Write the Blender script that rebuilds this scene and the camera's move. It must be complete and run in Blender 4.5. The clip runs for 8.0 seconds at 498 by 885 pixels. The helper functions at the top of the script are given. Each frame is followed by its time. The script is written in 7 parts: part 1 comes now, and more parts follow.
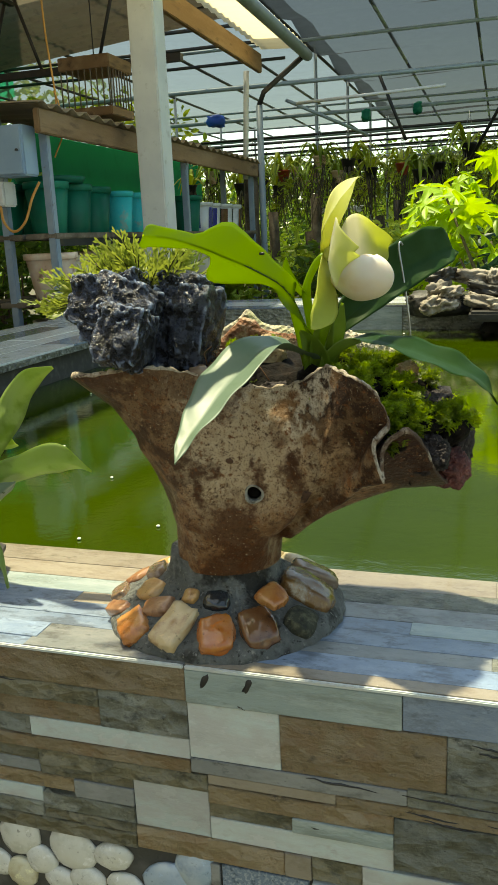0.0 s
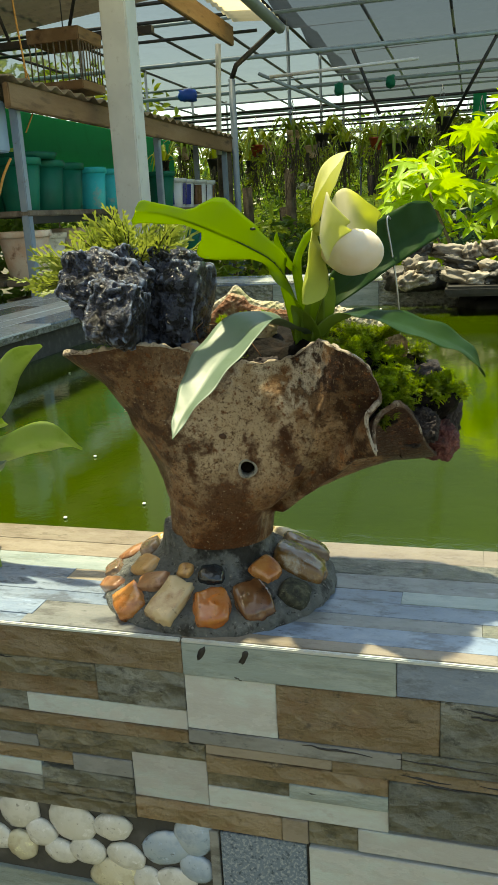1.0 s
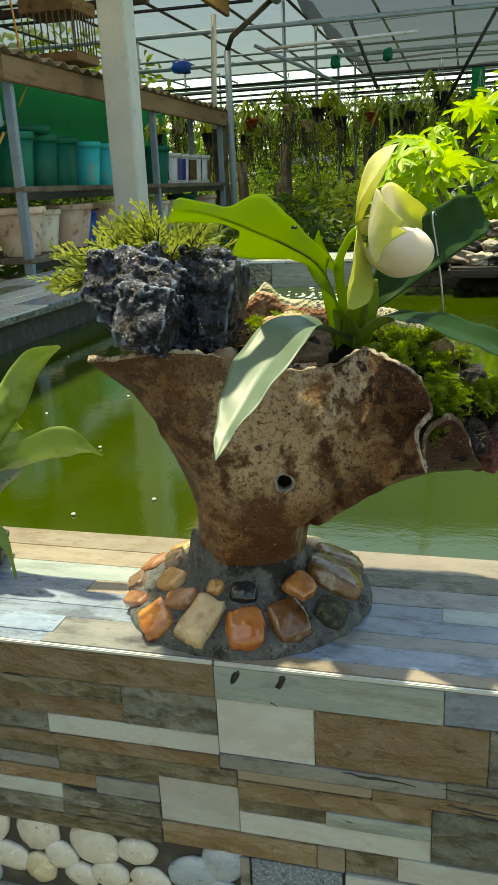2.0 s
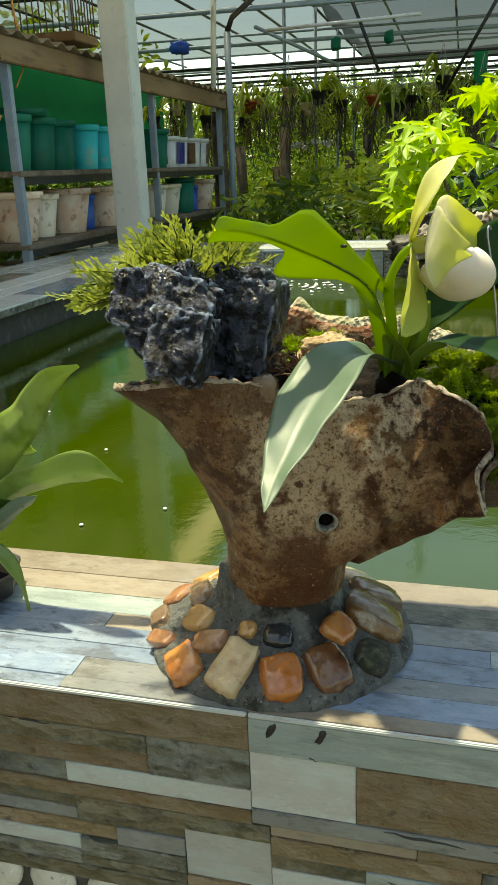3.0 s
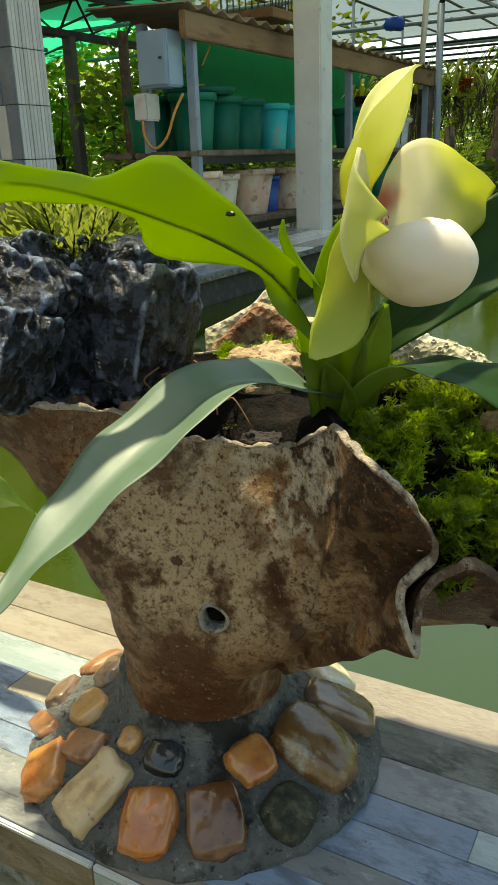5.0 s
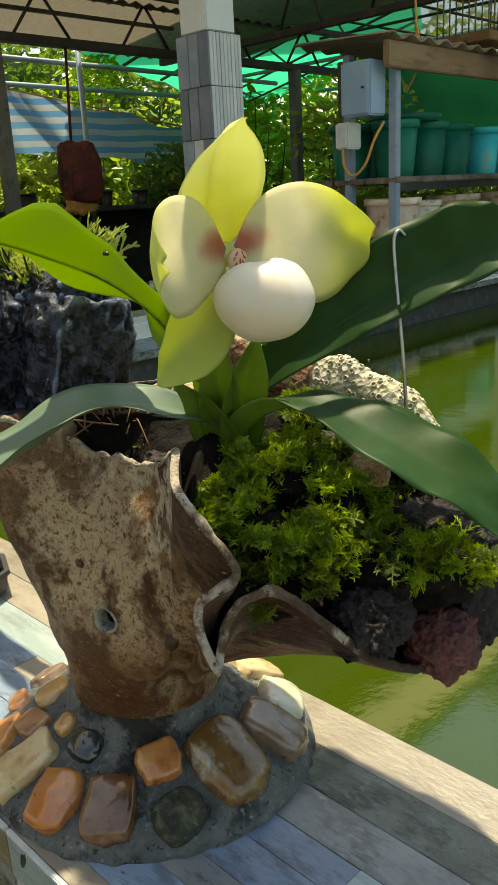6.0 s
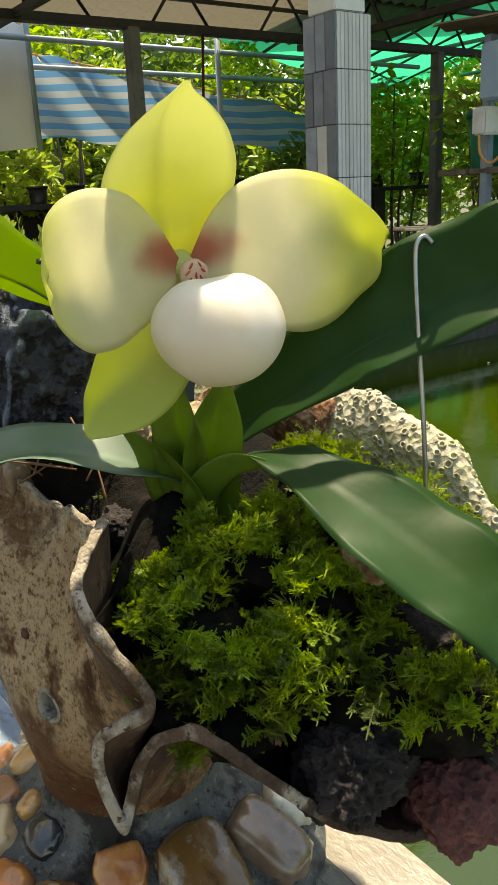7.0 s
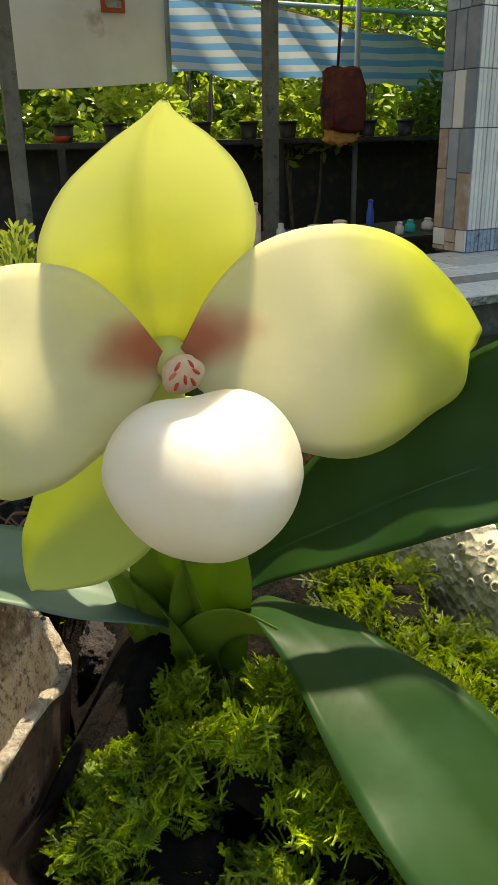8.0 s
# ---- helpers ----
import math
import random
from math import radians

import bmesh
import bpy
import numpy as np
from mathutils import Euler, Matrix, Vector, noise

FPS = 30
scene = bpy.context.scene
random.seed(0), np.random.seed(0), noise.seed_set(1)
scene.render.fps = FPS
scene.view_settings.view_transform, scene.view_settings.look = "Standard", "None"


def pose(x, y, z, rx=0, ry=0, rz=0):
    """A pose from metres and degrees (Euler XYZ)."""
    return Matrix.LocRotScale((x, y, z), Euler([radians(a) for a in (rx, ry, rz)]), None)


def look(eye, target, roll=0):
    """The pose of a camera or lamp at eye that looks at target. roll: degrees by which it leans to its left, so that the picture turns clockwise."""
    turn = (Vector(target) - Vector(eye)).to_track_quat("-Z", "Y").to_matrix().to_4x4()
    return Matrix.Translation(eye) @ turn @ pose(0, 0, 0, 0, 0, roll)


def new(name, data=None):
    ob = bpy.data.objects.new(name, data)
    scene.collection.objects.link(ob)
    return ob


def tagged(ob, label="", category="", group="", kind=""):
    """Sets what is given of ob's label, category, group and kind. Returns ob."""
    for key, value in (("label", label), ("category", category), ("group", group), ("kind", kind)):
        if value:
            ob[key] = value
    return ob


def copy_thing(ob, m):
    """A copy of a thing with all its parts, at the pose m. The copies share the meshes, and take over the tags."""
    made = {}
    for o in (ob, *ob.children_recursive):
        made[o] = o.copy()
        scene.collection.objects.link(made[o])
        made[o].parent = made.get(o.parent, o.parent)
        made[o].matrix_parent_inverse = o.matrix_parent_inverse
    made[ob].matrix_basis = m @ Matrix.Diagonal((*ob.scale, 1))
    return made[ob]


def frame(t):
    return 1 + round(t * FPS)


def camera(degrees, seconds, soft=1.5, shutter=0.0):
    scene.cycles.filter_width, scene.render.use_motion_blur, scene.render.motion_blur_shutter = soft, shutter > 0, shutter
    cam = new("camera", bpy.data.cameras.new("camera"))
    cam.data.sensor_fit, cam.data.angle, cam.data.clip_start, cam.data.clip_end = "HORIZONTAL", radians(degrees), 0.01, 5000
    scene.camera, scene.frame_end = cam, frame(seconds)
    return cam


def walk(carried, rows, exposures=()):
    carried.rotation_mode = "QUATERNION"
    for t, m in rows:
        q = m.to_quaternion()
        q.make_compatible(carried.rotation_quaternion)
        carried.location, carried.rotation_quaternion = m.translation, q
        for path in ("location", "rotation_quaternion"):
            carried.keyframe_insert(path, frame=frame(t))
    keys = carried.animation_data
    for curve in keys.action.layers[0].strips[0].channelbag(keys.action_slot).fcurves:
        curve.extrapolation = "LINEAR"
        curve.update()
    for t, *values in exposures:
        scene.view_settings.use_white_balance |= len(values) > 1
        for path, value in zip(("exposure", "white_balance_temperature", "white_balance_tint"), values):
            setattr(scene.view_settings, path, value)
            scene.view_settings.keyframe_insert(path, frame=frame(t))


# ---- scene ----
cam = camera(34.5, 8.0)
PATH = [
    (0, (0.048, -0.023, 0.261), (-0.541, 1.824, -0.231), -2.6),
    (0.5, (0.048, -0.026, 0.26), (-0.499, 1.827, -0.254), -2.9),
    (1, (0.039, -0.031, 0.261), (-0.491, 1.818, -0.287), -3.0),
    (1.5, (0.022, -0.023, 0.267), (-0.496, 1.819, -0.314), -3.0),
    (3, (-0.033, 0.036, 0.291), (-0.522, 1.865, -0.354), -2.2),
    (3.5, (-0.042, 0.044, 0.297), (-0.538, 1.864, -0.367), -2.4),
    (4, (-0.029, 0.078, 0.291), (-0.577, 1.88, -0.381), -2.4),
    (4.5, (0.009, 0.144, 0.284), (-0.691, 1.894, -0.385), -2.4),
    (5, (0.049, 0.217, 0.268), (-0.889, 1.856, -0.392), -2.2),
    (5.2, (0.07, 0.231, 0.26), (-0.975, 1.81, -0.381), -2.1),
    (6.3, (0.173, 0.301, 0.271), (-1.272, 1.559, -0.304), -3.1),
    (6.5, (0.164, 0.32, 0.268), (-1.322, 1.53, -0.308), -2.9),
    (7, (0.138, 0.366, 0.268), (-1.428, 1.459, -0.325), -2.9),
    (7.5, (0.108, 0.408, 0.28), (-1.527, 1.37, -0.355), -2.3),
    (8, (0.084, 0.428, 0.289), (-1.587, 1.261, -0.427), -1.1),
]
LIGHT = [(0, 1.63, 9050, -5), (3.5, 1.57, 9000, -5), (4.3, 1.52, 8950, -5), (5, 1.58, 8900, -4), (6.5, 1.63, 8700, 2), (7.5, 1.80, 8700, 4), (8, 1.78, 8700, 4)]
walk(cam, [(t, look(eye, target, roll)) for t, eye, target, roll in PATH], LIGHT)

# ---- light ----
world = bpy.data.worlds.new("sky")
scene.world = world
world.use_nodes = True
SUN_TO = Vector((-0.24, 0.18, 0.95)).normalized()
sky = world.node_tree.nodes.new("ShaderNodeTexSky")
sky.sky_type, sky.sun_disc = "NISHITA", False
sky.sun_elevation = math.asin(SUN_TO.z)
sky.sun_rotation = math.atan2(SUN_TO.x, SUN_TO.y)
back = world.node_tree.nodes["Background"]
back.inputs["Strength"].default_value = 0.11
world.node_tree.links.new(sky.outputs[0], back.inputs["Color"])
sun = new("sun", bpy.data.lights.new("sun", "SUN"))
sun.data.energy, sun.data.angle, sun.data.color = 2.8, radians(1.4), (1.0, 0.95, 0.85)
sun.matrix_world = look(SUN_TO * 20, (0, 0, 0))


# ---- materials ----
def mat(name, base, layers=(), rough=0.6, rough_var=0.0, metal=0.0, bump=0.0, bump_scale=60.0, bump_dist=0.001,
        translucent=0.0, trans_color=None, vary=0.0, coat=0.0, ior=1.5, clear=0.0, cells=0.0, stretch=(1, 1, 1), spec=0.5, ragged=0.6):
    """A procedural surface: base colour, layers of (colour, scale, from, to) laid over it through noise, a fine relief."""
    m = bpy.data.materials.new(name)
    m.use_nodes = True
    nodes, links = m.node_tree.nodes, m.node_tree.links
    b = nodes["Principled BSDF"]
    b.inputs["Metallic"].default_value, b.inputs["IOR"].default_value = metal, ior
    b.inputs["Coat Weight"].default_value = coat
    b.inputs["Specular IOR Level"].default_value = spec
    co = nodes.new("ShaderNodeTexCoord")
    info = nodes.new("ShaderNodeObjectInfo")
    mp = nodes.new("ShaderNodeMapping")
    mp.inputs["Scale"].default_value = stretch
    links.new(co.outputs["Object"], mp.inputs["Vector"])
    shift = nodes.new("ShaderNodeVectorMath")
    shift.operation = "MULTIPLY_ADD"
    comb = nodes.new("ShaderNodeCombineXYZ")
    for k in range(3):
        links.new(info.outputs["Random"], comb.inputs[k])
    links.new(comb.outputs[0], shift.inputs[0])
    shift.inputs[1].default_value = (7, 3, 5)
    links.new(mp.outputs[0], shift.inputs[2])
    vec = shift.outputs[0]

    def noise_of(scale, detail=5.0, roughness=0.6):
        n = nodes.new("ShaderNodeTexNoise")
        n.inputs["Scale"].default_value, n.inputs["Detail"].default_value, n.inputs["Roughness"].default_value = scale, detail, roughness
        links.new(vec, n.inputs["Vector"])
        return n.outputs["Fac"]

    def between(fac, lo, hi, a=0.0, z=1.0):
        r = nodes.new("ShaderNodeMapRange")
        r.inputs["From Min"].default_value, r.inputs["From Max"].default_value = lo, hi
        r.inputs["To Min"].default_value, r.inputs["To Max"].default_value = a, z
        links.new(fac, r.inputs["Value"])
        return r.outputs["Result"]

    rgb = nodes.new("ShaderNodeRGB")
    rgb.outputs[0].default_value = (*base, 1)
    color = rgb.outputs[0]
    for c, scale, lo, hi in layers:
        mix = nodes.new("ShaderNodeMix")
        mix.data_type = "RGBA"
        links.new(between(noise_of(scale, 5.0 if ragged <= 0.6 else 9.0, ragged), lo, hi), mix.inputs["Factor"])
        links.new(color, mix.inputs["A"])
        mix.inputs["B"].default_value = (*c, 1)
        color = mix.outputs["Result"]
    if vary:
        hsv = nodes.new("ShaderNodeHueSaturation")
        geo = nodes.new("ShaderNodeNewGeometry")
        both = nodes.new("ShaderNodeMath")
        both.operation = "MULTIPLY"
        links.new(between(info.outputs["Random"], 0, 1, 1 - vary, 1 + vary), both.inputs[0])
        links.new(between(geo.outputs["Random Per Island"], 0, 1, 1 - vary, 1 + vary), both.inputs[1])
        links.new(both.outputs[0], hsv.inputs["Value"])
        links.new(color, hsv.inputs["Color"])
        color = hsv.outputs["Color"]
    links.new(color, b.inputs["Base Color"])
    if rough_var:
        links.new(between(noise_of(45), 0.3, 0.7, rough - rough_var, rough + rough_var), b.inputs["Roughness"])
    else:
        b.inputs["Roughness"].default_value = rough
    if bump:
        bp = nodes.new("ShaderNodeBump")
        bp.inputs["Strength"].default_value, bp.inputs["Distance"].default_value = bump, bump_dist
        height = noise_of(bump_scale, 8.0, 0.65)
        if cells:
            v = nodes.new("ShaderNodeTexVoronoi")
            v.inputs["Scale"].default_value = cells
            links.new(vec, v.inputs["Vector"])
            add = nodes.new("ShaderNodeMath")
            links.new(height, add.inputs[0])
            links.new(v.outputs["Distance"], add.inputs[1])
            height = add.outputs[0]
        links.new(height, bp.inputs["Height"])
        links.new(bp.outputs[0], b.inputs["Normal"])
    out = nodes["Material Output"]
    shader = b.outputs[0]
    if translucent:
        t = nodes.new("ShaderNodeBsdfTranslucent")
        if trans_color:
            t.inputs["Color"].default_value = (*trans_color, 1)
        else:
            links.new(color, t.inputs["Color"])
        mx = nodes.new("ShaderNodeMixShader")
        mx.inputs[0].default_value = translucent
        links.new(shader, mx.inputs[1])
        links.new(t.outputs[0], mx.inputs[2])
        shader = mx.outputs[0]
    if clear:
        t = nodes.new("ShaderNodeBsdfTransparent")
        mx = nodes.new("ShaderNodeMixShader")
        mx.inputs[0].default_value = clear
        links.new(shader, mx.inputs[1])
        links.new(t.outputs[0], mx.inputs[2])
        shader = mx.outputs[0]
    links.new(shader, out.inputs["Surface"])
    return m


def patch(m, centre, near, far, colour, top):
    """A pale or dark area of a shell, strongest at its centre, with a ragged edge; laid under the finest speckle."""
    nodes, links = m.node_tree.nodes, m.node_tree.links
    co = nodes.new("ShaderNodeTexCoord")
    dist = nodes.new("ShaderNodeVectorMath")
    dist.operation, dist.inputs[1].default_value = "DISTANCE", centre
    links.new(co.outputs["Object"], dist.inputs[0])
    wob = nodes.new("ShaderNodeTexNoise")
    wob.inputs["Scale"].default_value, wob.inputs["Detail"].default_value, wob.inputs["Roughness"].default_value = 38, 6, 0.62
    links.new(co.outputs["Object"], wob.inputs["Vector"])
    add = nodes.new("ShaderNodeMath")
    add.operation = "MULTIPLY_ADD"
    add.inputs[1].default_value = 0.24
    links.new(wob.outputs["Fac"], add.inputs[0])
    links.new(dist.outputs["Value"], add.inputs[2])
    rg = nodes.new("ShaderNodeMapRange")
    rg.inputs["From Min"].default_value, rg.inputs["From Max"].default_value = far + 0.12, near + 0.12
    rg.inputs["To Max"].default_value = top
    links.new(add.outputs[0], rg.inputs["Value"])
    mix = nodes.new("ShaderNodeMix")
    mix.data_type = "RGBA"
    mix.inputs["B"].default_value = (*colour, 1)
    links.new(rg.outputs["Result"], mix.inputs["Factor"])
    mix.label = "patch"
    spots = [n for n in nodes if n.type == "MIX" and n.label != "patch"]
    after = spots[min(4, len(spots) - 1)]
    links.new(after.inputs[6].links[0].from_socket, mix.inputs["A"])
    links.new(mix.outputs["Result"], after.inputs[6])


def pitted(m, colour):
    """Pale ridges between the dark pits of a porous rock, with the pits as relief; the paleness paints sky highlights.
    """
    nodes, links = m.node_tree.nodes, m.node_tree.links
    bsdf = nodes["Principled BSDF"]
    co = nodes.new("ShaderNodeTexCoord")
    warp = nodes.new("ShaderNodeTexNoise")
    warp.inputs["Scale"].default_value, warp.inputs["Detail"].default_value = 160, 4
    links.new(co.outputs["Object"], warp.inputs["Vector"])
    move = nodes.new("ShaderNodeVectorMath")
    move.operation, move.inputs[1].default_value = "MULTIPLY_ADD", (0.008, 0.008, 0.008)
    links.new(warp.outputs["Color"], move.inputs[0])
    links.new(co.outputs["Object"], move.inputs[2])
    total = None
    for scale, weight in ((130, 0.65), (340, 0.5)):
        v = nodes.new("ShaderNodeTexVoronoi")
        v.inputs["Scale"].default_value = scale
        links.new(move.outputs[0], v.inputs["Vector"])
        mul = nodes.new("ShaderNodeMath")
        mul.operation, mul.inputs[1].default_value = "MULTIPLY", weight
        links.new(v.outputs["Distance"], mul.inputs[0])
        if total is None:
            total = mul.outputs[0]
        else:
            add = nodes.new("ShaderNodeMath")
            links.new(total, add.inputs[0])
            links.new(mul.outputs[0], add.inputs[1])
            total = add.outputs[0]
    rg = nodes.new("ShaderNodeMapRange")
    rg.interpolation_type = "SMOOTHSTEP"
    rg.inputs["From Min"].default_value, rg.inputs["From Max"].default_value = 0.52, 0.74
    links.new(total, rg.inputs["Value"])
    mix = nodes.new("ShaderNodeMix")
    mix.data_type = "RGBA"
    links.new(rg.outputs["Result"], mix.inputs["Factor"])
    links.new(bsdf.inputs["Base Color"].links[0].from_socket, mix.inputs["A"])
    mix.inputs["B"].default_value = (*colour, 1)
    links.new(mix.outputs["Result"], bsdf.inputs["Base Color"])
    bump = nodes.new("ShaderNodeBump")
    bump.inputs["Strength"].default_value, bump.inputs["Distance"].default_value = 0.7, 0.0022
    links.new(total, bump.inputs["Height"])
    links.new(bsdf.inputs["Normal"].links[0].from_socket, bump.inputs["Normal"])
    links.new(bump.outputs[0], bsdf.inputs["Normal"])


def ridge_glints(m, colour, lo, hi):
    """Pale glints of the sky painted on the ridges, where the mesh is convex."""
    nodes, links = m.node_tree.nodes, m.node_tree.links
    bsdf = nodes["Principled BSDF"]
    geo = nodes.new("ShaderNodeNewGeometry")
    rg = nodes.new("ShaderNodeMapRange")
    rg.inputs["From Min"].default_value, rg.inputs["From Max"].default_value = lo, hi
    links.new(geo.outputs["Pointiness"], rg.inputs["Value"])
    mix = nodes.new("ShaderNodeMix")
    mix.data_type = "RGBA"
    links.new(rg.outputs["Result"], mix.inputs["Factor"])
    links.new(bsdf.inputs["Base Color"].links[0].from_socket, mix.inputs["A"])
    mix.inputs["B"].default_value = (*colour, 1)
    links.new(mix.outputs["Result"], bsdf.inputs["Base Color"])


CEMENT = mat("grey cement", (0.125, 0.134, 0.130), [((0.19, 0.20, 0.195), 70, 0.48, 0.66), ((0.030, 0.030, 0.027), 46, 0.55, 0.66), ((0.30, 0.30, 0.28), 330, 0.60, 0.70), ((0.022, 0.022, 0.020), 260, 0.60, 0.68)], 0.72, 0.18, bump=1.0, bump_scale=170, bump_dist=0.008)
patch(CEMENT, (-0.098, 0.460, 0.046), 0.014, 0.034, (0.012, 0.011, 0.009), 0.9)
SHELL = mat("brown mottled shell", (0.250, 0.135, 0.066), [((0.34, 0.25, 0.16), 26, 0.50, 0.61), ((0.080, 0.028, 0.010), 30, 0.50, 0.63), ((0.27, 0.098, 0.030), 44, 0.54, 0.65), ((0.085, 0.036, 0.015), 120, 0.545, 0.65), ((0.16, 0.062, 0.022), 240, 0.55, 0.65),
            ((0.075, 0.033, 0.014), 330, 0.53, 0.66), ((0.48, 0.39, 0.28), 520, 0.60, 0.70), ((0.045, 0.021, 0.010), 800, 0.55, 0.66)], 0.46, 0.14, bump=1.0, bump_scale=260, bump_dist=0.0028, ragged=0.68, spec=0.16)
# bleached belly, dark west wing, brown hollow with painted shade under east rim, stained foot
patch(SHELL, (-0.118, 0.432, 0.135), 0.032, 0.074, (0.54, 0.42, 0.28), 0.75)
patch(SHELL, (-0.095, 0.435, 0.110), 0.022, 0.052, (0.46, 0.34, 0.215), 0.66)
# pale area below the rim peak
patch(SHELL, (-0.059, 0.441, 0.170), 0.022, 0.042, (0.64, 0.56, 0.45), 0.82)
# dark brown, darkened further to paint the shade inside the hollow
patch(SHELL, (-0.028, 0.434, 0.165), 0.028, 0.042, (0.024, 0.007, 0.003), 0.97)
patch(SHELL, (-0.022, 0.430, 0.122), 0.006, 0.024, (0.42, 0.28, 0.165), 0.70)
patch(SHELL, (-0.045, 0.440, 0.116), 0.016, 0.036, (0.40, 0.25, 0.14), 0.65)
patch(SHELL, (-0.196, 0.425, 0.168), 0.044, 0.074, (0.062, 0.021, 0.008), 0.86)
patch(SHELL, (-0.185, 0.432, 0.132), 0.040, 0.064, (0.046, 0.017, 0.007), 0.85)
patch(SHELL, (-0.160, 0.420, 0.160), 0.010, 0.030, (0.30, 0.185, 0.10), 0.60)
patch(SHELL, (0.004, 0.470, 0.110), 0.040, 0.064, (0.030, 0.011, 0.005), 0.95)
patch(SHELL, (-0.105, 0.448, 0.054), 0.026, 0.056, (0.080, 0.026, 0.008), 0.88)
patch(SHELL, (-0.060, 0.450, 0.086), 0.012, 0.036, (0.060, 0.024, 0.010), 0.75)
SHELL_RIM = mat("pale worn shell edge", (0.52, 0.43, 0.33), [((0.17, 0.10, 0.055), 90, 0.48, 0.62), ((0.56, 0.50, 0.42), 260, 0.52, 0.66), ((0.08, 0.045, 0.025), 420, 0.56, 0.66)], 0.85, bump=1.0, bump_scale=520, bump_dist=0.004)
patch(SHELL_RIM, (0.004, 0.450, 0.135), 0.012, 0.034, (0.10, 0.048, 0.022), 0.9)
patch(SHELL_RIM, (0.016, 0.492, 0.104), 0.030, 0.052, (0.055, 0.026, 0.014), 0.95)
SHELL_IN = mat("inner shell", (0.085, 0.040, 0.020), [((0.040, 0.016, 0.008), 30, 0.45, 0.65), ((0.20, 0.125, 0.075), 90, 0.55, 0.70), ((0.020, 0.009, 0.005), 420, 0.56, 0.64)], 0.75, bump=0.6, bump_scale=300, bump_dist=0.002)
# pale blue flecks and ridges paint the sky's glints on black rock
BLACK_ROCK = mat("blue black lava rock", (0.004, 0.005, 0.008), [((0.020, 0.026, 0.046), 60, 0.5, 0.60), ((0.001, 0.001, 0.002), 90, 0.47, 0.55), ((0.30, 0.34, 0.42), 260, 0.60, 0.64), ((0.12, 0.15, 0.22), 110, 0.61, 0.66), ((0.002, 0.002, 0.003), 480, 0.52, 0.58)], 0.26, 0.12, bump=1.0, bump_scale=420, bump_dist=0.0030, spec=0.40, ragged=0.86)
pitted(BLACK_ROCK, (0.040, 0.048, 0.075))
ridge_glints(BLACK_ROCK, (0.26, 0.33, 0.48), 0.522, 0.585)
SOIL = mat("dark wet soil", (0.005, 0.004, 0.003), [((0.018, 0.012, 0.008), 120, 0.52, 0.7)], 0.8, bump=1.0, bump_scale=200, bump_dist=0.004, spec=0.12)
TAN_ROCK = mat("tan porous rock", (0.42, 0.30, 0.17), [((0.25, 0.13, 0.07), 90, 0.5, 0.68), ((0.55, 0.44, 0.28), 150, 0.5, 0.7), ((0.09, 0.05, 0.03), 230, 0.6, 0.7)], 0.85, bump=1.0, bump_scale=260, bump_dist=0.003)
DARK_LAVA = mat("dark lava rock", (0.034, 0.026, 0.026), [((0.06, 0.045, 0.042), 190, 0.52, 0.7), ((0.005, 0.004, 0.004), 110, 0.5, 0.64), ((0.16, 0.13, 0.12), 420, 0.64, 0.72)], 0.6, bump=1.0, bump_scale=330, bump_dist=0.004, spec=0.3)
PINK_LAVA = mat("red brown lava rock", (0.12, 0.032, 0.028), [((0.24, 0.085, 0.07), 170, 0.5, 0.7), ((0.05, 0.02, 0.02), 120, 0.5, 0.66)], 0.65, bump=1.0, bump_scale=320, bump_dist=0.003)
CORAL = mat("pale pitted coral", (0.42, 0.38, 0.28), [((0.34, 0.34, 0.16), 40, 0.48, 0.66), ((0.54, 0.50, 0.41), 150, 0.5, 0.7), ((0.16, 0.12, 0.07), 200, 0.58, 0.7)], 0.8, bump=0.9, bump_scale=200, bump_dist=0.002, cells=330)
CORAL_RED = mat("rust brown coral", (0.22, 0.09, 0.04), [((0.48, 0.36, 0.24), 90, 0.5, 0.7), ((0.10, 0.04, 0.02), 160, 0.52, 0.68)], 0.8, bump=1.0, bump_scale=260, bump_dist=0.002, cells=300)
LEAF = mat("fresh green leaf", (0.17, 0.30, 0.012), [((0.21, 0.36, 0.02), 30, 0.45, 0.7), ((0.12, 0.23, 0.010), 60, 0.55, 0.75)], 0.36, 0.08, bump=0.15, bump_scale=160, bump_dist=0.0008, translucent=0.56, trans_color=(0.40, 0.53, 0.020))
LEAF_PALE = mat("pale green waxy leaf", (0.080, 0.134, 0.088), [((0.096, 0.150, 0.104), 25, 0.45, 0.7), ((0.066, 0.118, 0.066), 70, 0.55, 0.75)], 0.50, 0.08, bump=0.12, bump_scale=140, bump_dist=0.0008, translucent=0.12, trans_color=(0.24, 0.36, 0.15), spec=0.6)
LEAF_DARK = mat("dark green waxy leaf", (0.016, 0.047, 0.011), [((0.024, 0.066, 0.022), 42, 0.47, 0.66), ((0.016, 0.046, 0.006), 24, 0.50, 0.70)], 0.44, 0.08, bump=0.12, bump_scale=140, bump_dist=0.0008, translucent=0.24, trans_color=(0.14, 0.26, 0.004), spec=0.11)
LEAF_BASE = mat("olive green leaf base", (0.105, 0.170, 0.018), [((0.15, 0.22, 0.03), 60, 0.45, 0.7), ((0.06, 0.11, 0.012), 90, 0.55, 0.75)], 0.32, 0.06, bump=0.15, bump_scale=200, bump_dist=0.0006, translucent=0.35, trans_color=(0.28, 0.42, 0.02))
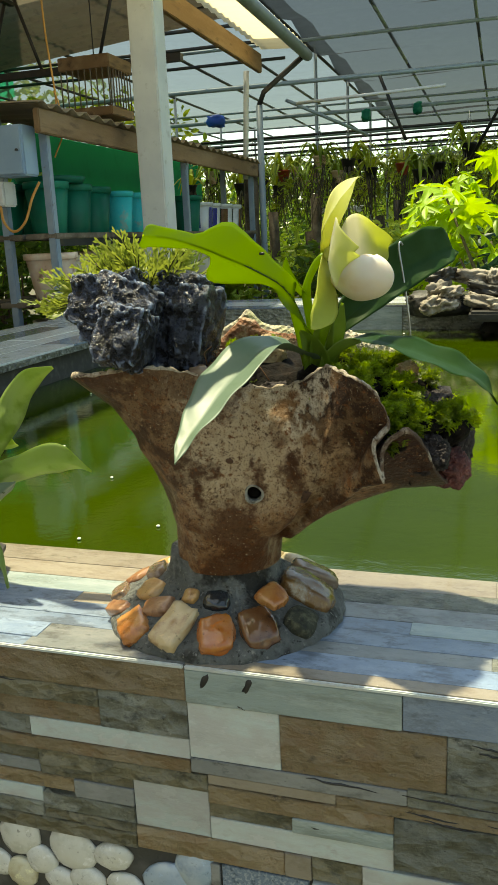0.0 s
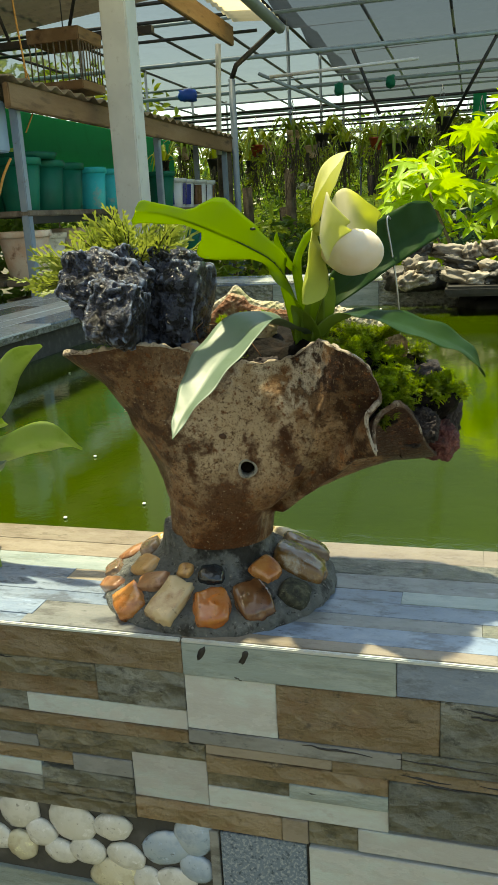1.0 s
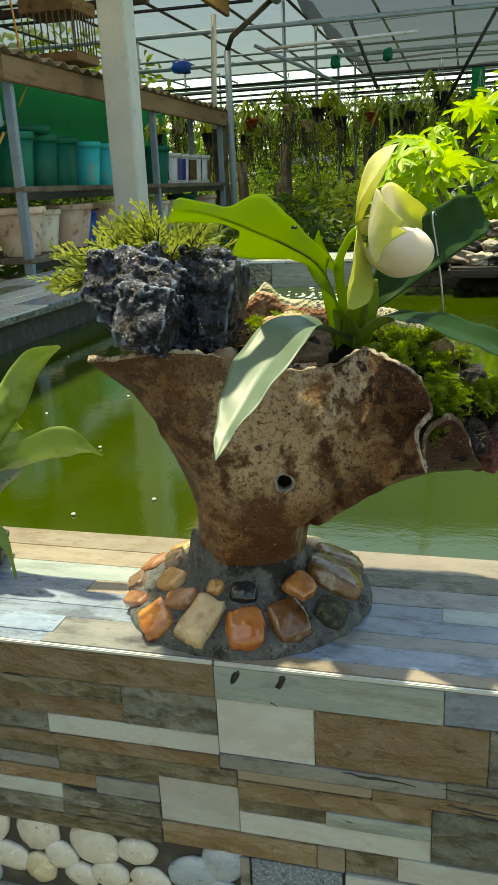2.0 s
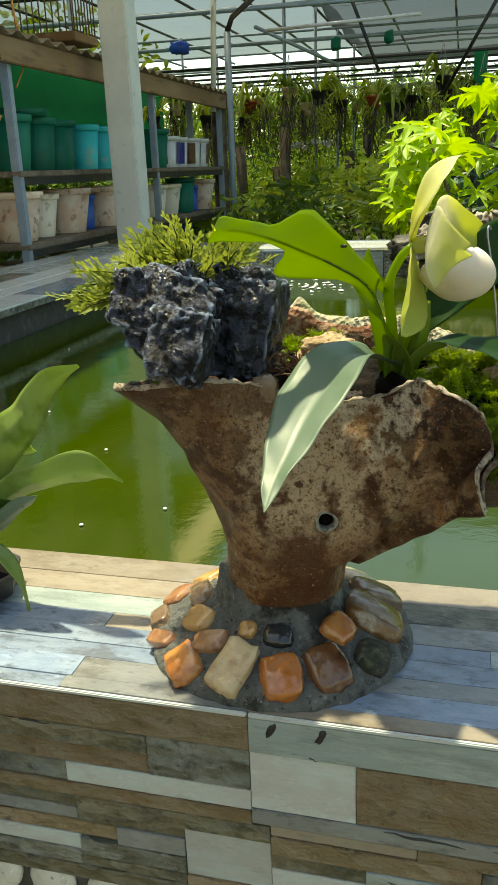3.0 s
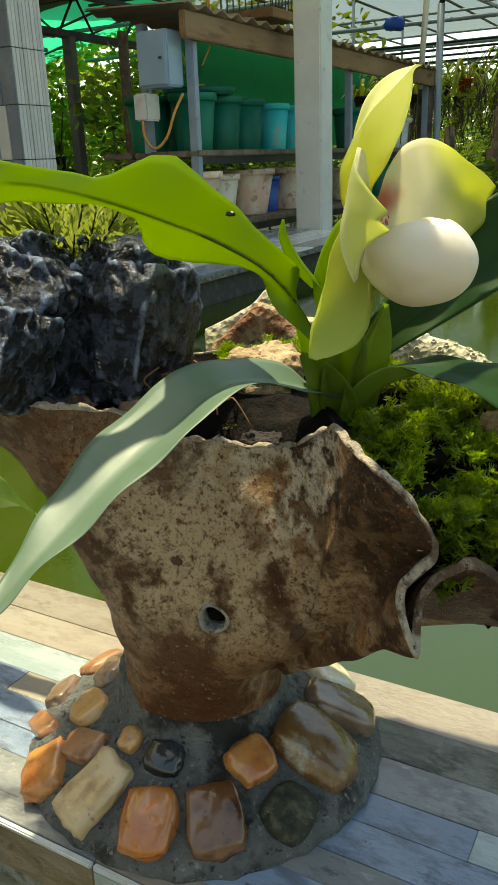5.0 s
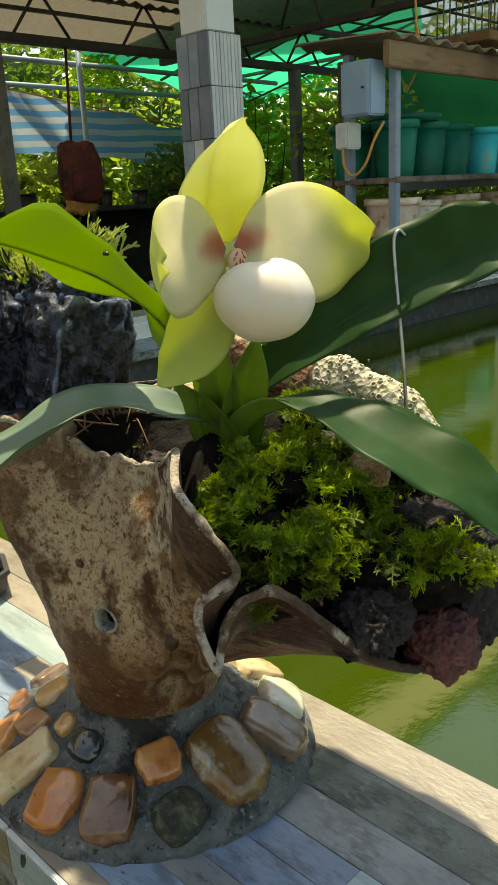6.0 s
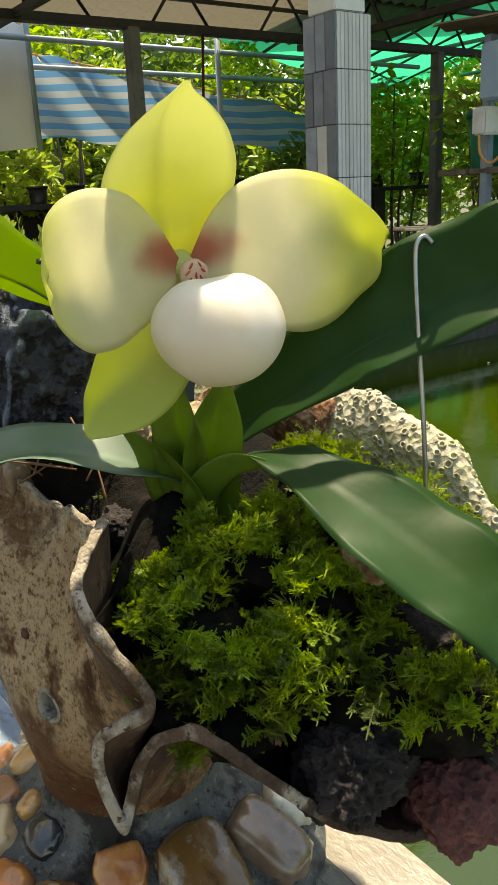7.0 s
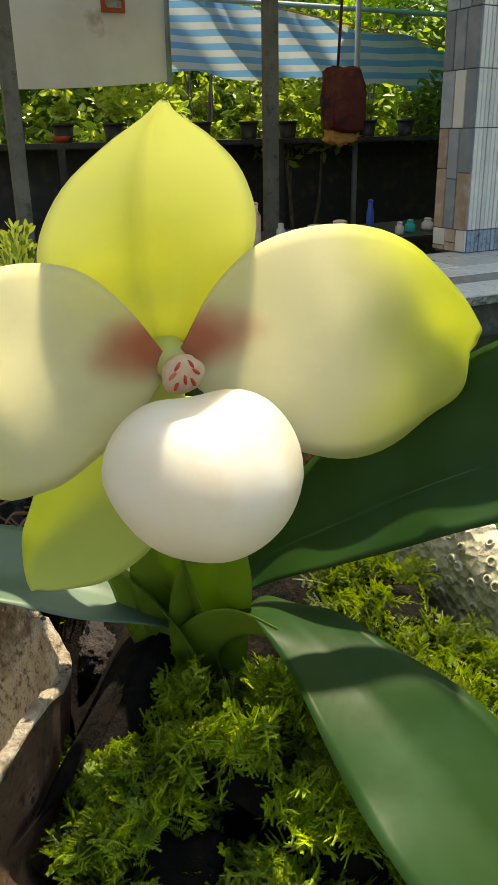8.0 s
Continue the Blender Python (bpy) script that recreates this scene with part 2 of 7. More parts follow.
LEAF_YOUNG = mat("young yellow green leaf", (0.26, 0.37, 0.10), [((0.32, 0.42, 0.15), 30, 0.45, 0.65), ((0.13, 0.22, 0.03), 50, 0.54, 0.7)], 0.38, 0.08, bump=0.15, bump_scale=140, bump_dist=0.0008, translucent=0.40, trans_color=(0.34, 0.46, 0.06))
MIDRIB = mat("dark leaf midrib", (0.022, 0.06, 0.006), [((0.04, 0.09, 0.01), 80, 0.5, 0.7)], 0.4)
MOSS = mat("feathery moss", (0.150, 0.220, 0.007), [((0.42, 0.48, 0.012), 95, 0.52, 0.65), ((0.014, 0.030, 0.002), 70, 0.50, 0.59), ((0.16, 0.12, 0.03), 130, 0.67, 0.74)], 0.6, translucent=0.42, trans_color=(0.30, 0.43, 0.006), vary=0.6)
FERN = mat("yellow green fern", (0.19, 0.25, 0.035), [((0.46, 0.48, 0.16), 60, 0.50, 0.68), ((0.06, 0.09, 0.012), 50, 0.50, 0.66)], 0.5, translucent=0.4, trans_color=(0.34, 0.40, 0.06), vary=0.3)
FERN_STEM = mat("dark fern stem", (0.022, 0.026, 0.008), [((0.05, 0.025, 0.012), 80, 0.5, 0.7)], 0.6)
ROOT = mat("dry root", (0.17, 0.085, 0.038), [((0.12, 0.06, 0.03), 120, 0.5, 0.7)], 0.8)
WIRE = mat("galvanised wire", (0.35, 0.36, 0.37), [((0.2, 0.2, 0.2), 90, 0.5, 0.7)], 0.35, metal=0.9)
WATER = mat("green pond water", (0.0255, 0.046, 0.0009), [((0.015, 0.029, 0.0009), 1.3, 0.4, 0.7)], 0.02, bump=0.032, bump_scale=7, bump_dist=0.02, ior=1.62)
FOAM = mat("white foam", (0.75, 0.78, 0.76), [((0.6, 0.64, 0.62), 200, 0.5, 0.7)], 0.3)
COLLAR = mat("grey cement collar", (0.30, 0.295, 0.26), [((0.09, 0.08, 0.065), 260, 0.46, 0.62)], 0.8, bump=0.8, bump_scale=400, bump_dist=0.002)
GROUND = mat("wet earth ground", (0.09, 0.08, 0.055), [((0.05, 0.07, 0.025), 1.5, 0.45, 0.65), ((0.16, 0.14, 0.11), 9, 0.5, 0.7)], 0.85, bump=0.8, bump_scale=20, bump_dist=0.02)
CORE = mat("wall mortar", (0.055, 0.055, 0.05), [((0.10, 0.098, 0.09), 40, 0.5, 0.7)], 0.85, bump=0.6, bump_scale=150, bump_dist=0.002)


def tile_mat(name, base, second, third, gloss=0.16, relief=0.0015, worn=1.0, chips=0.0, grain=(0.55, 1.2, 1.2)):
    return mat(name, base, [(second, 26, 0.44, 0.58), (third, 45, 0.50, 0.62), (tuple(c * (1 - 0.5 * worn) for c in base), 70, 0.57, 0.66), (tuple(min(0.8, c * (1 + 0.5 * worn)) for c in base), 110, 0.60, 0.70), (tuple(c * (1 - 0.7 * worn) for c in base), 190, 0.64, 0.72)],
               gloss, 0.07, bump=0.9, bump_scale=85, bump_dist=relief, vary=0.16, stretch=grain, coat=0.25, ragged=0.7, cells=chips)


# blue deepened to hold the sky's reflection on the ledge
T_BLUE = tile_mat("blue grey stone tile", (0.163, 0.219, 0.310), (0.224, 0.284, 0.370), (0.103, 0.129, 0.172))
T_LIGHT = tile_mat("light grey stone tile", (0.168, 0.181, 0.185), (0.218, 0.228, 0.231), (0.122, 0.126, 0.126))
T_CREAM = tile_mat("cream stone tile", (0.225, 0.195, 0.158), (0.25, 0.222, 0.182), (0.185, 0.155, 0.122), worn=0.45)
# lighter tile for the far walls, their daylight put into its colour
T_LIT = tile_mat("pale blue white tile", (0.58, 0.63, 0.66), (0.64, 0.68, 0.70), (0.48, 0.54, 0.58))
T_BROWN = tile_mat("brown slate tile", (0.285, 0.215, 0.125), (0.35, 0.275, 0.18), (0.295, 0.200, 0.112), 0.40, 0.016, 1.0, 55, grain=(0.75, 1.2, 1.1))
T_GREY = tile_mat("grey slate tile", (0.190, 0.200, 0.170), (0.29, 0.30, 0.265), (0.105, 0.110, 0.090), 0.40, 0.016, 1.25, 75, grain=(0.75, 1.2, 1.1))
T_TEAL = tile_mat("grey teal slate tile", (0.24, 0.30, 0.30), (0.32, 0.37, 0.37), (0.19, 0.23, 0.22), 0.25, 0.0015, 0.4, grain=(0.35, 1.2, 1.6))
T_WHITE = tile_mat("white stone tile", (0.40, 0.41, 0.41), (0.43, 0.50, 0.50), (0.42, 0.44, 0.44), 0.25, 0.001, 0.15)
T_OLIVE = tile_mat("olive brown slate tile", (0.165, 0.155, 0.105), (0.25, 0.225, 0.155), (0.085, 0.085, 0.060), 0.40, 0.016, 1.25, 90, grain=(0.75, 1.2, 1.1))
T_SPECK = mat("blue speckled tile", (0.14, 0.19, 0.26), [((0.28, 0.33, 0.38), 420, 0.5, 0.6), ((0.06, 0.09, 0.13), 300, 0.55, 0.66)], 0.25, vary=0.1)
COL_DARK = mat("slate blue column tile", (0.13, 0.155, 0.20), [((0.18, 0.205, 0.25), 18, 0.45, 0.65)], 0.3, vary=0.35, bump=0.2, bump_scale=60)
COL_LIGHT = mat("ribbed light grey column tile", (0.46, 0.46, 0.47), [((0.52, 0.51, 0.50), 20, 0.45, 0.65)], 0.4, vary=0.1, bump=0.2, bump_scale=80)
COL_WOOD = mat("brown strip column tile", (0.25, 0.18, 0.14), [((0.34, 0.29, 0.26), 25, 0.45, 0.65)], 0.45, vary=0.3)
GREY_PAINT = mat("grey painted post", (0.54, 0.56, 0.56), [((0.60, 0.62, 0.61), 6, 0.4, 0.6), ((0.42, 0.42, 0.40), 25, 0.60, 0.74)], 0.5, bump=0.2, bump_scale=70)
STEEL_BLUE = mat("blue grey painted steel", (0.20, 0.27, 0.36), [((0.26, 0.33, 0.41), 8, 0.45, 0.65), ((0.16, 0.11, 0.08), 30, 0.64, 0.74)], 0.4, 0.1)
STEEL_PALE = mat("pale blue steel pipe", (0.30, 0.37, 0.42), [((0.22, 0.26, 0.30), 6, 0.5, 0.7)], 0.45, metal=0.2)
STEEL_DARK = mat("dark weathered steel", (0.035, 0.035, 0.038), [((0.08, 0.06, 0.045), 12, 0.5, 0.7)], 0.5, metal=0.4)
POST_GREY = mat("dark grey painted post", (0.13, 0.135, 0.125), [((0.19, 0.19, 0.175), 6, 0.45, 0.65), ((0.07, 0.065, 0.055), 20, 0.56, 0.7)], 0.6, bump=0.2, bump_scale=60)
WOOD = mat("weathered brown board", (0.20, 0.115, 0.055), [((0.28, 0.18, 0.10), 9, 0.45, 0.65), ((0.09, 0.05, 0.025), 25, 0.56, 0.72)], 0.7, bump=0.4, bump_scale=50, bump_dist=0.004, stretch=(1, 0.2, 1))
WOOD_GREY = mat("grey rotten timber", (0.16, 0.13, 0.10), [((0.09, 0.07, 0.05), 14, 0.45, 0.65), ((0.24, 0.20, 0.16), 40, 0.55, 0.72)], 0.8, bump=0.5, bump_scale=60, bump_dist=0.005)
SHEET_CREAM = mat("cream translucent roof sheet", (0.62, 0.52, 0.32), [((0.48, 0.38, 0.2), 5, 0.45, 0.7)], 0.5, translucent=0.75, trans_color=(0.80, 0.68, 0.42))
SHEET_BROWN = mat("brown corrugated roof sheet", (0.19, 0.145, 0.095), [((0.28, 0.22, 0.15), 3, 0.45, 0.65), ((0.10, 0.07, 0.045), 14, 0.54, 0.7)], 0.6, translucent=0.16, trans_color=(0.38, 0.33, 0.25))
SHADE_NET = mat("black shade net", (0.03, 0.03, 0.036), [((0.06, 0.06, 0.07), 2.5, 0.45, 0.65)], 0.8, translucent=0.06, trans_color=(0.08, 0.10, 0.14), clear=0.11)
CLEAR_SHEET = mat("dusty clear greenhouse film", (0.20, 0.24, 0.30), [((0.12, 0.15, 0.19), 1.2, 0.45, 0.65)], 0.5, translucent=0.10, trans_color=(0.14, 0.18, 0.25), clear=0.23)
GREEN_NET = mat("green shade net", (0.014, 0.30, 0.15), [((0.02, 0.32, 0.16), 2, 0.45, 0.65), ((0.006, 0.12, 0.06), 6, 0.54, 0.7)], 0.7, translucent=0.62, trans_color=(0.02, 0.54, 0.28))
P_GREEN = mat("dark green plastic", (0.003, 0.125, 0.078), [((0.006, 0.16, 0.10), 6, 0.45, 0.65)], 0.4, vary=0.25, spec=0.2)
P_TEAL = mat("teal plastic", (0.012, 0.44, 0.48), [((0.05, 0.50, 0.50), 8, 0.45, 0.65), ((0.30, 0.34, 0.30), 14, 0.58, 0.72)], 0.4, vary=0.2, spec=0.2)
P_BLACK = mat("black plastic", (0.018, 0.018, 0.02), [((0.03, 0.03, 0.03), 30, 0.5, 0.7)], 0.45)
P_RED = mat("orange red plastic", (0.42, 0.06, 0.02), [((0.5, 0.10, 0.04), 20, 0.5, 0.7)], 0.45)
P_BLUE = mat("blue plastic", (0.01, 0.08, 0.45), [((0.02, 0.13, 0.55), 12, 0.5, 0.7)], 0.4)
TERRA = mat("pale terracotta", (0.70, 0.47, 0.34), [((0.76, 0.64, 0.52), 12, 0.42, 0.62), ((0.30, 0.15, 0.09), 20, 0.56, 0.7)], 0.8, bump=0.4, bump_scale=80, vary=0.2)
CREAM_POT = mat("cream clay pot", (0.74, 0.66, 0.53), [((0.70, 0.64, 0.53), 10, 0.42, 0.62), ((0.33, 0.25, 0.17), 22, 0.56, 0.7)], 0.75, bump=0.3, bump_scale=80, vary=0.15)
GLAZE_WHITE = mat("white glazed ceramic", (0.62, 0.62, 0.62), [((0.5, 0.5, 0.52), 20, 0.5, 0.7)], 0.2, coat=0.4)
GLAZE_BLUE = mat("blue glazed ceramic", (0.012, 0.02, 0.22), [((0.03, 0.05, 0.35), 25, 0.45, 0.7)], 0.2, coat=0.4)
GLAZE_BROWN = mat("brown glazed ceramic", (0.10, 0.03, 0.015), [((0.18, 0.07, 0.03), 18, 0.45, 0.7)], 0.25, coat=0.4)
BOX_GREY = mat("light blue grey enamel", (0.25, 0.37, 0.52), [((0.30, 0.42, 0.56), 6, 0.45, 0.65)], 0.45)
WHITE_WALL = mat("dirty white plastered panel", (0.82, 0.81, 0.79), [((0.72, 0.70, 0.66), 1.6, 0.48, 0.68), ((0.42, 0.34, 0.28), 2.2, 0.64, 0.74)], 0.6)
GREY_WALL = mat("pale plaster", (0.66, 0.65, 0.62), [((0.72, 0.71, 0.68), 2, 0.45, 0.65), ((0.16, 0.15, 0.13), 5, 0.56, 0.7)], 0.8)
RED_BAG = mat("dark red cloth", (0.10, 0.012, 0.012), [((0.20, 0.05, 0.02), 9, 0.52, 0.7), ((0.03, 0.006, 0.006), 14, 0.5, 0.66)], 0.7, bump=0.6, bump_scale=25, bump_dist=0.01)
ROPE = mat("orange cord", (0.55, 0.27, 0.07), [((0.42, 0.2, 0.05), 60, 0.5, 0.7)], 0.7)
STONE_PALE = mat("pale flat rock", (0.29, 0.255, 0.20), [((0.42, 0.38, 0.31), 14, 0.45, 0.62), ((0.10, 0.08, 0.06), 22, 0.52, 0.64)], 0.8, bump=0.8, bump_scale=40, bump_dist=0.006, vary=0.25)
STONE_DARK = mat("dark wet rock", (0.016, 0.015, 0.012), [((0.035, 0.032, 0.025), 12, 0.48, 0.68)], 0.5, bump=0.8, bump_scale=40, bump_dist=0.006)
GREENS = [mat("foliage %s" % n, c, [(tuple(min(1, q * 1.6) for q in c), 3, 0.45, 0.65), (tuple(q * 0.45 for q in c), 5, 0.52, 0.7)], 0.5, translucent=0.35, trans_color=t, vary=0.3)
          for n, c, t in (("mid", (0.24, 0.33, 0.045), (0.56, 0.70, 0.06)), ("dark", (0.075, 0.14, 0.022), (0.22, 0.36, 0.030)), ("lime", (0.20, 0.33, 0.012), (0.50, 0.68, 0.02)),
                          ("yellow", (0.40, 0.46, 0.07), (0.74, 0.80, 0.07)), ("blue green", (0.03, 0.09, 0.05), (0.06, 0.16, 0.07)))]
BARK = mat("grey brown bark", (0.10, 0.075, 0.05), [((0.17, 0.14, 0.10), 12, 0.45, 0.65)], 0.85, bump=0.8, bump_scale=40, bump_dist=0.01)


def striped(name, axis, period, a, b, share=0.5):
    """Cloth woven in two colours of stripes that run across one axis."""
    m = mat(name, a, [(tuple(c * 0.8 for c in a), 3, 0.5, 0.7)], 0.6, translucent=0.3)
    nodes, links = m.node_tree.nodes, m.node_tree.links
    co = nodes.new("ShaderNodeTexCoord")
    sep = nodes.new("ShaderNodeSeparateXYZ")
    links.new(co.outputs["Object"], sep.inputs[0])
    wrap = nodes.new("ShaderNodeMath")
    wrap.operation = "WRAP"
    wrap.inputs[1].default_value, wrap.inputs[2].default_value = period, 0.0
    links.new(sep.outputs[axis], wrap.inputs[0])
    less = nodes.new("ShaderNodeMath")
    less.operation, less.inputs[1].default_value = "LESS_THAN", period * share
    links.new(wrap.outputs[0], less.inputs[0])
    mix = nodes.new("ShaderNodeMix")
    mix.data_type = "RGBA"
    links.new(less.outputs[0], mix.inputs["Factor"])
    bsdf = nodes["Principled BSDF"]
    links.new(bsdf.inputs["Base Color"].links[0].from_socket, mix.inputs["A"])
    mix.inputs["B"].default_value = (*b, 1)
    links.new(mix.outputs["Result"], bsdf.inputs["Base Color"])
    for n in nodes:
        if n.type == "BSDF_TRANSLUCENT":
            links.new(mix.outputs["Result"], n.inputs["Color"])
    return m


TARP = striped("blue and white striped tarpaulin", 2, 0.085, (0.46, 0.50, 0.56), (0.12, 0.31, 0.58), 0.50)


# ---- mesh helpers ----
def thing(name, label, category, at=(0, 0, 0), group="", kind=""):
    e = new(name)
    e.location = at
    return tagged(e, label, category, group, kind)


def mesh_of(name, bm, material, smooth=True):
    me = bpy.data.meshes.new(name)
    bm.to_mesh(me)
    bm.free()
    me.materials.append(material)
    if smooth:
        for p in me.polygons:
            p.use_smooth = True
    return me


def part(name, bm, material, parent=None, label="", smooth=True, kind=""):
    """Links a bmesh, in world coordinates, as one mesh object under a thing or a part."""
    ob = new(name, mesh_of(name, bm, material, smooth))
    if parent is not None:
        ob.parent = parent
        if parent.parent is None:
            ob.matrix_parent_inverse = Matrix.Translation(parent.location).inverted()
    if label or kind:
        tagged(ob, label, kind=kind)
    return ob


def raw(name, verts, faces, material, parent=None, label="", kind="", smooth=False):
    me = bpy.data.meshes.new(name)
    me.from_pydata([tuple(v) for v in verts], [], faces)
    me.materials.append(material)
    if smooth:
        for p in me.polygons:
            p.use_smooth = True
    ob = new(name, me)
    if parent is not None:
        ob.parent = parent
        ob.matrix_parent_inverse = Matrix.Translation(parent.location).inverted()
    if label or kind:
        tagged(ob, label, kind=kind)
    return ob


def box(lo, hi, bevel=0.0, bm=None, turn=None):
    bm = bm or bmesh.new()
    c = [(a + b) / 2 for a, b in zip(lo, hi)]
    s = [abs(b - a) for a, b in zip(lo, hi)]
    m = Matrix.Translation(c) @ (turn or Matrix()) @ Matrix.Diagonal((*s, 1))
    made = bmesh.ops.create_cube(bm, size=1, matrix=m)["verts"]
    if bevel:
        edges = list({e for v in made for e in v.link_edges})
        bmesh.ops.bevel(bm, geom=edges, offset=bevel, segments=2, affect="EDGES")
    return bm


def tube(points, radius, sides=8, bm=None, caps=True):
    """A round bar along points; radius is one number or one for each point."""
    bm = bm or bmesh.new()
    pts = [Vector(p) for p in points]
    rs = radius if isinstance(radius, (list, tuple)) else [radius] * len(pts)
    rings, side = [], None
    for i, p in enumerate(pts):
        d = (pts[min(i + 1, len(pts) - 1)] - pts[max(i - 1, 0)]).normalized()
        if side is None:
            side = d.orthogonal().normalized()
        side = (side - d * side.dot(d)).normalized()
        up = d.cross(side)
        rings.append([bm.verts.new(p + rs[i] * (math.cos(a) * side + math.sin(a) * up)) for a in [2 * math.pi * k / sides for k in range(sides)]])
    for a, b in zip(rings, rings[1:]):
        for k in range(sides):
            bm.faces.new((a[k], a[(k + 1) % sides], b[(k + 1) % sides], b[k]))
    if caps:
        bm.faces.new(rings[0][::-1])
        bm.faces.new(rings[-1])
    return bm


def lathe(profile, centre=(0, 0, 0), sides=28, bm=None, wobble=0.0):
    """Turns (radius, height) pairs round a vertical axis."""
    bm = bm or bmesh.new()
    rings = []
    for r, z in profile:
        ring = []
        for k in range(sides):
            a = 2 * math.pi * k / sides
            q = r * (1 + wobble * noise.noise(Vector((math.cos(a) * 2, math.sin(a) * 2, z * 40))))
            ring.append(bm.verts.new((centre[0] + q * math.cos(a), centre[1] + q * math.sin(a), centre[2] + z)))
        rings.append(ring)
    for a, b in zip(rings, rings[1:]):
        for k in range(sides):
            bm.faces.new((a[k], a[(k + 1) % sides], b[(k + 1) % sides], b[k]))
    bm.faces.new(rings[0][::-1])
    bm.faces.new(rings[-1])
    return bm


def spline(points, n):
    """n + 1 points on a smooth open curve through the points (any dimension)."""
    p = [np.array(q, float) for q in points]
    p = [2 * p[0] - p[1]] + p + [2 * p[-1] - p[-2]]
    out, m = [], len(p) - 3
    for k in range(n + 1):
        s = min(k / n * m, m - 1e-9)
        i = int(s)
        u = s - i
        a, b, c, d = p[i:i + 4]
        out.append(0.5 * (2 * b + (c - a) * u + (2 * a - 5 * b + 4 * c - d) * u * u + (3 * b - a - 3 * c + d) * u ** 3))
    return out


def lump(centre, size, seed=0, rough=0.18, scale=1.6, detail=4, box_like=0.0, ridge=0.0, turn=None, bm=None, scallop=0.0, cell=0.005):
    """A stone: a sphere squared off by box_like, dented by noise; ridge gives sharp pits."""
    bm = bm or bmesh.new()
    made = bmesh.ops.create_icosphere(bm, subdivisions=detail, radius=1)["verts"]
    off = Vector((seed * 3.1, seed * 1.7, seed * 5.3))
    turn = turn or Matrix()
    for v in made:
        d = v.co.normalized()
        if box_like:
            g = max(abs(d.x), abs(d.y), abs(d.z))
            d = d.lerp(d / g, box_like)
        q = 1 + rough * noise.noise(d * scale + off) + rough * 0.5 * noise.noise(d * scale * 2.7 + off)
        if ridge:
            q -= ridge * abs(noise.noise(d * scale * 3.2 + off)) + ridge * 0.5 * abs(noise.noise(d * scale * 7.5 + off))
            q -= ridge * 0.9 * max(0.0, noise.noise(d * scale * 4.6 - off) - 0.22)
        v.co = Vector(centre) + turn @ Vector((d.x * q * size[0], d.y * q * size[1], d.z * q * size[2]))
        if scallop:
            drift = noise.noise_vector(v.co / cell * 1.3) * 0.35
            sink = 0.0
            for q, deep in ((1.0, 1.0), (2.1, 0.42)):
                near = noise.voronoi(v.co * q / cell + off * q + drift)[0][0]
                e = min(1.0, max(0.0, (0.52 - near) / 0.40))
                sink += deep * e * e * (3 - 2 * e) * max(0.0, 0.40 + 2.0 * noise.noise(v.co * q * 55 + off))
            v.co -= d * scallop * (0.06 + 0.94 * min(1.0, max(0.0, d.z) * 1.5)) * sink
    return bm


def blade(path, widths, across, fold=0.18, n=26, m=8, thick=0.0009, wave=0.0, seed=0, bm=None, trim=None):
    """A strap leaf: a ribbon along path, folded along its middle, with a little thickness and a wavy edge; trim shapes its outline."""
    bm = bm or bmesh.new()
    pts, ws, sides = spline(path, n), spline([(w,) for w in widths], n), spline(across, n)
    rows = {}
    for i in range(n + 1):
        p = Vector(pts[i])
        t = (Vector(pts[min(i + 1, n)]) - Vector(pts[max(i - 1, 0)])).normalized()
        s = Vector(sides[i])
        s = (s - t * s.dot(t)).normalized()
        up = s.cross(t).normalized()
        w = max(ws[i][0], 0.0004) / 2
        for j in range(m + 1):
            u = 2 * j / m - 1
            w = max(ws[i][0], 0.0004) / 2 * (trim(i / n, u) if trim else 1)
            lift = fold * abs(u) * w + wave * u * u * math.sin(i * 0.55 + seed + 1.6 * u)
            for side in (0, 1):
                rows[i, j, side] = bm.verts.new(p + s * (u * w) + up * (lift + (side - 0.5) * thick * (1.05 - abs(u))))
    for i in range(n):
        for j in range(m):
            bm.faces.new((rows[i, j, 1], rows[i + 1, j, 1], rows[i + 1, j + 1, 1], rows[i, j + 1, 1]))
            bm.faces.new((rows[i, j, 0], rows[i, j + 1, 0], rows[i + 1, j + 1, 0], rows[i + 1, j, 0]))
        for j in (0, m):
            q = (rows[i, j, 0], rows[i + 1, j, 0], rows[i + 1, j, 1], rows[i, j, 1])
            bm.faces.new(q if j == 0 else q[::-1])
    return bm


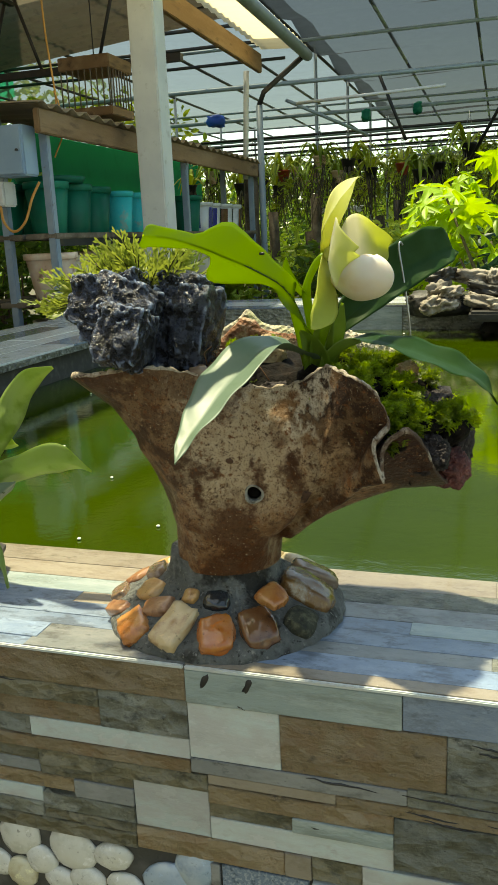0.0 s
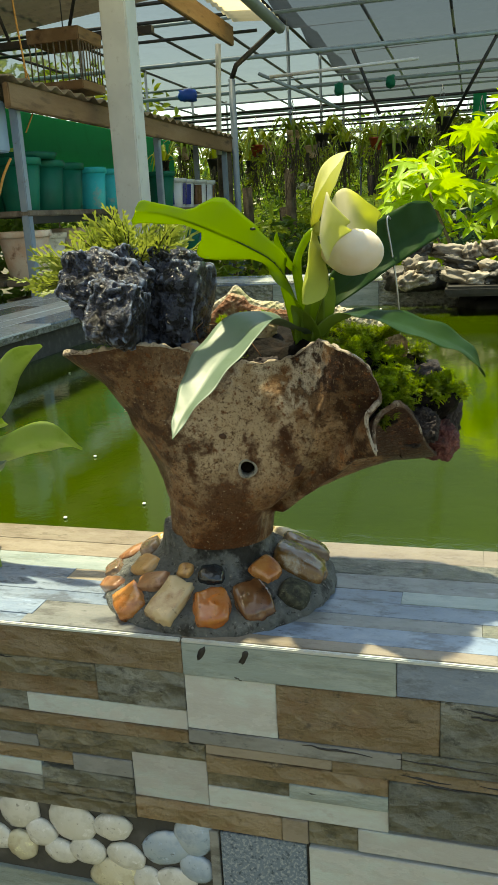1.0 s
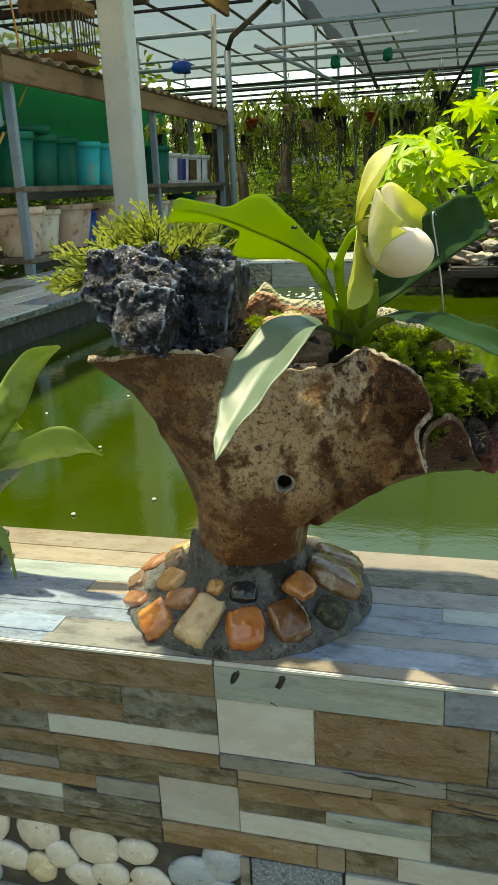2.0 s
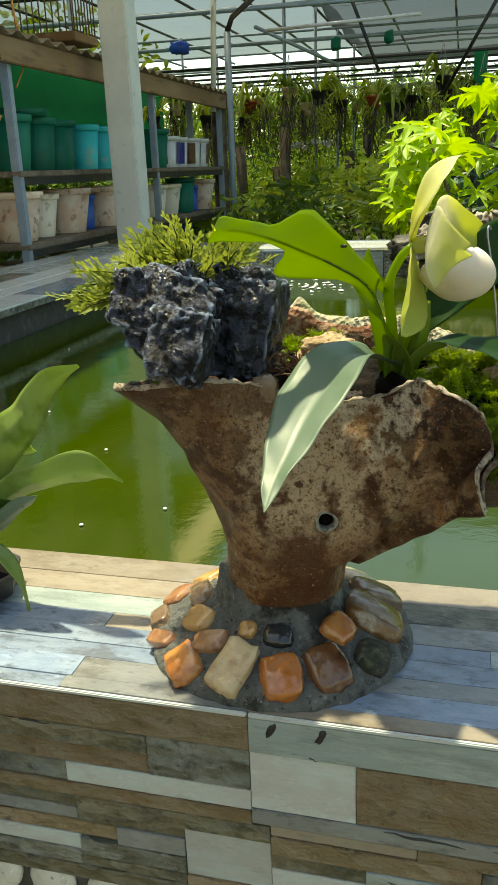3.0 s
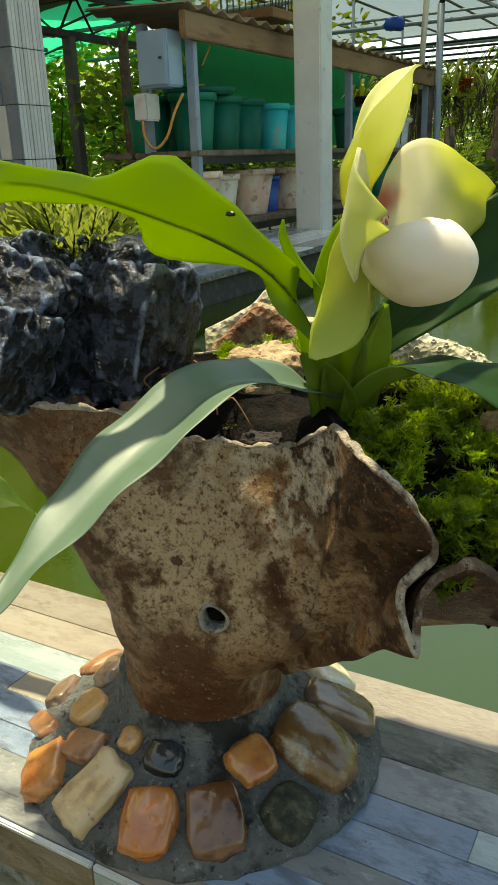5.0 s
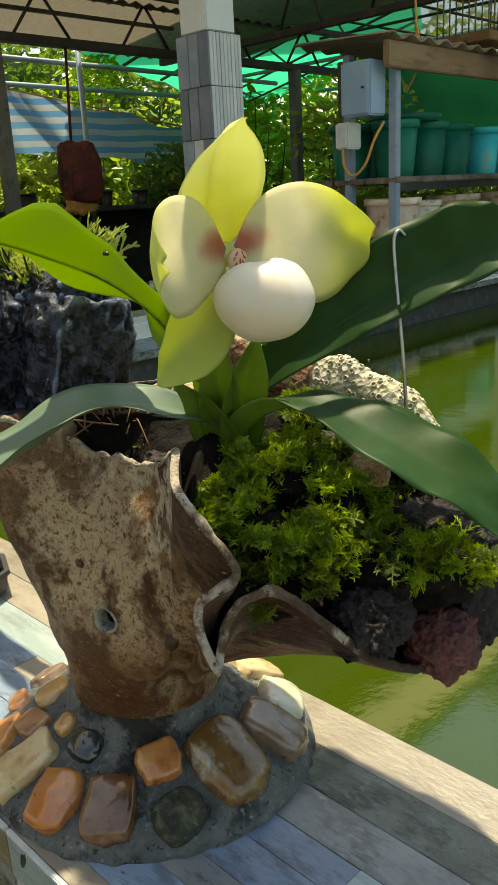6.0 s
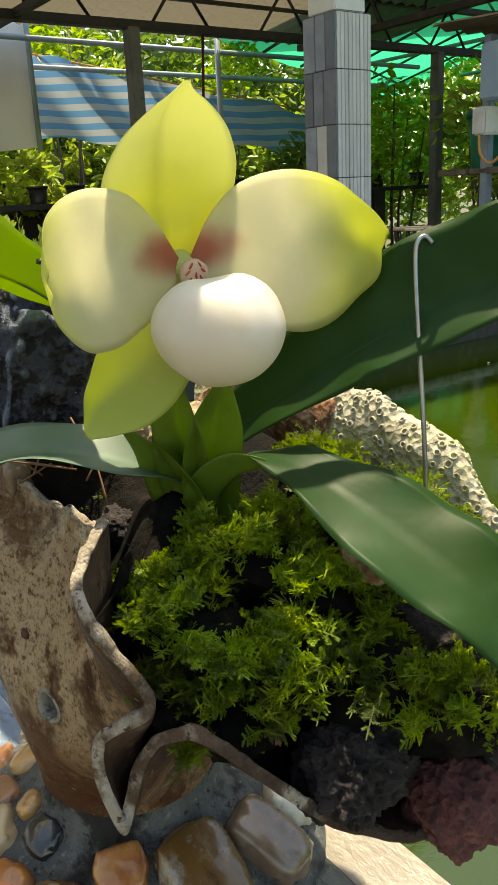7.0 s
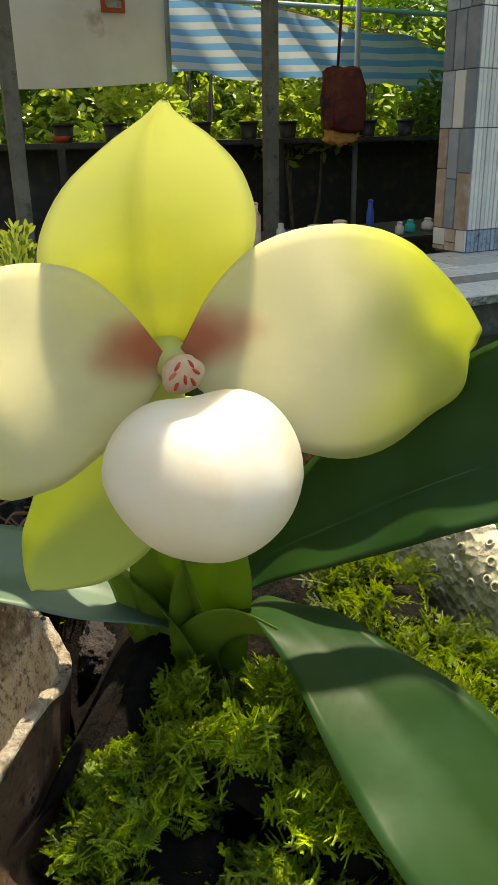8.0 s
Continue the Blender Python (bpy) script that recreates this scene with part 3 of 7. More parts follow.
def leaf_cloud(name, spots, size, material, parent=None, label="", kind="", seed=0, droop=0.3, slim=0.45):
    """Many small folded leaves at the spots, each its own island."""
    rng = np.random.default_rng(seed)
    spots = np.array(spots, float)
    n = len(spots)
    d = rng.normal(size=(n, 3))
    d[:, 2] = d[:, 2] * 0.5 - droop
    d /= np.linalg.norm(d, axis=1)[:, None]
    a = np.cross(d, rng.normal(size=(n, 3)))
    a /= np.linalg.norm(a, axis=1)[:, None]
    nn = np.cross(d, a)
    s = size * rng.uniform(0.6, 1.3, (n, 1))
    v = np.empty((n, 6, 3))
    v[:, 0] = spots - d * s * 0.5
    v[:, 1] = spots - d * s * 0.1 + a * s * slim * 0.5 + nn * s * 0.08
    v[:, 2] = spots + d * s * 0.25 + a * s * slim * 0.4 + nn * s * 0.06
    v[:, 3] = spots + d * s * 0.5 - nn * s * 0.08
    v[:, 4] = spots + d * s * 0.25 - a * s * slim * 0.4 + nn * s * 0.06
    v[:, 5] = spots - d * s * 0.1 - a * s * slim * 0.5 + nn * s * 0.08
    faces = []
    for i in range(n):
        k = i * 6
        faces += [(k, k + 1, k + 2, k + 3), (k, k + 3, k + 4, k + 5)]
    return raw(name, v.reshape(-1, 3), faces, material, parent, label, kind)


def cloud(centre, radius, n, seed):
    """Random spots in an uneven, gappy ellipsoid, denser in clumps."""
    rng = np.random.default_rng(seed)
    hubs = rng.normal(size=(max(4, n // 40), 3))
    hubs /= np.linalg.norm(hubs, axis=1)[:, None]
    hubs *= rng.uniform(0.35, 1.0, (len(hubs), 1))
    p = hubs[rng.integers(0, len(hubs), n)] + rng.normal(size=(n, 3)) * 0.2
    p /= np.maximum(1.0, np.linalg.norm(p, axis=1) / 1.12)[:, None]
    return np.array(centre) + p * np.array(radius)

# ---- the setting ----
def setting(name, bm, material, label, category, smooth=False):
    return tagged(part(name, bm, material, smooth=smooth), label, category, kind="structure")


FRONT, INNER, WATER_Z, FLOOR_Z = 0.403, 0.570, -0.09, -0.62
LEFT_IN, LEFT_OUT, BACK_IN, BACK_OUT = -1.075, -1.56, 3.0, 3.42

bm = bmesh.new()
rows = [-80, -30, -12, -6, -3, -1.5, 0.2, 1.5, 3, 5, 8, 12, 25, 80]
grid = {(i, j): bm.verts.new((x, y + 4, FLOOR_Z)) for i, x in enumerate(rows) for j, y in enumerate(rows)}
for i in range(len(rows) - 1):
    for j in range(len(rows) - 1):
        bm.faces.new((grid[i, j], grid[i + 1, j], grid[i + 1, j + 1], grid[i, j + 1]))
setting("ground", bm, GROUND, "dark damp earth floor of the nursery yard", "ground")

bm = bmesh.new()
xs, ys = np.linspace(LEFT_IN - 0.02, 1.7, 12), np.linspace(INNER - 0.02, BACK_IN + 0.02, 12)
grid = {(i, j): bm.verts.new((x, y, WATER_Z)) for i, x in enumerate(xs) for j, y in enumerate(ys)}
for i in range(11):
    for j in range(11):
        bm.faces.new((grid[i, j], grid[i + 1, j], grid[i + 1, j + 1], grid[i, j + 1]))
setting("water", bm, WATER, "still green pond water with soft reflections", "water", True)

wall_south = setting("wall_south", box((-1.70, FRONT + 0.003, FLOOR_Z), (1.9, INNER - 0.002, -0.004)), CORE, "low pond wall clad in stone strip tiles", "pond wall")
wall_west = setting("wall_west", box((LEFT_OUT, INNER, FLOOR_Z), (LEFT_IN - 0.03, BACK_OUT, -0.006)), CORE, "pond wall with a tiled top", "pond wall")
wall_north = setting("wall_north", box((LEFT_IN - 0.03, BACK_IN + 0.006, FLOOR_Z), (1.9, BACK_OUT, -0.006)), CORE, "pond wall with a tiled top behind the water", "pond wall")
wall_east = setting("wall_east", box((1.7, INNER, FLOOR_Z), (1.9, BACK_IN, -0.006)), CORE, "plain pond wall closing the basin", "pond wall")


# ---- the planted shell on its stone foot ----
def ring(points, n):
    """n points on a smooth closed curve."""
    p, m, out = [np.array(q, float) for q in points], len(points), []
    for k in range(n):
        s = k / n * m
        i = int(s)
        u = s - i
        a, b, c, d = (p[(i + o) % m] for o in (-1, 0, 1, 2))
        out.append(0.5 * (2 * b + (c - a) * u + (2 * a - 5 * b + 4 * c - d) * u * u + (3 * b - a - 3 * c + d) * u ** 3))
    return out


# the wavy rim, from the west tip along the front, through the fold, and round the back: x, y, height, how early the wall swells, its belly, and the hollow below the rim
RIM = [(-0.213, 0.427, 0.180, 2.1, 0.0, 0.0), (-0.190, 0.420, 0.183, 1.7, 0.0, 0.0), (-0.168, 0.420, 0.1865, 1.25, 0.002, 0.003), (-0.152, 0.424, 0.1865, 0.95, 0.005, 0.004), (-0.139, 0.444, 0.181, 0.75, 0.009, 0.0),
       (-0.125, 0.452, 0.174, 0.6, 0.013, 0.0), (-0.110, 0.457, 0.169, 0.55, 0.017, 0.0), (-0.086, 0.459, 0.1695, 0.55, 0.018, 0.0), (-0.067, 0.453, 0.175, 0.55, 0.014, 0.0), (-0.052, 0.447, 0.185, 0.6, 0.008, 0.0), (-0.042, 0.438, 0.183, 0.65, 0.004, 0.004), (-0.030, 0.429, 0.180, 0.75, 0.001, 0.010), (-0.020, 0.428, 0.173, 0.85, 0.0, 0.011),
       (-0.014, 0.434, 0.161, 0.9, 0.0, 0.006), (-0.014, 0.437, 0.152, 0.95, 0.0, 0.0), (-0.0205, 0.4275, 0.1445, 0.95, 0.0, 0.0), (-0.019, 0.425, 0.133, 0.95, 0.0, 0.0), (-0.014, 0.429, 0.119, 0.95, 0.0, 0.0), (-0.015, 0.437, 0.134, 1.05, 0.0, 0.0), (-0.009, 0.441, 0.143, 1.1, 0.0, 0.0), (0.000, 0.446, 0.1445, 1.15, 0.0, 0.0),
       (0.008, 0.459, 0.130, 1.2, 0.0, 0.0), (0.013, 0.478, 0.110, 1.3, 0.0, 0.0), (0.018, 0.505, 0.097, 1.4, 0.0, 0.0), (0.012, 0.535, 0.108, 1.4, 0.0, 0.0), (-0.008, 0.562, 0.142, 1.2, 0.0, 0.0), (-0.070, 0.570, 0.172, 1.0, 0.0, 0.0), (-0.130, 0.560, 0.182, 1.0, 0.0, 0.0),
       (-0.185, 0.525, 0.176, 1.5, 0.0, 0.0), (-0.216, 0.470, 0.172, 2.0, 0.0, 0.0)]
NECK, NECK_R, NECK_Z = Vector((-0.132, 0.484)), 0.0370, 0.042
HOLE = Vector((-0.097, 0.434, 0.104))


def shell_wall(n=360, m=84):
    """Rows of points of the shell's outer face, from the neck up to the rim, with the outward directions."""
    rim = ring(RIM, n)
    first = math.atan2(rim[0][1] - NECK.y, rim[0][0] - NECK.x)
    angles = []
    for k in range(n):
        a = math.atan2(rim[k][1] - NECK.y, rim[k][0] - NECK.x) - first
        while angles and a < angles[-1] - math.pi:
            a += 2 * math.pi
        angles.append(a)
    even = [2 * math.pi * k / n for k in range(n)]
    blend = [0.75 * a + 0.25 * e for a, e in zip(angles, even)]
    smooth = [sum(blend[(k + o) % n] + (2 * math.pi if k + o >= n else -2 * math.pi if k + o < 0 else 0) for o in range(-14, 15)) / 29 for k in range(n)]
    rows = []
    for j in range(m + 1):
        v = j / m
        row = []
        for k in range(n):
            x, y, z, p, belly, hollow = rim[k]
            a = first + smooth[k]
            nx, ny = NECK.x + NECK_R * math.cos(a), NECK.y + NECK_R * math.sin(a)
            low = NECK_R * 0.06 * math.sin(v * math.pi)
            e = max(0.0, (v - 0.13) / 0.87)
            e = e * e * (3 - 2 * e) if e < 0.12 else e
            w = e ** p if p > 1 else 1 - (1 - e) ** (1 / p)
            q = Vector((nx + (x - nx) * w, ny + (y - ny) * w, NECK_Z + (z - NECK_Z) * v))
            out = Vector((math.cos(a), math.sin(a), -0.25)).normalized()
            q += out * (0.0050 * noise.noise(q * 22) + 0.0034 * noise.noise(q * 48) + 0.0014 * noise.noise(q * 110)) * min(1, 3 * v) * (1 - 0.9 * v ** 4)
            if j == m:
                q.z += 0.0013 * noise.noise(q * 150)
            q += out * (belly * math.sin(math.pi * v) ** 1.4 - hollow * math.exp(-((v - 0.77) / 0.14) ** 2))
            row.append(q + out * low)
        rows.append(row)
    # the frill dies away a little below the rim
    out_rows = []
    for j, row in enumerate(rows):
        reach = round(13 * min(1.0, (1 - j / m) / 0.16))
        out_rows.append([sum((row[(k + o) % n] for o in range(-reach, reach + 1)), Vector()) / (2 * reach + 1) for k in range(n)] if reach else row)
    return out_rows


def inward(rows, depth):
    n, m = len(rows[0]), len(rows)
    out = []
    for j in range(m):
        line = []
        for k in range(n):
            du = rows[j][(k + 1) % n] - rows[j][k - 1]
            dv = rows[min(j + 1, m - 1)][k] - rows[max(j - 1, 0)][k]
            nrm = du.cross(dv)
            nrm = nrm.normalized() if nrm.length > 1e-12 else Vector((0, 0, 1))
            line.append(rows[j][k] - nrm * depth)
        out.append(line)
    return out


planter = thing("shell_planter", "wavy brown mottled shell planter on a pebble-studded cement foot", "planter", (NECK.x, NECK.y, 0))
outer = shell_wall()
inner = inward(outer, 0.0028)
N, RWS = len(outer[0]), len(outer)


def on_wall(spot):
    """The point of the shell's outer face nearest to a spot, and the outward direction there."""
    j, k = min(((j, k) for j in range(1, RWS - 1) for k in range(N)), key=lambda q: (outer[q[0]][q[1]] - spot).length)
    nrm = (outer[j][(k + 1) % N] - outer[j][k - 1]).cross(outer[j + 1][k] - outer[j - 1][k]).normalized()
    return outer[j][k], nrm


HOLE, HOLE_OUT = on_wall(HOLE)
bm = bmesh.new()
v0 = [[bm.verts.new(q) for q in row] for row in outer]
for j in range(RWS - 1):
    for k in range(N):
        k2 = (k + 1) % N
        mid = (outer[j][k] + outer[j + 1][k2]) / 2
        if (mid - HOLE).length < 0.0056:
            continue
        bm.faces.new((v0[j][k], v0[j][k2], v0[j + 1][k2], v0[j + 1][k]))
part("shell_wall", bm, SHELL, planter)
bm = bmesh.new()
v1 = [[bm.verts.new(q) for q in row] for row in inner[30:]]
for j in range(len(v1) - 1):
    for k in range(N):
        k2 = (k + 1) % N
        if ((inner[30 + j][k] + inner[31 + j][k2]) / 2 - HOLE).length < 0.0090:
            continue
        bm.faces.new((v1[j][k], v1[j + 1][k], v1[j + 1][k2], v1[j][k2]))
part("inner_wall", bm, SHELL_IN, planter, "rough inner face")
bm = bmesh.new()
lip = []
for k in range(N):
    a, b = outer[-1][k], inner[-1][k]
    d = (a - b) * 0.03
    up = Vector((0, 0, 0.0006 + 0.0016 * noise.noise(a * 190) + 0.0005 * noise.noise(a * 420)))
    lip.append([bm.verts.new(q) for q in (a.lerp(outer[-2][k], 0.35) + d, a + d, a + up, (a + b) / 2 + up * 1.6, b + up, b - d, b.lerp(inner[-2][k], 0.35) - d)])
for k in range(N):
    for c in range(6):
        bm.faces.new((lip[k][c], lip[(k + 1) % N][c], lip[(k + 1) % N][c + 1], lip[k][c + 1]))
part("rim", bm, SHELL_RIM, planter, "pale chalky worn rim")

# drain hole with its cement collar
d = HOLE_OUT
side = d.orthogonal().normalized()
up = d.cross(side)
bm = bmesh.new()
prof = [(0.0066, -0.0006), (0.0060, 0.0005), (0.0052, 0.0004), (0.0046, -0.0010), (0.0044, -0.016)]
loops = [[bm.verts.new(HOLE + d * h + (r * (1 + 0.06 * math.sin(3 * a + 1))) * (math.cos(a) * side + math.sin(a) * up)) for a in [2 * math.pi * k / 24 for k in range(24)]] for r, h in prof]
for a, b in zip(loops, loops[1:]):
    for k in range(24):
        bm.faces.new((a[k], a[(k + 1) % 24], b[(k + 1) % 24], b[k]))
bm.faces.new(loops[-1][::-1])
part("drain_hole", bm, COLLAR, planter, "drilled hole with a cement collar")
# added dark plug in place of the hole's inner shade
part("soil_plug", lump(HOLE - d * 0.0078, (0.0044, 0.0044, 0.0044), 2, 0.1, 2, 3), SOIL, planter, "black wet soil inside the hole")
bm = lump(on_wall(Vector((-0.111, 0.431, 0.127)))[0], (0.0024, 0.0014, 0.0018), 3, 0.4, 2, 3)
part("barnacle", bm, SHELL_IN, planter)

# cement foot
FOOT = Vector((-0.137, 0.487, 0))
FOOT_PROFILE = [(0.0850, -0.001), (0.0842, 0.004), (0.0790, 0.0095), (0.0700, 0.0140), (0.0600, 0.0195), (0.0510, 0.0238), (0.0445, 0.0275), (0.0405, 0.0335), (0.0380, 0.0480)]


def foot_at(angle, s):
    """Point and outward normal of the foot at an angle, s from 0 (edge) to 1 (neck)."""
    n = len(FOOT_PROFILE) - 1
    f = min(s * n, n - 1e-6)
    i = int(f)
    (r0, z0), (r1, z1) = FOOT_PROFILE[i], FOOT_PROFILE[i + 1]
    r, z = r0 + (r1 - r0) * (f - i), z0 + (z1 - z0) * (f - i)
    c, s_ = math.cos(angle), math.sin(angle)
    slope = Vector((z1 - z0, r0 - r1)).normalized()
    return Vector((FOOT.x + r * c * 1.01, FOOT.y + r * s_ * 0.965, z)), Vector((c * slope.x, s_ * slope.x, slope.y)).normalized()


bm = bmesh.new()
fine = spline(FOOT_PROFILE, 40)
loops = []
for r, z in fine:
    line = []
    for k in range(280):
        a = 2 * math.pi * k / 280
        q = r * (1 + 0.03 * noise.noise(Vector((math.cos(a) * 1.7, math.sin(a) * 1.7, 3))) + 0.02 * noise.noise(Vector((math.cos(a) * 9, math.sin(a) * 9, z * 120))))
        line.append(bm.verts.new((FOOT.x + q * math.cos(a) * 1.01, FOOT.y + q * math.sin(a) * 0.965, z + 0.0018 * noise.noise(Vector((q * 110 * math.cos(a), q * 110 * math.sin(a), 1))) + 0.0008 * noise.noise(Vector((q * 320 * math.cos(a), q * 320 * math.sin(a), 7))))))
    loops.append(line)
for a, b in zip(loops, loops[1:]):
    for k in range(280):
        bm.faces.new((a[k], a[(k + 1) % 280], b[(k + 1) % 280], b[k]))
bm.faces.new(loops[-1])
foot = part("cement_foot", bm, CEMENT, planter, "grey cement mound set with river pebbles")


def pebble_mat(name, base, second, third, rough=0.3):
    return mat(name, base, [(second, 40, 0.42, 0.64), (third, 90, 0.52, 0.7), (tuple(q * 0.4 for q in base), 210, 0.62, 0.72), (tuple(min(0.8, q * 1.5) for q in base), 150, 0.60, 0.70)], rough, 0.08, bump=0.25, bump_scale=130, bump_dist=0.0012, coat=0.6)


PB = {"orange": pebble_mat("orange river pebble", (0.40, 0.14, 0.035), (0.50, 0.24, 0.08), (0.24, 0.07, 0.02)),
      "red": pebble_mat("red orange agate pebble", (0.38, 0.11, 0.02), (0.42, 0.20, 0.10), (0.42, 0.15, 0.02), 0.15),
      "ochre": pebble_mat("ochre pebble", (0.45, 0.24, 0.08), (0.52, 0.34, 0.15), (0.32, 0.14, 0.05), 0.4),
      "tan": pebble_mat("tan sandstone block", (0.46, 0.33, 0.17), (0.54, 0.42, 0.25), (0.34, 0.20, 0.10), 0.5),
      "brown": pebble_mat("dark brown wet pebble", (0.10, 0.036, 0.012), (0.15, 0.07, 0.03), (0.04, 0.018, 0.009), 0.12),
      "rust": pebble_mat("rust brown pebble", (0.28, 0.12, 0.05), (0.36, 0.20, 0.11), (0.16, 0.06, 0.03), 0.4),
      "black": pebble_mat("black pebble", (0.012, 0.014, 0.016), (0.03, 0.035, 0.04), (0.008, 0.008, 0.01), 0.22),
      "green": mat("dark green grey stone", (0.034, 0.036, 0.022), [((0.10, 0.10, 0.06), 130, 0.50, 0.62), ((0.010, 0.011, 0.007), 90, 0.50, 0.64), ((0.16, 0.16, 0.11), 300, 0.62, 0.70)], 0.75, 0.1, bump=1.0, bump_scale=200, bump_dist=0.004),
      "grey": pebble_mat("grey brown pebble", (0.17, 0.11, 0.07), (0.24, 0.17, 0.12), (0.08, 0.05, 0.032), 0.25),
      "agate": mat("grey and ochre banded pebble", (0.15, 0.075, 0.022), [((0.28, 0.25, 0.20), 34, 0.54, 0.62), ((0.06, 0.024, 0.008), 48, 0.54, 0.64), ((0.28, 0.17, 0.06), 90, 0.54, 0.66), ((0.03, 0.016, 0.008), 160, 0.62, 0.69)], 0.2, 0.08, bump=0.4, bump_scale=150, bump_dist=0.0016, coat=0.6, ragged=0.7),
      "cream": pebble_mat("cream pebble", (0.52, 0.48, 0.36), (0.58, 0.55, 0.46), (0.40, 0.34, 0.22), 0.35)}
# angle in degrees, distance from the axis, half width along the mound, half height up it, thickness, kind, squareness, spin
PEBBLES = [(-146, 0.0545, 0.0120, 0.0098, 0.007, "ochre", 0.35, 25), (-150, 0.0785, 0.0120, 0.0062, 0.006, "rust", 0.4, 35), (-122, 0.0600, 0.0118, 0.0084, 0.006, "rust", 0.45, 28),
           (-126, 0.0785, 0.0138, 0.0112, 0.008, "orange", 0.5, -22), (-103, 0.0455, 0.0060, 0.0064, 0.006, "ochre", 0.2, 0), (-101.5, 0.0690, 0.0112, 0.0172, 0.008, "tan", 0.8, -8),
           (-79, 0.0475, 0.0095, 0.0082, 0.007, "black", 0.3, 0), (-77.5, 0.0715, 0.0125, 0.0150, 0.009, "red", 0.5, 8), (-34.5, 0.0510, 0.0105, 0.0102, 0.008, "orange", 0.5, 12),
           (-55.5, 0.0695, 0.0122, 0.0150, 0.009, "brown", 0.55, 5), (-30, 0.0735, 0.0122, 0.0112, 0.008, "green", 0.35, 20), (-2, 0.0600, 0.0165, 0.0220, 0.013, "agate", 0.35, 4),
           (27, 0.0660, 0.0125, 0.0190, 0.012, "grey", 0.45, 0), (52, 0.0690, 0.0150, 0.0130, 0.010, "cream", 0.35, 0), (-179, 0.0525, 0.0140, 0.0085, 0.008, "grey", 0.4, 20),
           (-170, 0.0790, 0.0120, 0.0075, 0.006, "grey", 0.5, 10), (168, 0.0760, 0.0130, 0.0095, 0.006, "rust", 0.4, 0), (148, 0.066, 0.0130, 0.0140, 0.007, "ochre", 0.4, 0),
           (124, 0.066, 0.0130, 0.0150, 0.007, "brown", 0.4, 0), (100, 0.066, 0.0130, 0.0150, 0.007, "orange", 0.4, 0), (76, 0.066, 0.0120, 0.0150, 0.008, "tan", 0.5, 0)]
for i, (deg, away, hw, hh, th, kind, sq, spin) in enumerate(PEBBLES):
    s = min((k / 400 for k in range(401)), key=lambda q: abs(np.interp(q * (len(FOOT_PROFILE) - 1), range(len(FOOT_PROFILE)), [r for r, _ in FOOT_PROFILE]) - away))
    p, nrm = foot_at(radians(deg), s)
    east = Vector((0, 0, 1)).cross(nrm).normalized()
    m = Matrix((east, nrm.cross(east), nrm)).transposed() @ Matrix.Rotation(radians(spin), 3, "Z")
    part("pebble", lump(p - nrm * th * 0.10, (hw, hh, th * 0.85), i + 5, 0.11, 1.2, 4, sq, turn=m), PB[kind], foot, PB[kind].name + " set in the cement")

# growing medium inside the shell
bm = bmesh.new()
mid = Vector((-0.085, 0.502, 0.176))
loops = []
for s in np.linspace(0, 1, 22):
    line = []
    for k in range(0, N, 3):
        a = inner[-9][k] + Vector((0, 0, -0.004))
        a = a.lerp(mid, 0.34 if a.x > -0.034 and a.y < 0.452 else 0.02)
        q = a.lerp(mid, s)
        q.z += 0.010 * math.sin(s * math.pi) * (1 if q.x < -0.03 else 0.6) + 0.006 * noise.noise(q * 70)
        line.append(bm.verts.new(q))
    loops.append(line)
for a, b in zip(loops, loops[1:]):
    for k in range(len(a)):
        bm.faces.new((a[k], a[(k + 1) % len(a)], b[(k + 1) % len(a)], b[k]))
bm.faces.new(loops[-1])
part("potting_soil", bm, SOIL, planter, "dark wet potting medium")


# ---- stones and coral in the planter ----
def stone(name, label, bm, material, at, group=""):
    t = part(name, bm, material)
    return tagged(t, label, "stone", group)


lava = thing("lava_rock", "blue black glossy pitted lava rock set in the planter", "stone", (-0.17, 0.45, 0.18))
for c, r, seed, tilt, nod in (((-0.184, 0.450, 0.212), (0.025, 0.024, 0.027), 2, 16, -22), ((-0.200, 0.446, 0.224), (0.0150, 0.018, 0.0165), 4, 10, -18), ((-0.178, 0.452, 0.232), (0.0115, 0.014, 0.0125), 7, -12, -12),
                              ((-0.170, 0.420, 0.206), (0.0175, 0.016, 0.0200), 9, 8, -20), ((-0.1485, 0.472, 0.205), (0.0215, 0.022, 0.0300), 12, 4, -8), ((-0.1490, 0.474, 0.2300), (0.0165, 0.0165, 0.0125), 15, 8, -6)):
    bm = lump(c, r, seed, 0.17, 1.6, 6, 0.66 if c[0] < -0.16 else 0.60, 0.020, turn=Matrix.Rotation(radians(tilt), 3, "Y") @ Matrix.Rotation(radians(nod), 3, "X"), scallop=0.0040 if c[0] < -0.16 else 0.0026, cell=0.0096)
    for v in bm.verts:
        low = min(1.0, max(0.0, (0.222 - v.co.z) / 0.045))
        v.co.x += (-0.163 - v.co.x) * (0.38 if c[0] < -0.16 else 0.12) * low
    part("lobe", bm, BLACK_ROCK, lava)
stone("rock", "tan porous rock half buried behind the orchid", lump((-0.108, 0.507, 0.184), (0.018, 0.016, 0.012), 21, 0.25, 1.6, 5, 0.3, 0.14), TAN_ROCK, None)
stone("rock", "small dark rock beside the orchid's foot", lump((-0.090, 0.474, 0.164), (0.010, 0.009, 0.007), 22, 0.25, 1.6, 5, 0.3, 0.14), DARK_LAVA, None)
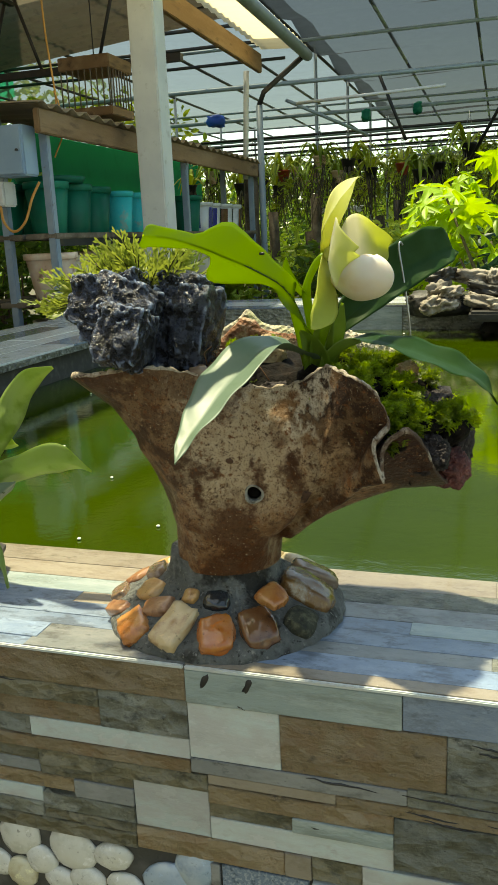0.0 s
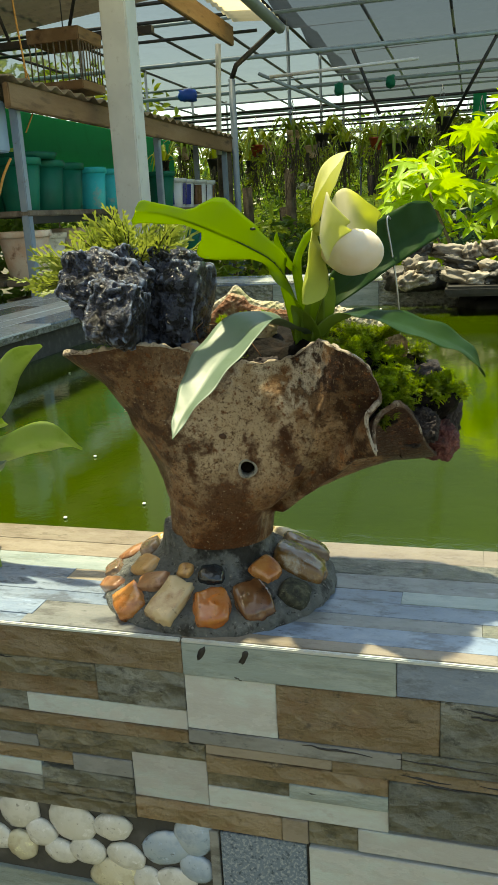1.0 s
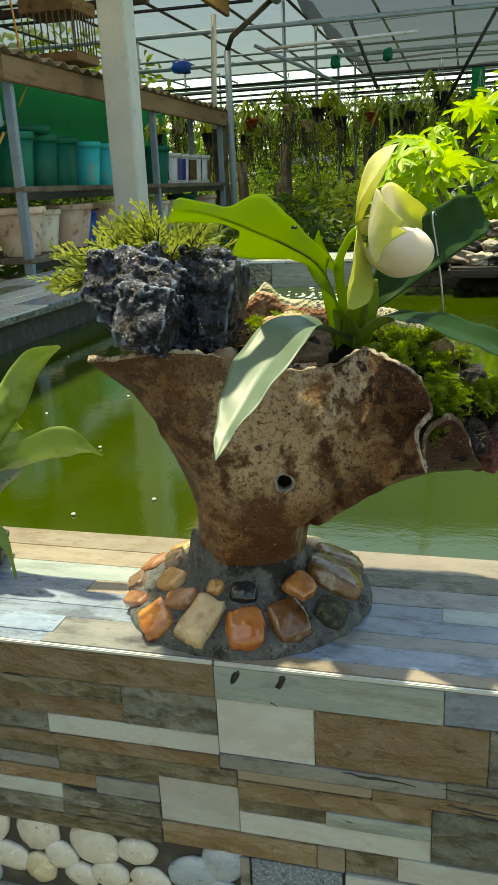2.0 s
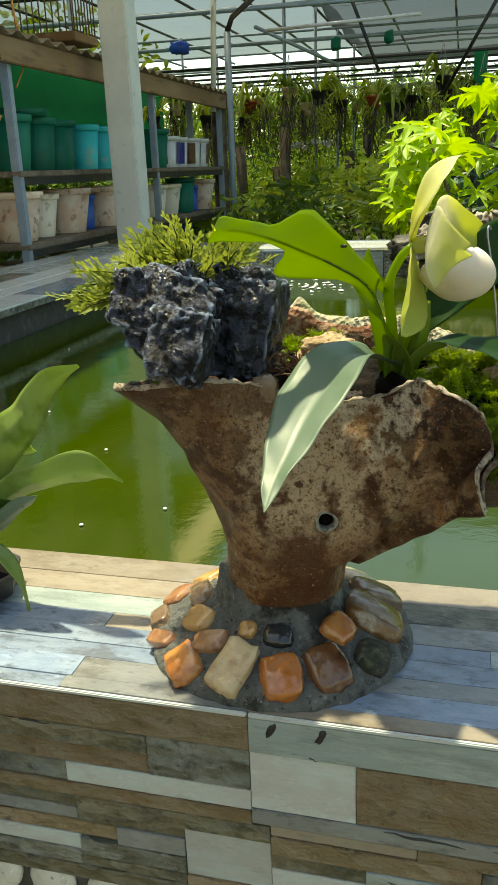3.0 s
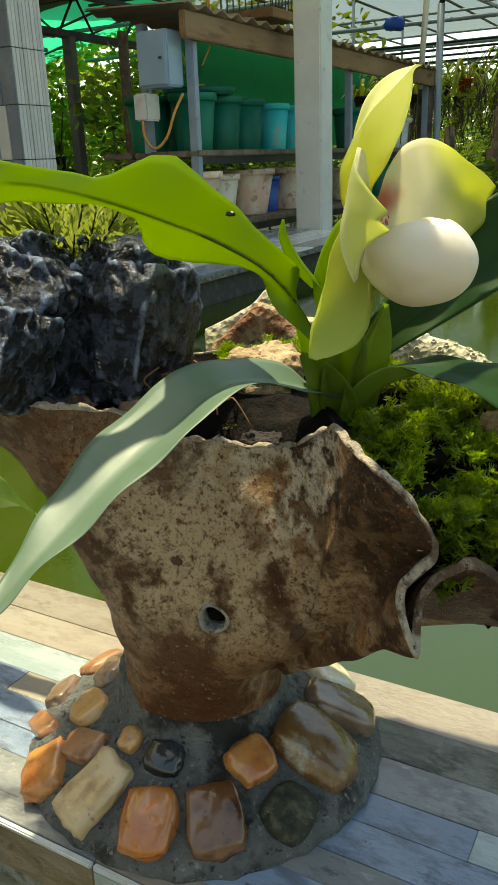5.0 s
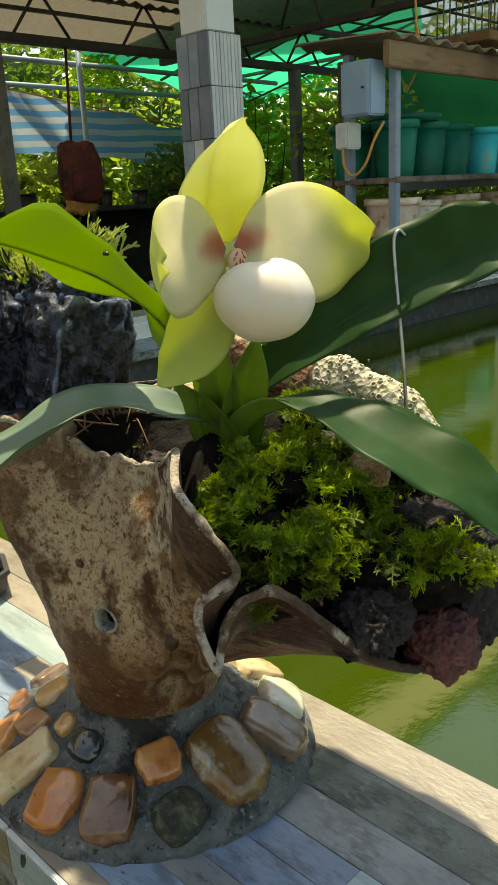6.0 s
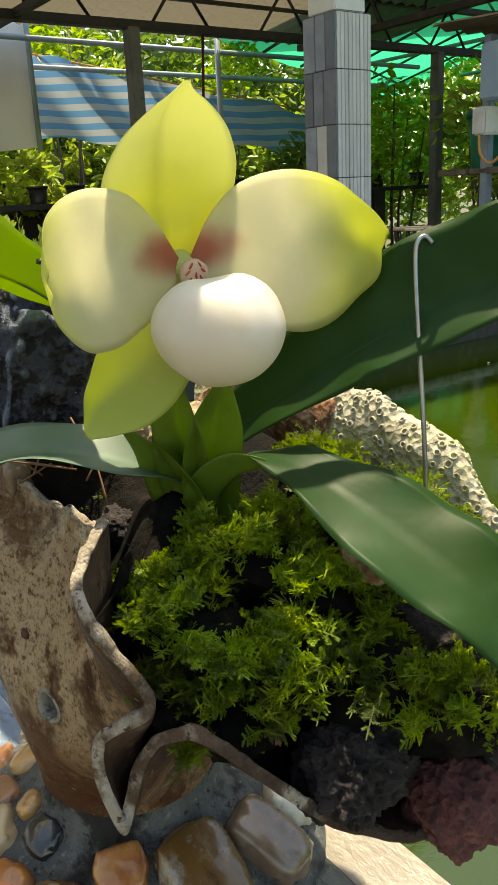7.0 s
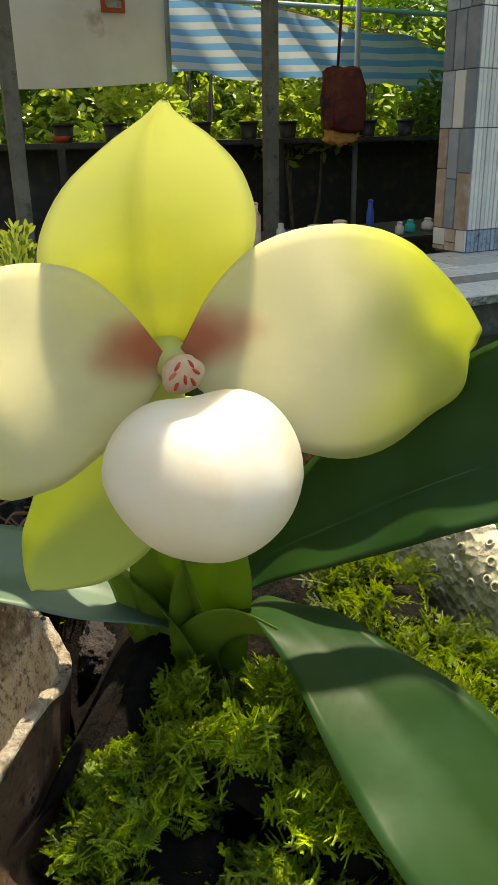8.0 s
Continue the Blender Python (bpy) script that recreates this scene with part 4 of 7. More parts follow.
stone("rock", "tan rock among the moss", lump((-0.010, 0.508, 0.171), (0.008, 0.008, 0.007), 23, 0.25, 1.6, 5, 0.3, 0.12), TAN_ROCK, None)
stone("rock", "dark red rock among the moss", lump((-0.040, 0.512, 0.168), (0.012, 0.010, 0.009), 24, 0.25, 1.6, 4, 0.4, 0.1), DARK_LAVA, None)
bm = lump((0.0075, 0.484, 0.122), (0.0135, 0.0135, 0.013), 25, 0.25, 1.6, 6, 0.2, 0.2)
lump((0.001, 0.497, 0.122), (0.014, 0.016, 0.013), 26, 0.25, 1.6, 5, 0.2, 0.2, bm=bm)
stone("rock", "dark rough lava rock at the planter's lip", bm, DARK_LAVA, None)
stone("rock", "red brown rough lava rock hanging at the planter's lip", lump((0.0185, 0.514, 0.105), (0.0140, 0.0140, 0.0140), 28, 0.2, 1.6, 6, 0.2, 0.14), PINK_LAVA, None)
stone("rock", "dark porous rock closing the planter's east end", lump((0.019, 0.535, 0.116), (0.014, 0.017, 0.020), 33, 0.25, 1.6, 5, 0.25, 0.16), DARK_LAVA, None)
for spot, size, seed in (((-0.0012, 0.5020, 0.1335), (0.0022, 0.0018, 0.0016), 51), ((0.0008, 0.5035, 0.1300), (0.0018, 0.0016, 0.0016), 52)):
    stone("stone_chip", "tiny white chip lying on the dark moss", lump(spot, size, seed, 0.3, 1.6, 3, 0.4), PB["cream"], None)
stone("bark_chip", "ragged tan bark chip between moss and shell rim", lump((-0.0105, 0.468, 0.1365), (0.0085, 0.0060, 0.0034), 53, 0.4, 2.0, 5, 0.3, 0.2, turn=Matrix.Rotation(0.5, 3, "Y")), ROOT, None)
stone("stone_chip", "small grey white stone chip", lump((-0.134, 0.452, 0.176), (0.007, 0.005, 0.008), 29, 0.3, 1.6, 3, 0.6), PB["grey"], None)
stone("rock", "dark lava rock under the moss", lump((-0.004, 0.533, 0.136), (0.026, 0.026, 0.022), 31, 0.25, 1.6, 5, 0.2, 0.16), DARK_LAVA, None)

coral = thing("coral", "pale cup coral piece with rust brown inner edge, behind the orchid", "coral", (-0.07, 0.57, 0.14))
CREST = [(-0.165, 0.553, 0.190), (-0.148, 0.562, 0.200), (-0.137, 0.566, 0.208), (-0.122, 0.567, 0.199), (-0.100, 0.569, 0.196), (-0.075, 0.570, 0.196), (-0.050, 0.571, 0.191), (-0.028, 0.571, 0.181), (-0.010, 0.566, 0.165), (0.006, 0.556, 0.148), (0.016, 0.542, 0.130)]
line = spline(CREST, 90)
bm = bmesh.new()
cross = []
for i, c in enumerate(line):
    c = Vector(c)
    t = (Vector(line[min(i + 1, 90)]) - Vector(line[max(i - 1, 0)])).normalized()
    out = Vector((t.y, -t.x, 0)).normalized() * -1
    if out.y < 0 and abs(out.y) > abs(out.x):
        out = -out
    grow = 0.5 + 0.5 * math.sin(math.pi * i / 90)
    loop = []
    for k in range(22):
        a = 2 * math.pi * k / 22
        q = c + out * (0.0075 * grow * math.cos(a) - 0.003) + Vector((0, 0, (0.022 * math.sin(a) - 0.022) * (0.6 + 0.4 * grow)))
        q += Vector((noise.noise(q * 60), noise.noise(q * 60 + Vector((5, 0, 0))), noise.noise(q * 60 + Vector((0, 5, 0))))) * 0.0035
        loop.append(bm.verts.new(q))
    cross.append(loop)
for a, b in zip(cross, cross[1:]):
    for k in range(22):
        bm.faces.new((a[k], a[(k + 1) % 22], b[(k + 1) % 22], b[k]))
bm.faces.new(cross[0][::-1])
bm.faces.new(cross[-1])
bmesh.ops.recalc_face_normals(bm, faces=bm.faces)
bm.normal_update()
seats = [(f.calc_center_median().copy(), f.normal.copy()) for f in bm.faces if f.normal.z > -0.3 and f.calc_center_median().x > -0.105]
part("coral_body", bm, CORAL, coral)
rng = random.Random(5)
rng.shuffle(seats)
bm, used = bmesh.new(), []
for p, nrm in seats:
    if len(used) > 260 or any((p - q).length < 0.0030 for q in used):
        continue
    used.append(p)
    s = nrm.orthogonal().normalized()
    u = nrm.cross(s)
    r = rng.uniform(0.0011, 0.0016)
    loops = [[bm.verts.new(p + nrm * h + q * r * (math.cos(a) * s + math.sin(a) * u)) for a in [2 * math.pi * k / 8 for k in range(8)]] for q, h in ((1.15, -0.0006), (1.0, 0.0006), (0.62, 0.0007), (0.5, -0.0012))]
    for a, b in zip(loops, loops[1:]):
        for k in range(8):
            bm.faces.new((a[k], a[(k + 1) % 8], b[(k + 1) % 8], b[k]))
part("cup_texture", bm, CORAL, coral, "small open coral cups", kind="stuff")
bm = bmesh.new()
line = spline([(-0.160, 0.549, 0.184), (-0.146, 0.557, 0.196), (-0.136, 0.559, 0.204), (-0.120, 0.560, 0.194), (-0.100, 0.562, 0.192), (-0.084, 0.562, 0.190)], 40)
loops = []
for i, c in enumerate(line):
    c = Vector(c)
    loop = []
    for k in range(12):
        a = 2 * math.pi * k / 12
        q = c + Vector((0, 0.004 * math.cos(a), 0.013 * math.sin(a) - 0.013))
        q += Vector((noise.noise(q * 90), noise.noise(q * 90 + Vector((5, 0, 0))), noise.noise(q * 90 + Vector((0, 5, 0))))) * 0.002
        loop.append(bm.verts.new(q))
    loops.append(loop)
for a, b in zip(loops, loops[1:]):
    for k in range(12):
        bm.faces.new((a[k], a[(k + 1) % 12], b[(k + 1) % 12], b[k]))
bm.faces.new(loops[0][::-1])
bm.faces.new(loops[-1])
part("inner_edge", bm, CORAL_RED, coral, "rust brown rough inner edge")

# ---- the orchid ----
AXIS = Vector((-0.066, 0.489, 0.178))
orchid = thing("slipper_orchid", "pale yellow slipper orchid in flower, rooted in the planter", "orchid", AXIS)


def strap(label, material, path, widths, across, fold=0.2, wave=0.0, seed=0, rib=True, trim=None):
    leaf = part("leaf", blade(path, widths, across, fold, 60, 12, 0.0012, wave, seed, None, trim), material, orchid, label)
    if rib:
        pts = spline(path, 30)
        sides = spline(across, 30)
        line = []
        for i in range(1, 29):
            t = (Vector(pts[i + 1]) - Vector(pts[i - 1])).normalized()
            s = Vector(sides[i])
            s = (s - t * s.dot(t)).normalized()
            line.append(Vector(pts[i]))
        bm = tube(line, [0.0007] * 14 + [0.0005] * 8 + [0.0003] * 6, 6)
        ob = part("midrib", bm, MIDRIB, None)
        ob.parent = leaf
    return leaf


# half widths in millimetres of the bright leaf's two sides, with its lobes
UP_S = [0, 0.2, 0.30, 0.38, 0.44, 0.49, 0.53, 0.60, 0.65, 0.695, 0.72, 0.75, 0.82, 0.90, 0.96, 0.985, 1.0]
BRIGHT_UP = [7, 7.5, 7.5, 9, 12, 14, 16, 18, 16.0, 11.0, 7.5, 5.2, 4.6, 5.2, 5.5, 4, 1.0]
LOW_S = [0, 0.2, 0.26, 0.30, 0.35, 0.385, 0.42, 0.455, 0.50, 0.54, 0.575, 0.60, 0.63, 0.74, 0.86, 0.95, 0.985, 1.0]
BRIGHT_LOW = [6, 6.5, 6.5, 7, 9.5, 11.0, 18, 26, 30, 28, 20, 11.0, 4.5, 4.5, 10, 11.5, 8, 1.0]
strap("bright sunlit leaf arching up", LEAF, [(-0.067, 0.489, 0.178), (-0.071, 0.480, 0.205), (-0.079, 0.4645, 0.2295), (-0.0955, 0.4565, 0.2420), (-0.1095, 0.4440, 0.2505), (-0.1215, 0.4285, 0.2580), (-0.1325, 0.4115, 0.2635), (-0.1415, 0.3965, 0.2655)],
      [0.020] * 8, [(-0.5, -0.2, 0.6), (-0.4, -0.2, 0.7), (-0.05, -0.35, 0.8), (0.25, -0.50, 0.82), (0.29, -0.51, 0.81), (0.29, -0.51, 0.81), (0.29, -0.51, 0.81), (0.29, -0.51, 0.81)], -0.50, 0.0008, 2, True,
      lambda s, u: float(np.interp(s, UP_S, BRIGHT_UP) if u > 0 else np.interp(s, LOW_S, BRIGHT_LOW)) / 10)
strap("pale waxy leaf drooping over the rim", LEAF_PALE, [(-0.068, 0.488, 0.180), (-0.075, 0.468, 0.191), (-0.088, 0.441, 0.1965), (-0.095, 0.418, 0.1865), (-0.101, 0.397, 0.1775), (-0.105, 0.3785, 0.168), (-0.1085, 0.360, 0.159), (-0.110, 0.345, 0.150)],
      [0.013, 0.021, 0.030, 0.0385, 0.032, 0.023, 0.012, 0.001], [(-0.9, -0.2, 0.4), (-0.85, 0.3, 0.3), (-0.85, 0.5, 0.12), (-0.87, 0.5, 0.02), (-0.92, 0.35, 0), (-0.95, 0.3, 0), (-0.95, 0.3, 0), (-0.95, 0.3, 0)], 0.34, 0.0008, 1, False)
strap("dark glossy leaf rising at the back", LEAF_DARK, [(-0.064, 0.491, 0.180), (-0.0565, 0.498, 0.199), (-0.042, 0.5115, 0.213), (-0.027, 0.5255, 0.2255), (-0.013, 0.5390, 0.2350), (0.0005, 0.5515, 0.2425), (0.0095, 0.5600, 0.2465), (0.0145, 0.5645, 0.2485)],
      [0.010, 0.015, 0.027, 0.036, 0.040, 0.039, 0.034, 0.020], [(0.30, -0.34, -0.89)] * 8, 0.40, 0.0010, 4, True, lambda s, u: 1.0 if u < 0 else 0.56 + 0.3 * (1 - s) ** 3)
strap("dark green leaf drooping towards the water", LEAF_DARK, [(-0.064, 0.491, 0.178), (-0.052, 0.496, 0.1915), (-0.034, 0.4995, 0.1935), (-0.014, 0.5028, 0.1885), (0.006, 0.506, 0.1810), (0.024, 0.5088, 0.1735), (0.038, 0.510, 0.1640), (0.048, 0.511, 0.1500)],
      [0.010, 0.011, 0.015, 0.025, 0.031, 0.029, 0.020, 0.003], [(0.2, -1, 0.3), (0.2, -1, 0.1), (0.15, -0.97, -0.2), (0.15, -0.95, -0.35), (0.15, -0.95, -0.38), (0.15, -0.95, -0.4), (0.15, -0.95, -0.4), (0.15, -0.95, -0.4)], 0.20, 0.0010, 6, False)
for label, path, widths, across in (
        ("folded olive green leaf base clasping the stem", [(-0.066, 0.489, 0.172), (-0.0645, 0.4845, 0.190), (-0.0605, 0.4800, 0.206), (-0.0560, 0.4770, 0.221)], [0.016, 0.018, 0.014, 0.003], [(0.75, 0.65, 0)] * 4),
        ("folded olive green leaf base behind the stem", [(-0.064, 0.491, 0.172), (-0.0600, 0.4895, 0.190), (-0.0545, 0.4890, 0.206), (-0.0490, 0.4890, 0.219)], [0.016, 0.018, 0.015, 0.003], [(0.5, 0.85, 0)] * 4),
        ("olive green sheath round the leaf fan", [(-0.066, 0.487, 0.170), (-0.0665, 0.4820, 0.184), (-0.0680, 0.4750, 0.196), (-0.0710, 0.4670, 0.204)], [0.017, 0.018, 0.012, 0.003], [(0.8, 0.55, 0)] * 4),
        ("olive green sheath under the drooping leaf", [(-0.062, 0.489, 0.170), (-0.0560, 0.4890, 0.181), (-0.0480, 0.4915, 0.189), (-0.0380, 0.4955, 0.193)], [0.016, 0.017, 0.013, 0.004], [(0.4, -0.6, 0.7)] * 4)):
    strap(label, LEAF_BASE, path, widths, across, 0.6, 0, 3, False)
part("blemish", lump((-0.0910, 0.4550, 0.2520), (0.0018, 0.0007, 0.0008), 6, 0.5, 2, 3), P_BLACK, orchid, "small dark scar on the leaf")
part("stem", tube(spline([(-0.066, 0.487, 0.176), (-0.068, 0.484, 0.205), (-0.070, 0.481, 0.228), (-0.064, 0.481, 0.243), (-0.058, 0.4805, 0.249)], 16), [0.0030] * 9 + [0.0024] * 8, 10), LEAF, orchid, "short green flower stem")
part("bract", blade([(-0.070, 0.480, 0.226), (-0.075, 0.476, 0.234), (-0.079, 0.473, 0.243), (-0.080, 0.472, 0.249)], [0.008, 0.010, 0.007, 0.001], [(0.8, -0.6, 0)] * 4, 0.5, 14, 6, 0.0008), LEAF, orchid, "small yellow green bract")

BLOOM = Vector((-0.0515, 0.4797, 0.2497))
RIGHT = Vector((0.11, 0.99, 0.035)).normalized()
UPWARD = Vector((0.1, 0.0, 1.0))
UPWARD = (UPWARD - RIGHT * UPWARD.dot(RIGHT)).normalized()
FACE = RIGHT.cross(UPWARD)
BLOOM_M = Matrix((RIGHT, UPWARD, FACE)).transposed().to_4x4()


def petal_mat(name, base, edge, heart, edge_from, edge_to, blush=0.0, veil=0.52):
    """Petal tissue: an edge colour that comes in with the distance from the bloom's heart, and a blush beside the heart."""
    m = mat(name, base, [(tuple(min(1, c * 1.08) for c in base), 60, 0.45, 0.65)], 0.5, bump=0.12, bump_scale=140, bump_dist=0.0006, translucent=veil)
    nodes, links = m.node_tree.nodes, m.node_tree.links
    co = nodes.new("ShaderNodeTexCoord")
    wob = nodes.new("ShaderNodeTexNoise")
    wob.inputs["Scale"].default_value = 110
    links.new(co.outputs["Object"], wob.inputs["Vector"])
    bsdf = nodes["Principled BSDF"]
    color = bsdf.inputs["Base Color"].links[0].from_socket
    for scale, shift, lo, hi, top, c in (((1, 1, 0), (0, -0.006, 0), edge_from, edge_to, 1.0, edge), ((0.60, 1.5, 0), (0, -0.0072, 0), 0.0125, 0.0035, blush, heart)):
        mp = nodes.new("ShaderNodeMapping")
        mp.inputs["Scale"].default_value, mp.inputs["Location"].default_value = scale, shift
        links.new(co.outputs["Object"], mp.inputs["Vector"])
        dist = nodes.new("ShaderNodeVectorMath")
        dist.operation = "LENGTH"
        links.new(mp.outputs[0], dist.inputs[0])
        add = nodes.new("ShaderNodeMath")
        add.operation = "MULTIPLY_ADD"
        add.inputs[1].default_value = 0.006
        links.new(wob.outputs["Fac"], add.inputs[0])
        links.new(dist.outputs["Value"], add.inputs[2])
        rg = nodes.new("ShaderNodeMapRange")
        rg.interpolation_type = "SMOOTHSTEP"
        rg.inputs["From Min"].default_value, rg.inputs["From Max"].default_value, rg.inputs["To Max"].default_value = lo + 0.003, hi + 0.003, top
        links.new(add.outputs[0], rg.inputs["Value"])
        mix = nodes.new("ShaderNodeMix")
        mix.data_type = "RGBA"
        links.new(rg.outputs["Result"], mix.inputs["Factor"])
        links.new(color, mix.inputs["A"])
        mix.inputs["B"].default_value = (*c, 1)
        color = mix.outputs["Result"]
    links.new(color, bsdf.inputs["Base Color"])
    for n in nodes:
        if n.type == "BSDF_TRANSLUCENT":
            links.new(color, n.inputs["Color"])
    return m


PETAL = petal_mat("pale cream petal", (0.80, 0.775, 0.60), (0.70, 0.73, 0.16), (0.62, 0.25, 0.17), 0.030, 0.052, 0.95, 0.74)
SEPAL = petal_mat("yellow green sepal", (0.66, 0.67, 0.15), (0.70, 0.72, 0.36), (0.58, 0.58, 0.05), 0.01, 0.034, 0.0, 0.55)
SEPAL_LOW = petal_mat("pale green yellow sepal", (0.62, 0.65, 0.24), (0.56, 0.62, 0.14), (0.50, 0.58, 0.10), 0.01, 0.045)
SHIELD = mat("cream pink shield", (0.68, 0.46, 0.32), [((0.74, 0.58, 0.42), 200, 0.45, 0.65)], 0.5, translucent=0.2)
POUCH = mat("white waxy slipper", (0.66, 0.60, 0.50), [((0.68, 0.65, 0.60), 50, 0.45, 0.65), ((0.60, 0.52, 0.40), 70, 0.56, 0.74)], 0.50, bump=0.08, bump_scale=90, bump_dist=0.0006, translucent=0.15, trans_color=(0.8, 0.7, 0.5))
skin = POUCH.node_tree.nodes["Principled BSDF"]
skin.inputs["Subsurface Weight"].default_value, skin.inputs["Subsurface Scale"].default_value = 0.9, 0.012
skin.inputs["Subsurface Radius"].default_value = (1.0, 0.8, 0.6)
SPOT = mat("red marking", (0.48, 0.03, 0.02), [((0.6, 0.10, 0.06), 200, 0.5, 0.7)], 0.5)

bloom = part("flower", lump((0, 0, -0.002), (0.0045, 0.0045, 0.005), 2, 0.1, 1, 3), SEPAL_LOW, None, "open pale yellow slipper bloom")
bloom.parent = orchid
bloom.matrix_parent_inverse = Matrix.Translation(AXIS).inverted()
bloom.matrix_basis = Matrix.Translation(BLOOM) @ BLOOM_M


def petal(name, material, outline, curl, label, thick=0.0009, n=30, m=16):
    """A petal in the bloom's plane: outline gives stations (x, y, half width, direction across), curl its lift at (way out, side)."""
    bm = bmesh.new()
    st = spline(outline, n)
    grid = {}
    for i in range(n + 1):
        x, y, w, ang = st[i]
        ax, ay = math.cos(radians(ang)), math.sin(radians(ang))
        for j in range(m + 1):
            u = 2 * j / m - 1
            z = curl(i / n, u) + 0.0006 * noise.noise(Vector((x * 160 + u, y * 160, 2)))
            for side in (0, 1):
                grid[i, j, side] = bm.verts.new((x + ax * u * max(w, 0.0003), y + ay * u * max(w, 0.0003), z + (side - 0.5) * thick * (1.05 - abs(u) ** 4)))
    for i in range(n):
        for j in range(m):
            bm.faces.new((grid[i, j, 1], grid[i + 1, j, 1], grid[i + 1, j + 1, 1], grid[i, j + 1, 1]))
            bm.faces.new((grid[i, j, 0], grid[i, j + 1, 0], grid[i + 1, j + 1, 0], grid[i + 1, j, 0]))
        for j in (0, m):
            bm.faces.new((grid[i, j, 0], grid[i + 1, j, 0], grid[i + 1, j, 1], grid[i, j, 1]))
    for i in (0, n):
        for j in range(m):
            bm.faces.new((grid[i, j, 0], grid[i, j + 1, 0], grid[i, j + 1, 1], grid[i, j, 1]))
    bmesh.ops.recalc_face_normals(bm, faces=bm.faces)
    ob = part(name, bm, material, None, label)
    ob.parent = bloom
    return ob


petal("petal", PETAL, [(0.002, 0.000, 0.003, 96), (0.009, 0.001, 0.0115, 97), (0.018, 0.0015, 0.0188, 96), (0.029, 0.0018, 0.0216, 94), (0.0380, 0.0030, 0.0197, 92), (0.0445, 0.0050, 0.0148, 91), (0.0478, 0.0048, 0.0108, 90), (0.0494, 0.0046, 0.0072, 90), (0.0501, 0.0046, 0.0030, 90)],
      lambda s, u: 0.001 + 0.003 * s + 0.019 * s ** 1.6 + (0.0022 * u * u - 0.0055 * u) * math.sin(s * math.pi) + (0.0013 * math.sin(6 * s + 2.5 * u) + 0.0007 * math.sin(13 * s - 4 * u)) * s, "broad cream petal with a yellow edge")
petal("petal", PETAL, [(-0.002, 0.000, 0.003, 84), (-0.009, 0.001, 0.0112, 83), (-0.018, 0.0025, 0.0178, 82), (-0.027, 0.0035, 0.0196, 84), (-0.0345, 0.0045, 0.0176, 88), (-0.0405, 0.0056, 0.0122, 90), (-0.0432, 0.0060, 0.0068, 90), (-0.0443, 0.0062, 0.0026, 90)],
      lambda s, u: 0.001 + 0.005 * s + 0.021 * s ** 2.6 + 0.004 * math.sin(s * math.pi) * u * u * (1.6 if u < 0 else 0.5) + (0.0014 * math.sin(5 * s - 2.4 * u) + 0.0007 * math.sin(12 * s + 4 * u)) * s, "broad cream petal curling forward")
petal("dorsal_sepal", SEPAL, [(0.000, 0.001, 0.0040, 0), (-0.0010, 0.009, 0.0140, 0), (-0.0020, 0.018, 0.0192, 0), (-0.0022, 0.026, 0.0190, 0), (-0.0020, 0.034, 0.0150, 0), (-0.0018, 0.0400, 0.0086, 0), (-0.0018, 0.0438, 0.0026, 0), (-0.0020, 0.0458, 0.0006, 0)],
      lambda s, u: -0.007 + 0.006 * u * u * math.sin(s * math.pi) - 0.0034 * math.exp(-(u * 6) ** 2) * math.sin(s * math.pi) ** 0.5 + 0.0205 * s ** 2.0 - 0.0015 * u * math.sin(s * math.pi) + 0.0007 * math.sin(7 * s + 3 * u), "yellow pointed hood with a raised midline")
petal("synsepal", SEPAL_LOW, [(0.000, -0.002, 0.004, -30), (-0.005, -0.010, 0.0095, -32), (-0.011, -0.019, 0.0128, -34), (-0.0175, -0.0275, 0.0118, -35), (-0.0240, -0.0345, 0.0086, -35), (-0.0285, -0.0392, 0.0042, -35), (-0.0315, -0.0425, 0.0005, -35)],
      lambda s, u: -0.006 + 0.006 * u * u * math.sin(s * math.pi) + 0.006 * s + 0.004 * u * math.sin(s * math.pi * 0.9) + 0.0006 * math.sin(8 * s + 3 * u), "pale green yellow lower sepal")
petal("sepal_tip", SEPAL_LOW, [(0.004, -0.010, 0.003, 0), (0.005, -0.018, 0.0070, 0), (0.006, -0.025, 0.0060, 0), (0.007, -0.030, 0.0008, 0)], lambda s, u: -0.006 + 0.003 * u * u, "lower sepal tip behind the slipper")
bm = bmesh.new()
made = bmesh.ops.create_uvsphere(bm, u_segments=48, v_segments=32, radius=1)["verts"]
for v in made:
    x, y, z = v.co
    q = 1 + 0.03 * noise.noise(v.co * 1.6)
    dent = 0.20 * math.exp(-((x / 0.42) ** 2 + ((y - 0.95) / 0.5) ** 2)) * (1 if z < 0.3 else 0.25)
    slim = 1 - 0.28 * max(0.0, -z) ** 1.5
    v.co = Vector((x * 0.0172 * q * (1 - 0.12 * max(0, -y)) * slim, (y - dent) * 0.0152 * q * slim - 0.002 * max(0.0, -z), z * 0.0196 * q)) + Vector((-0.0005, -0.0120, 0.0190))
ob = part("slipper", bm, POUCH, None, "white waxy slipper pouch")
ob.parent = bloom
bm = lump((0.001, -0.001, 0.0038), (0.0040, 0.0038, 0.0018), 4, 0.15, 1.2, 4)
ob = part("staminode", bm, SHIELD, None, "pale shield at the bloom's heart")
ob.parent = bloom
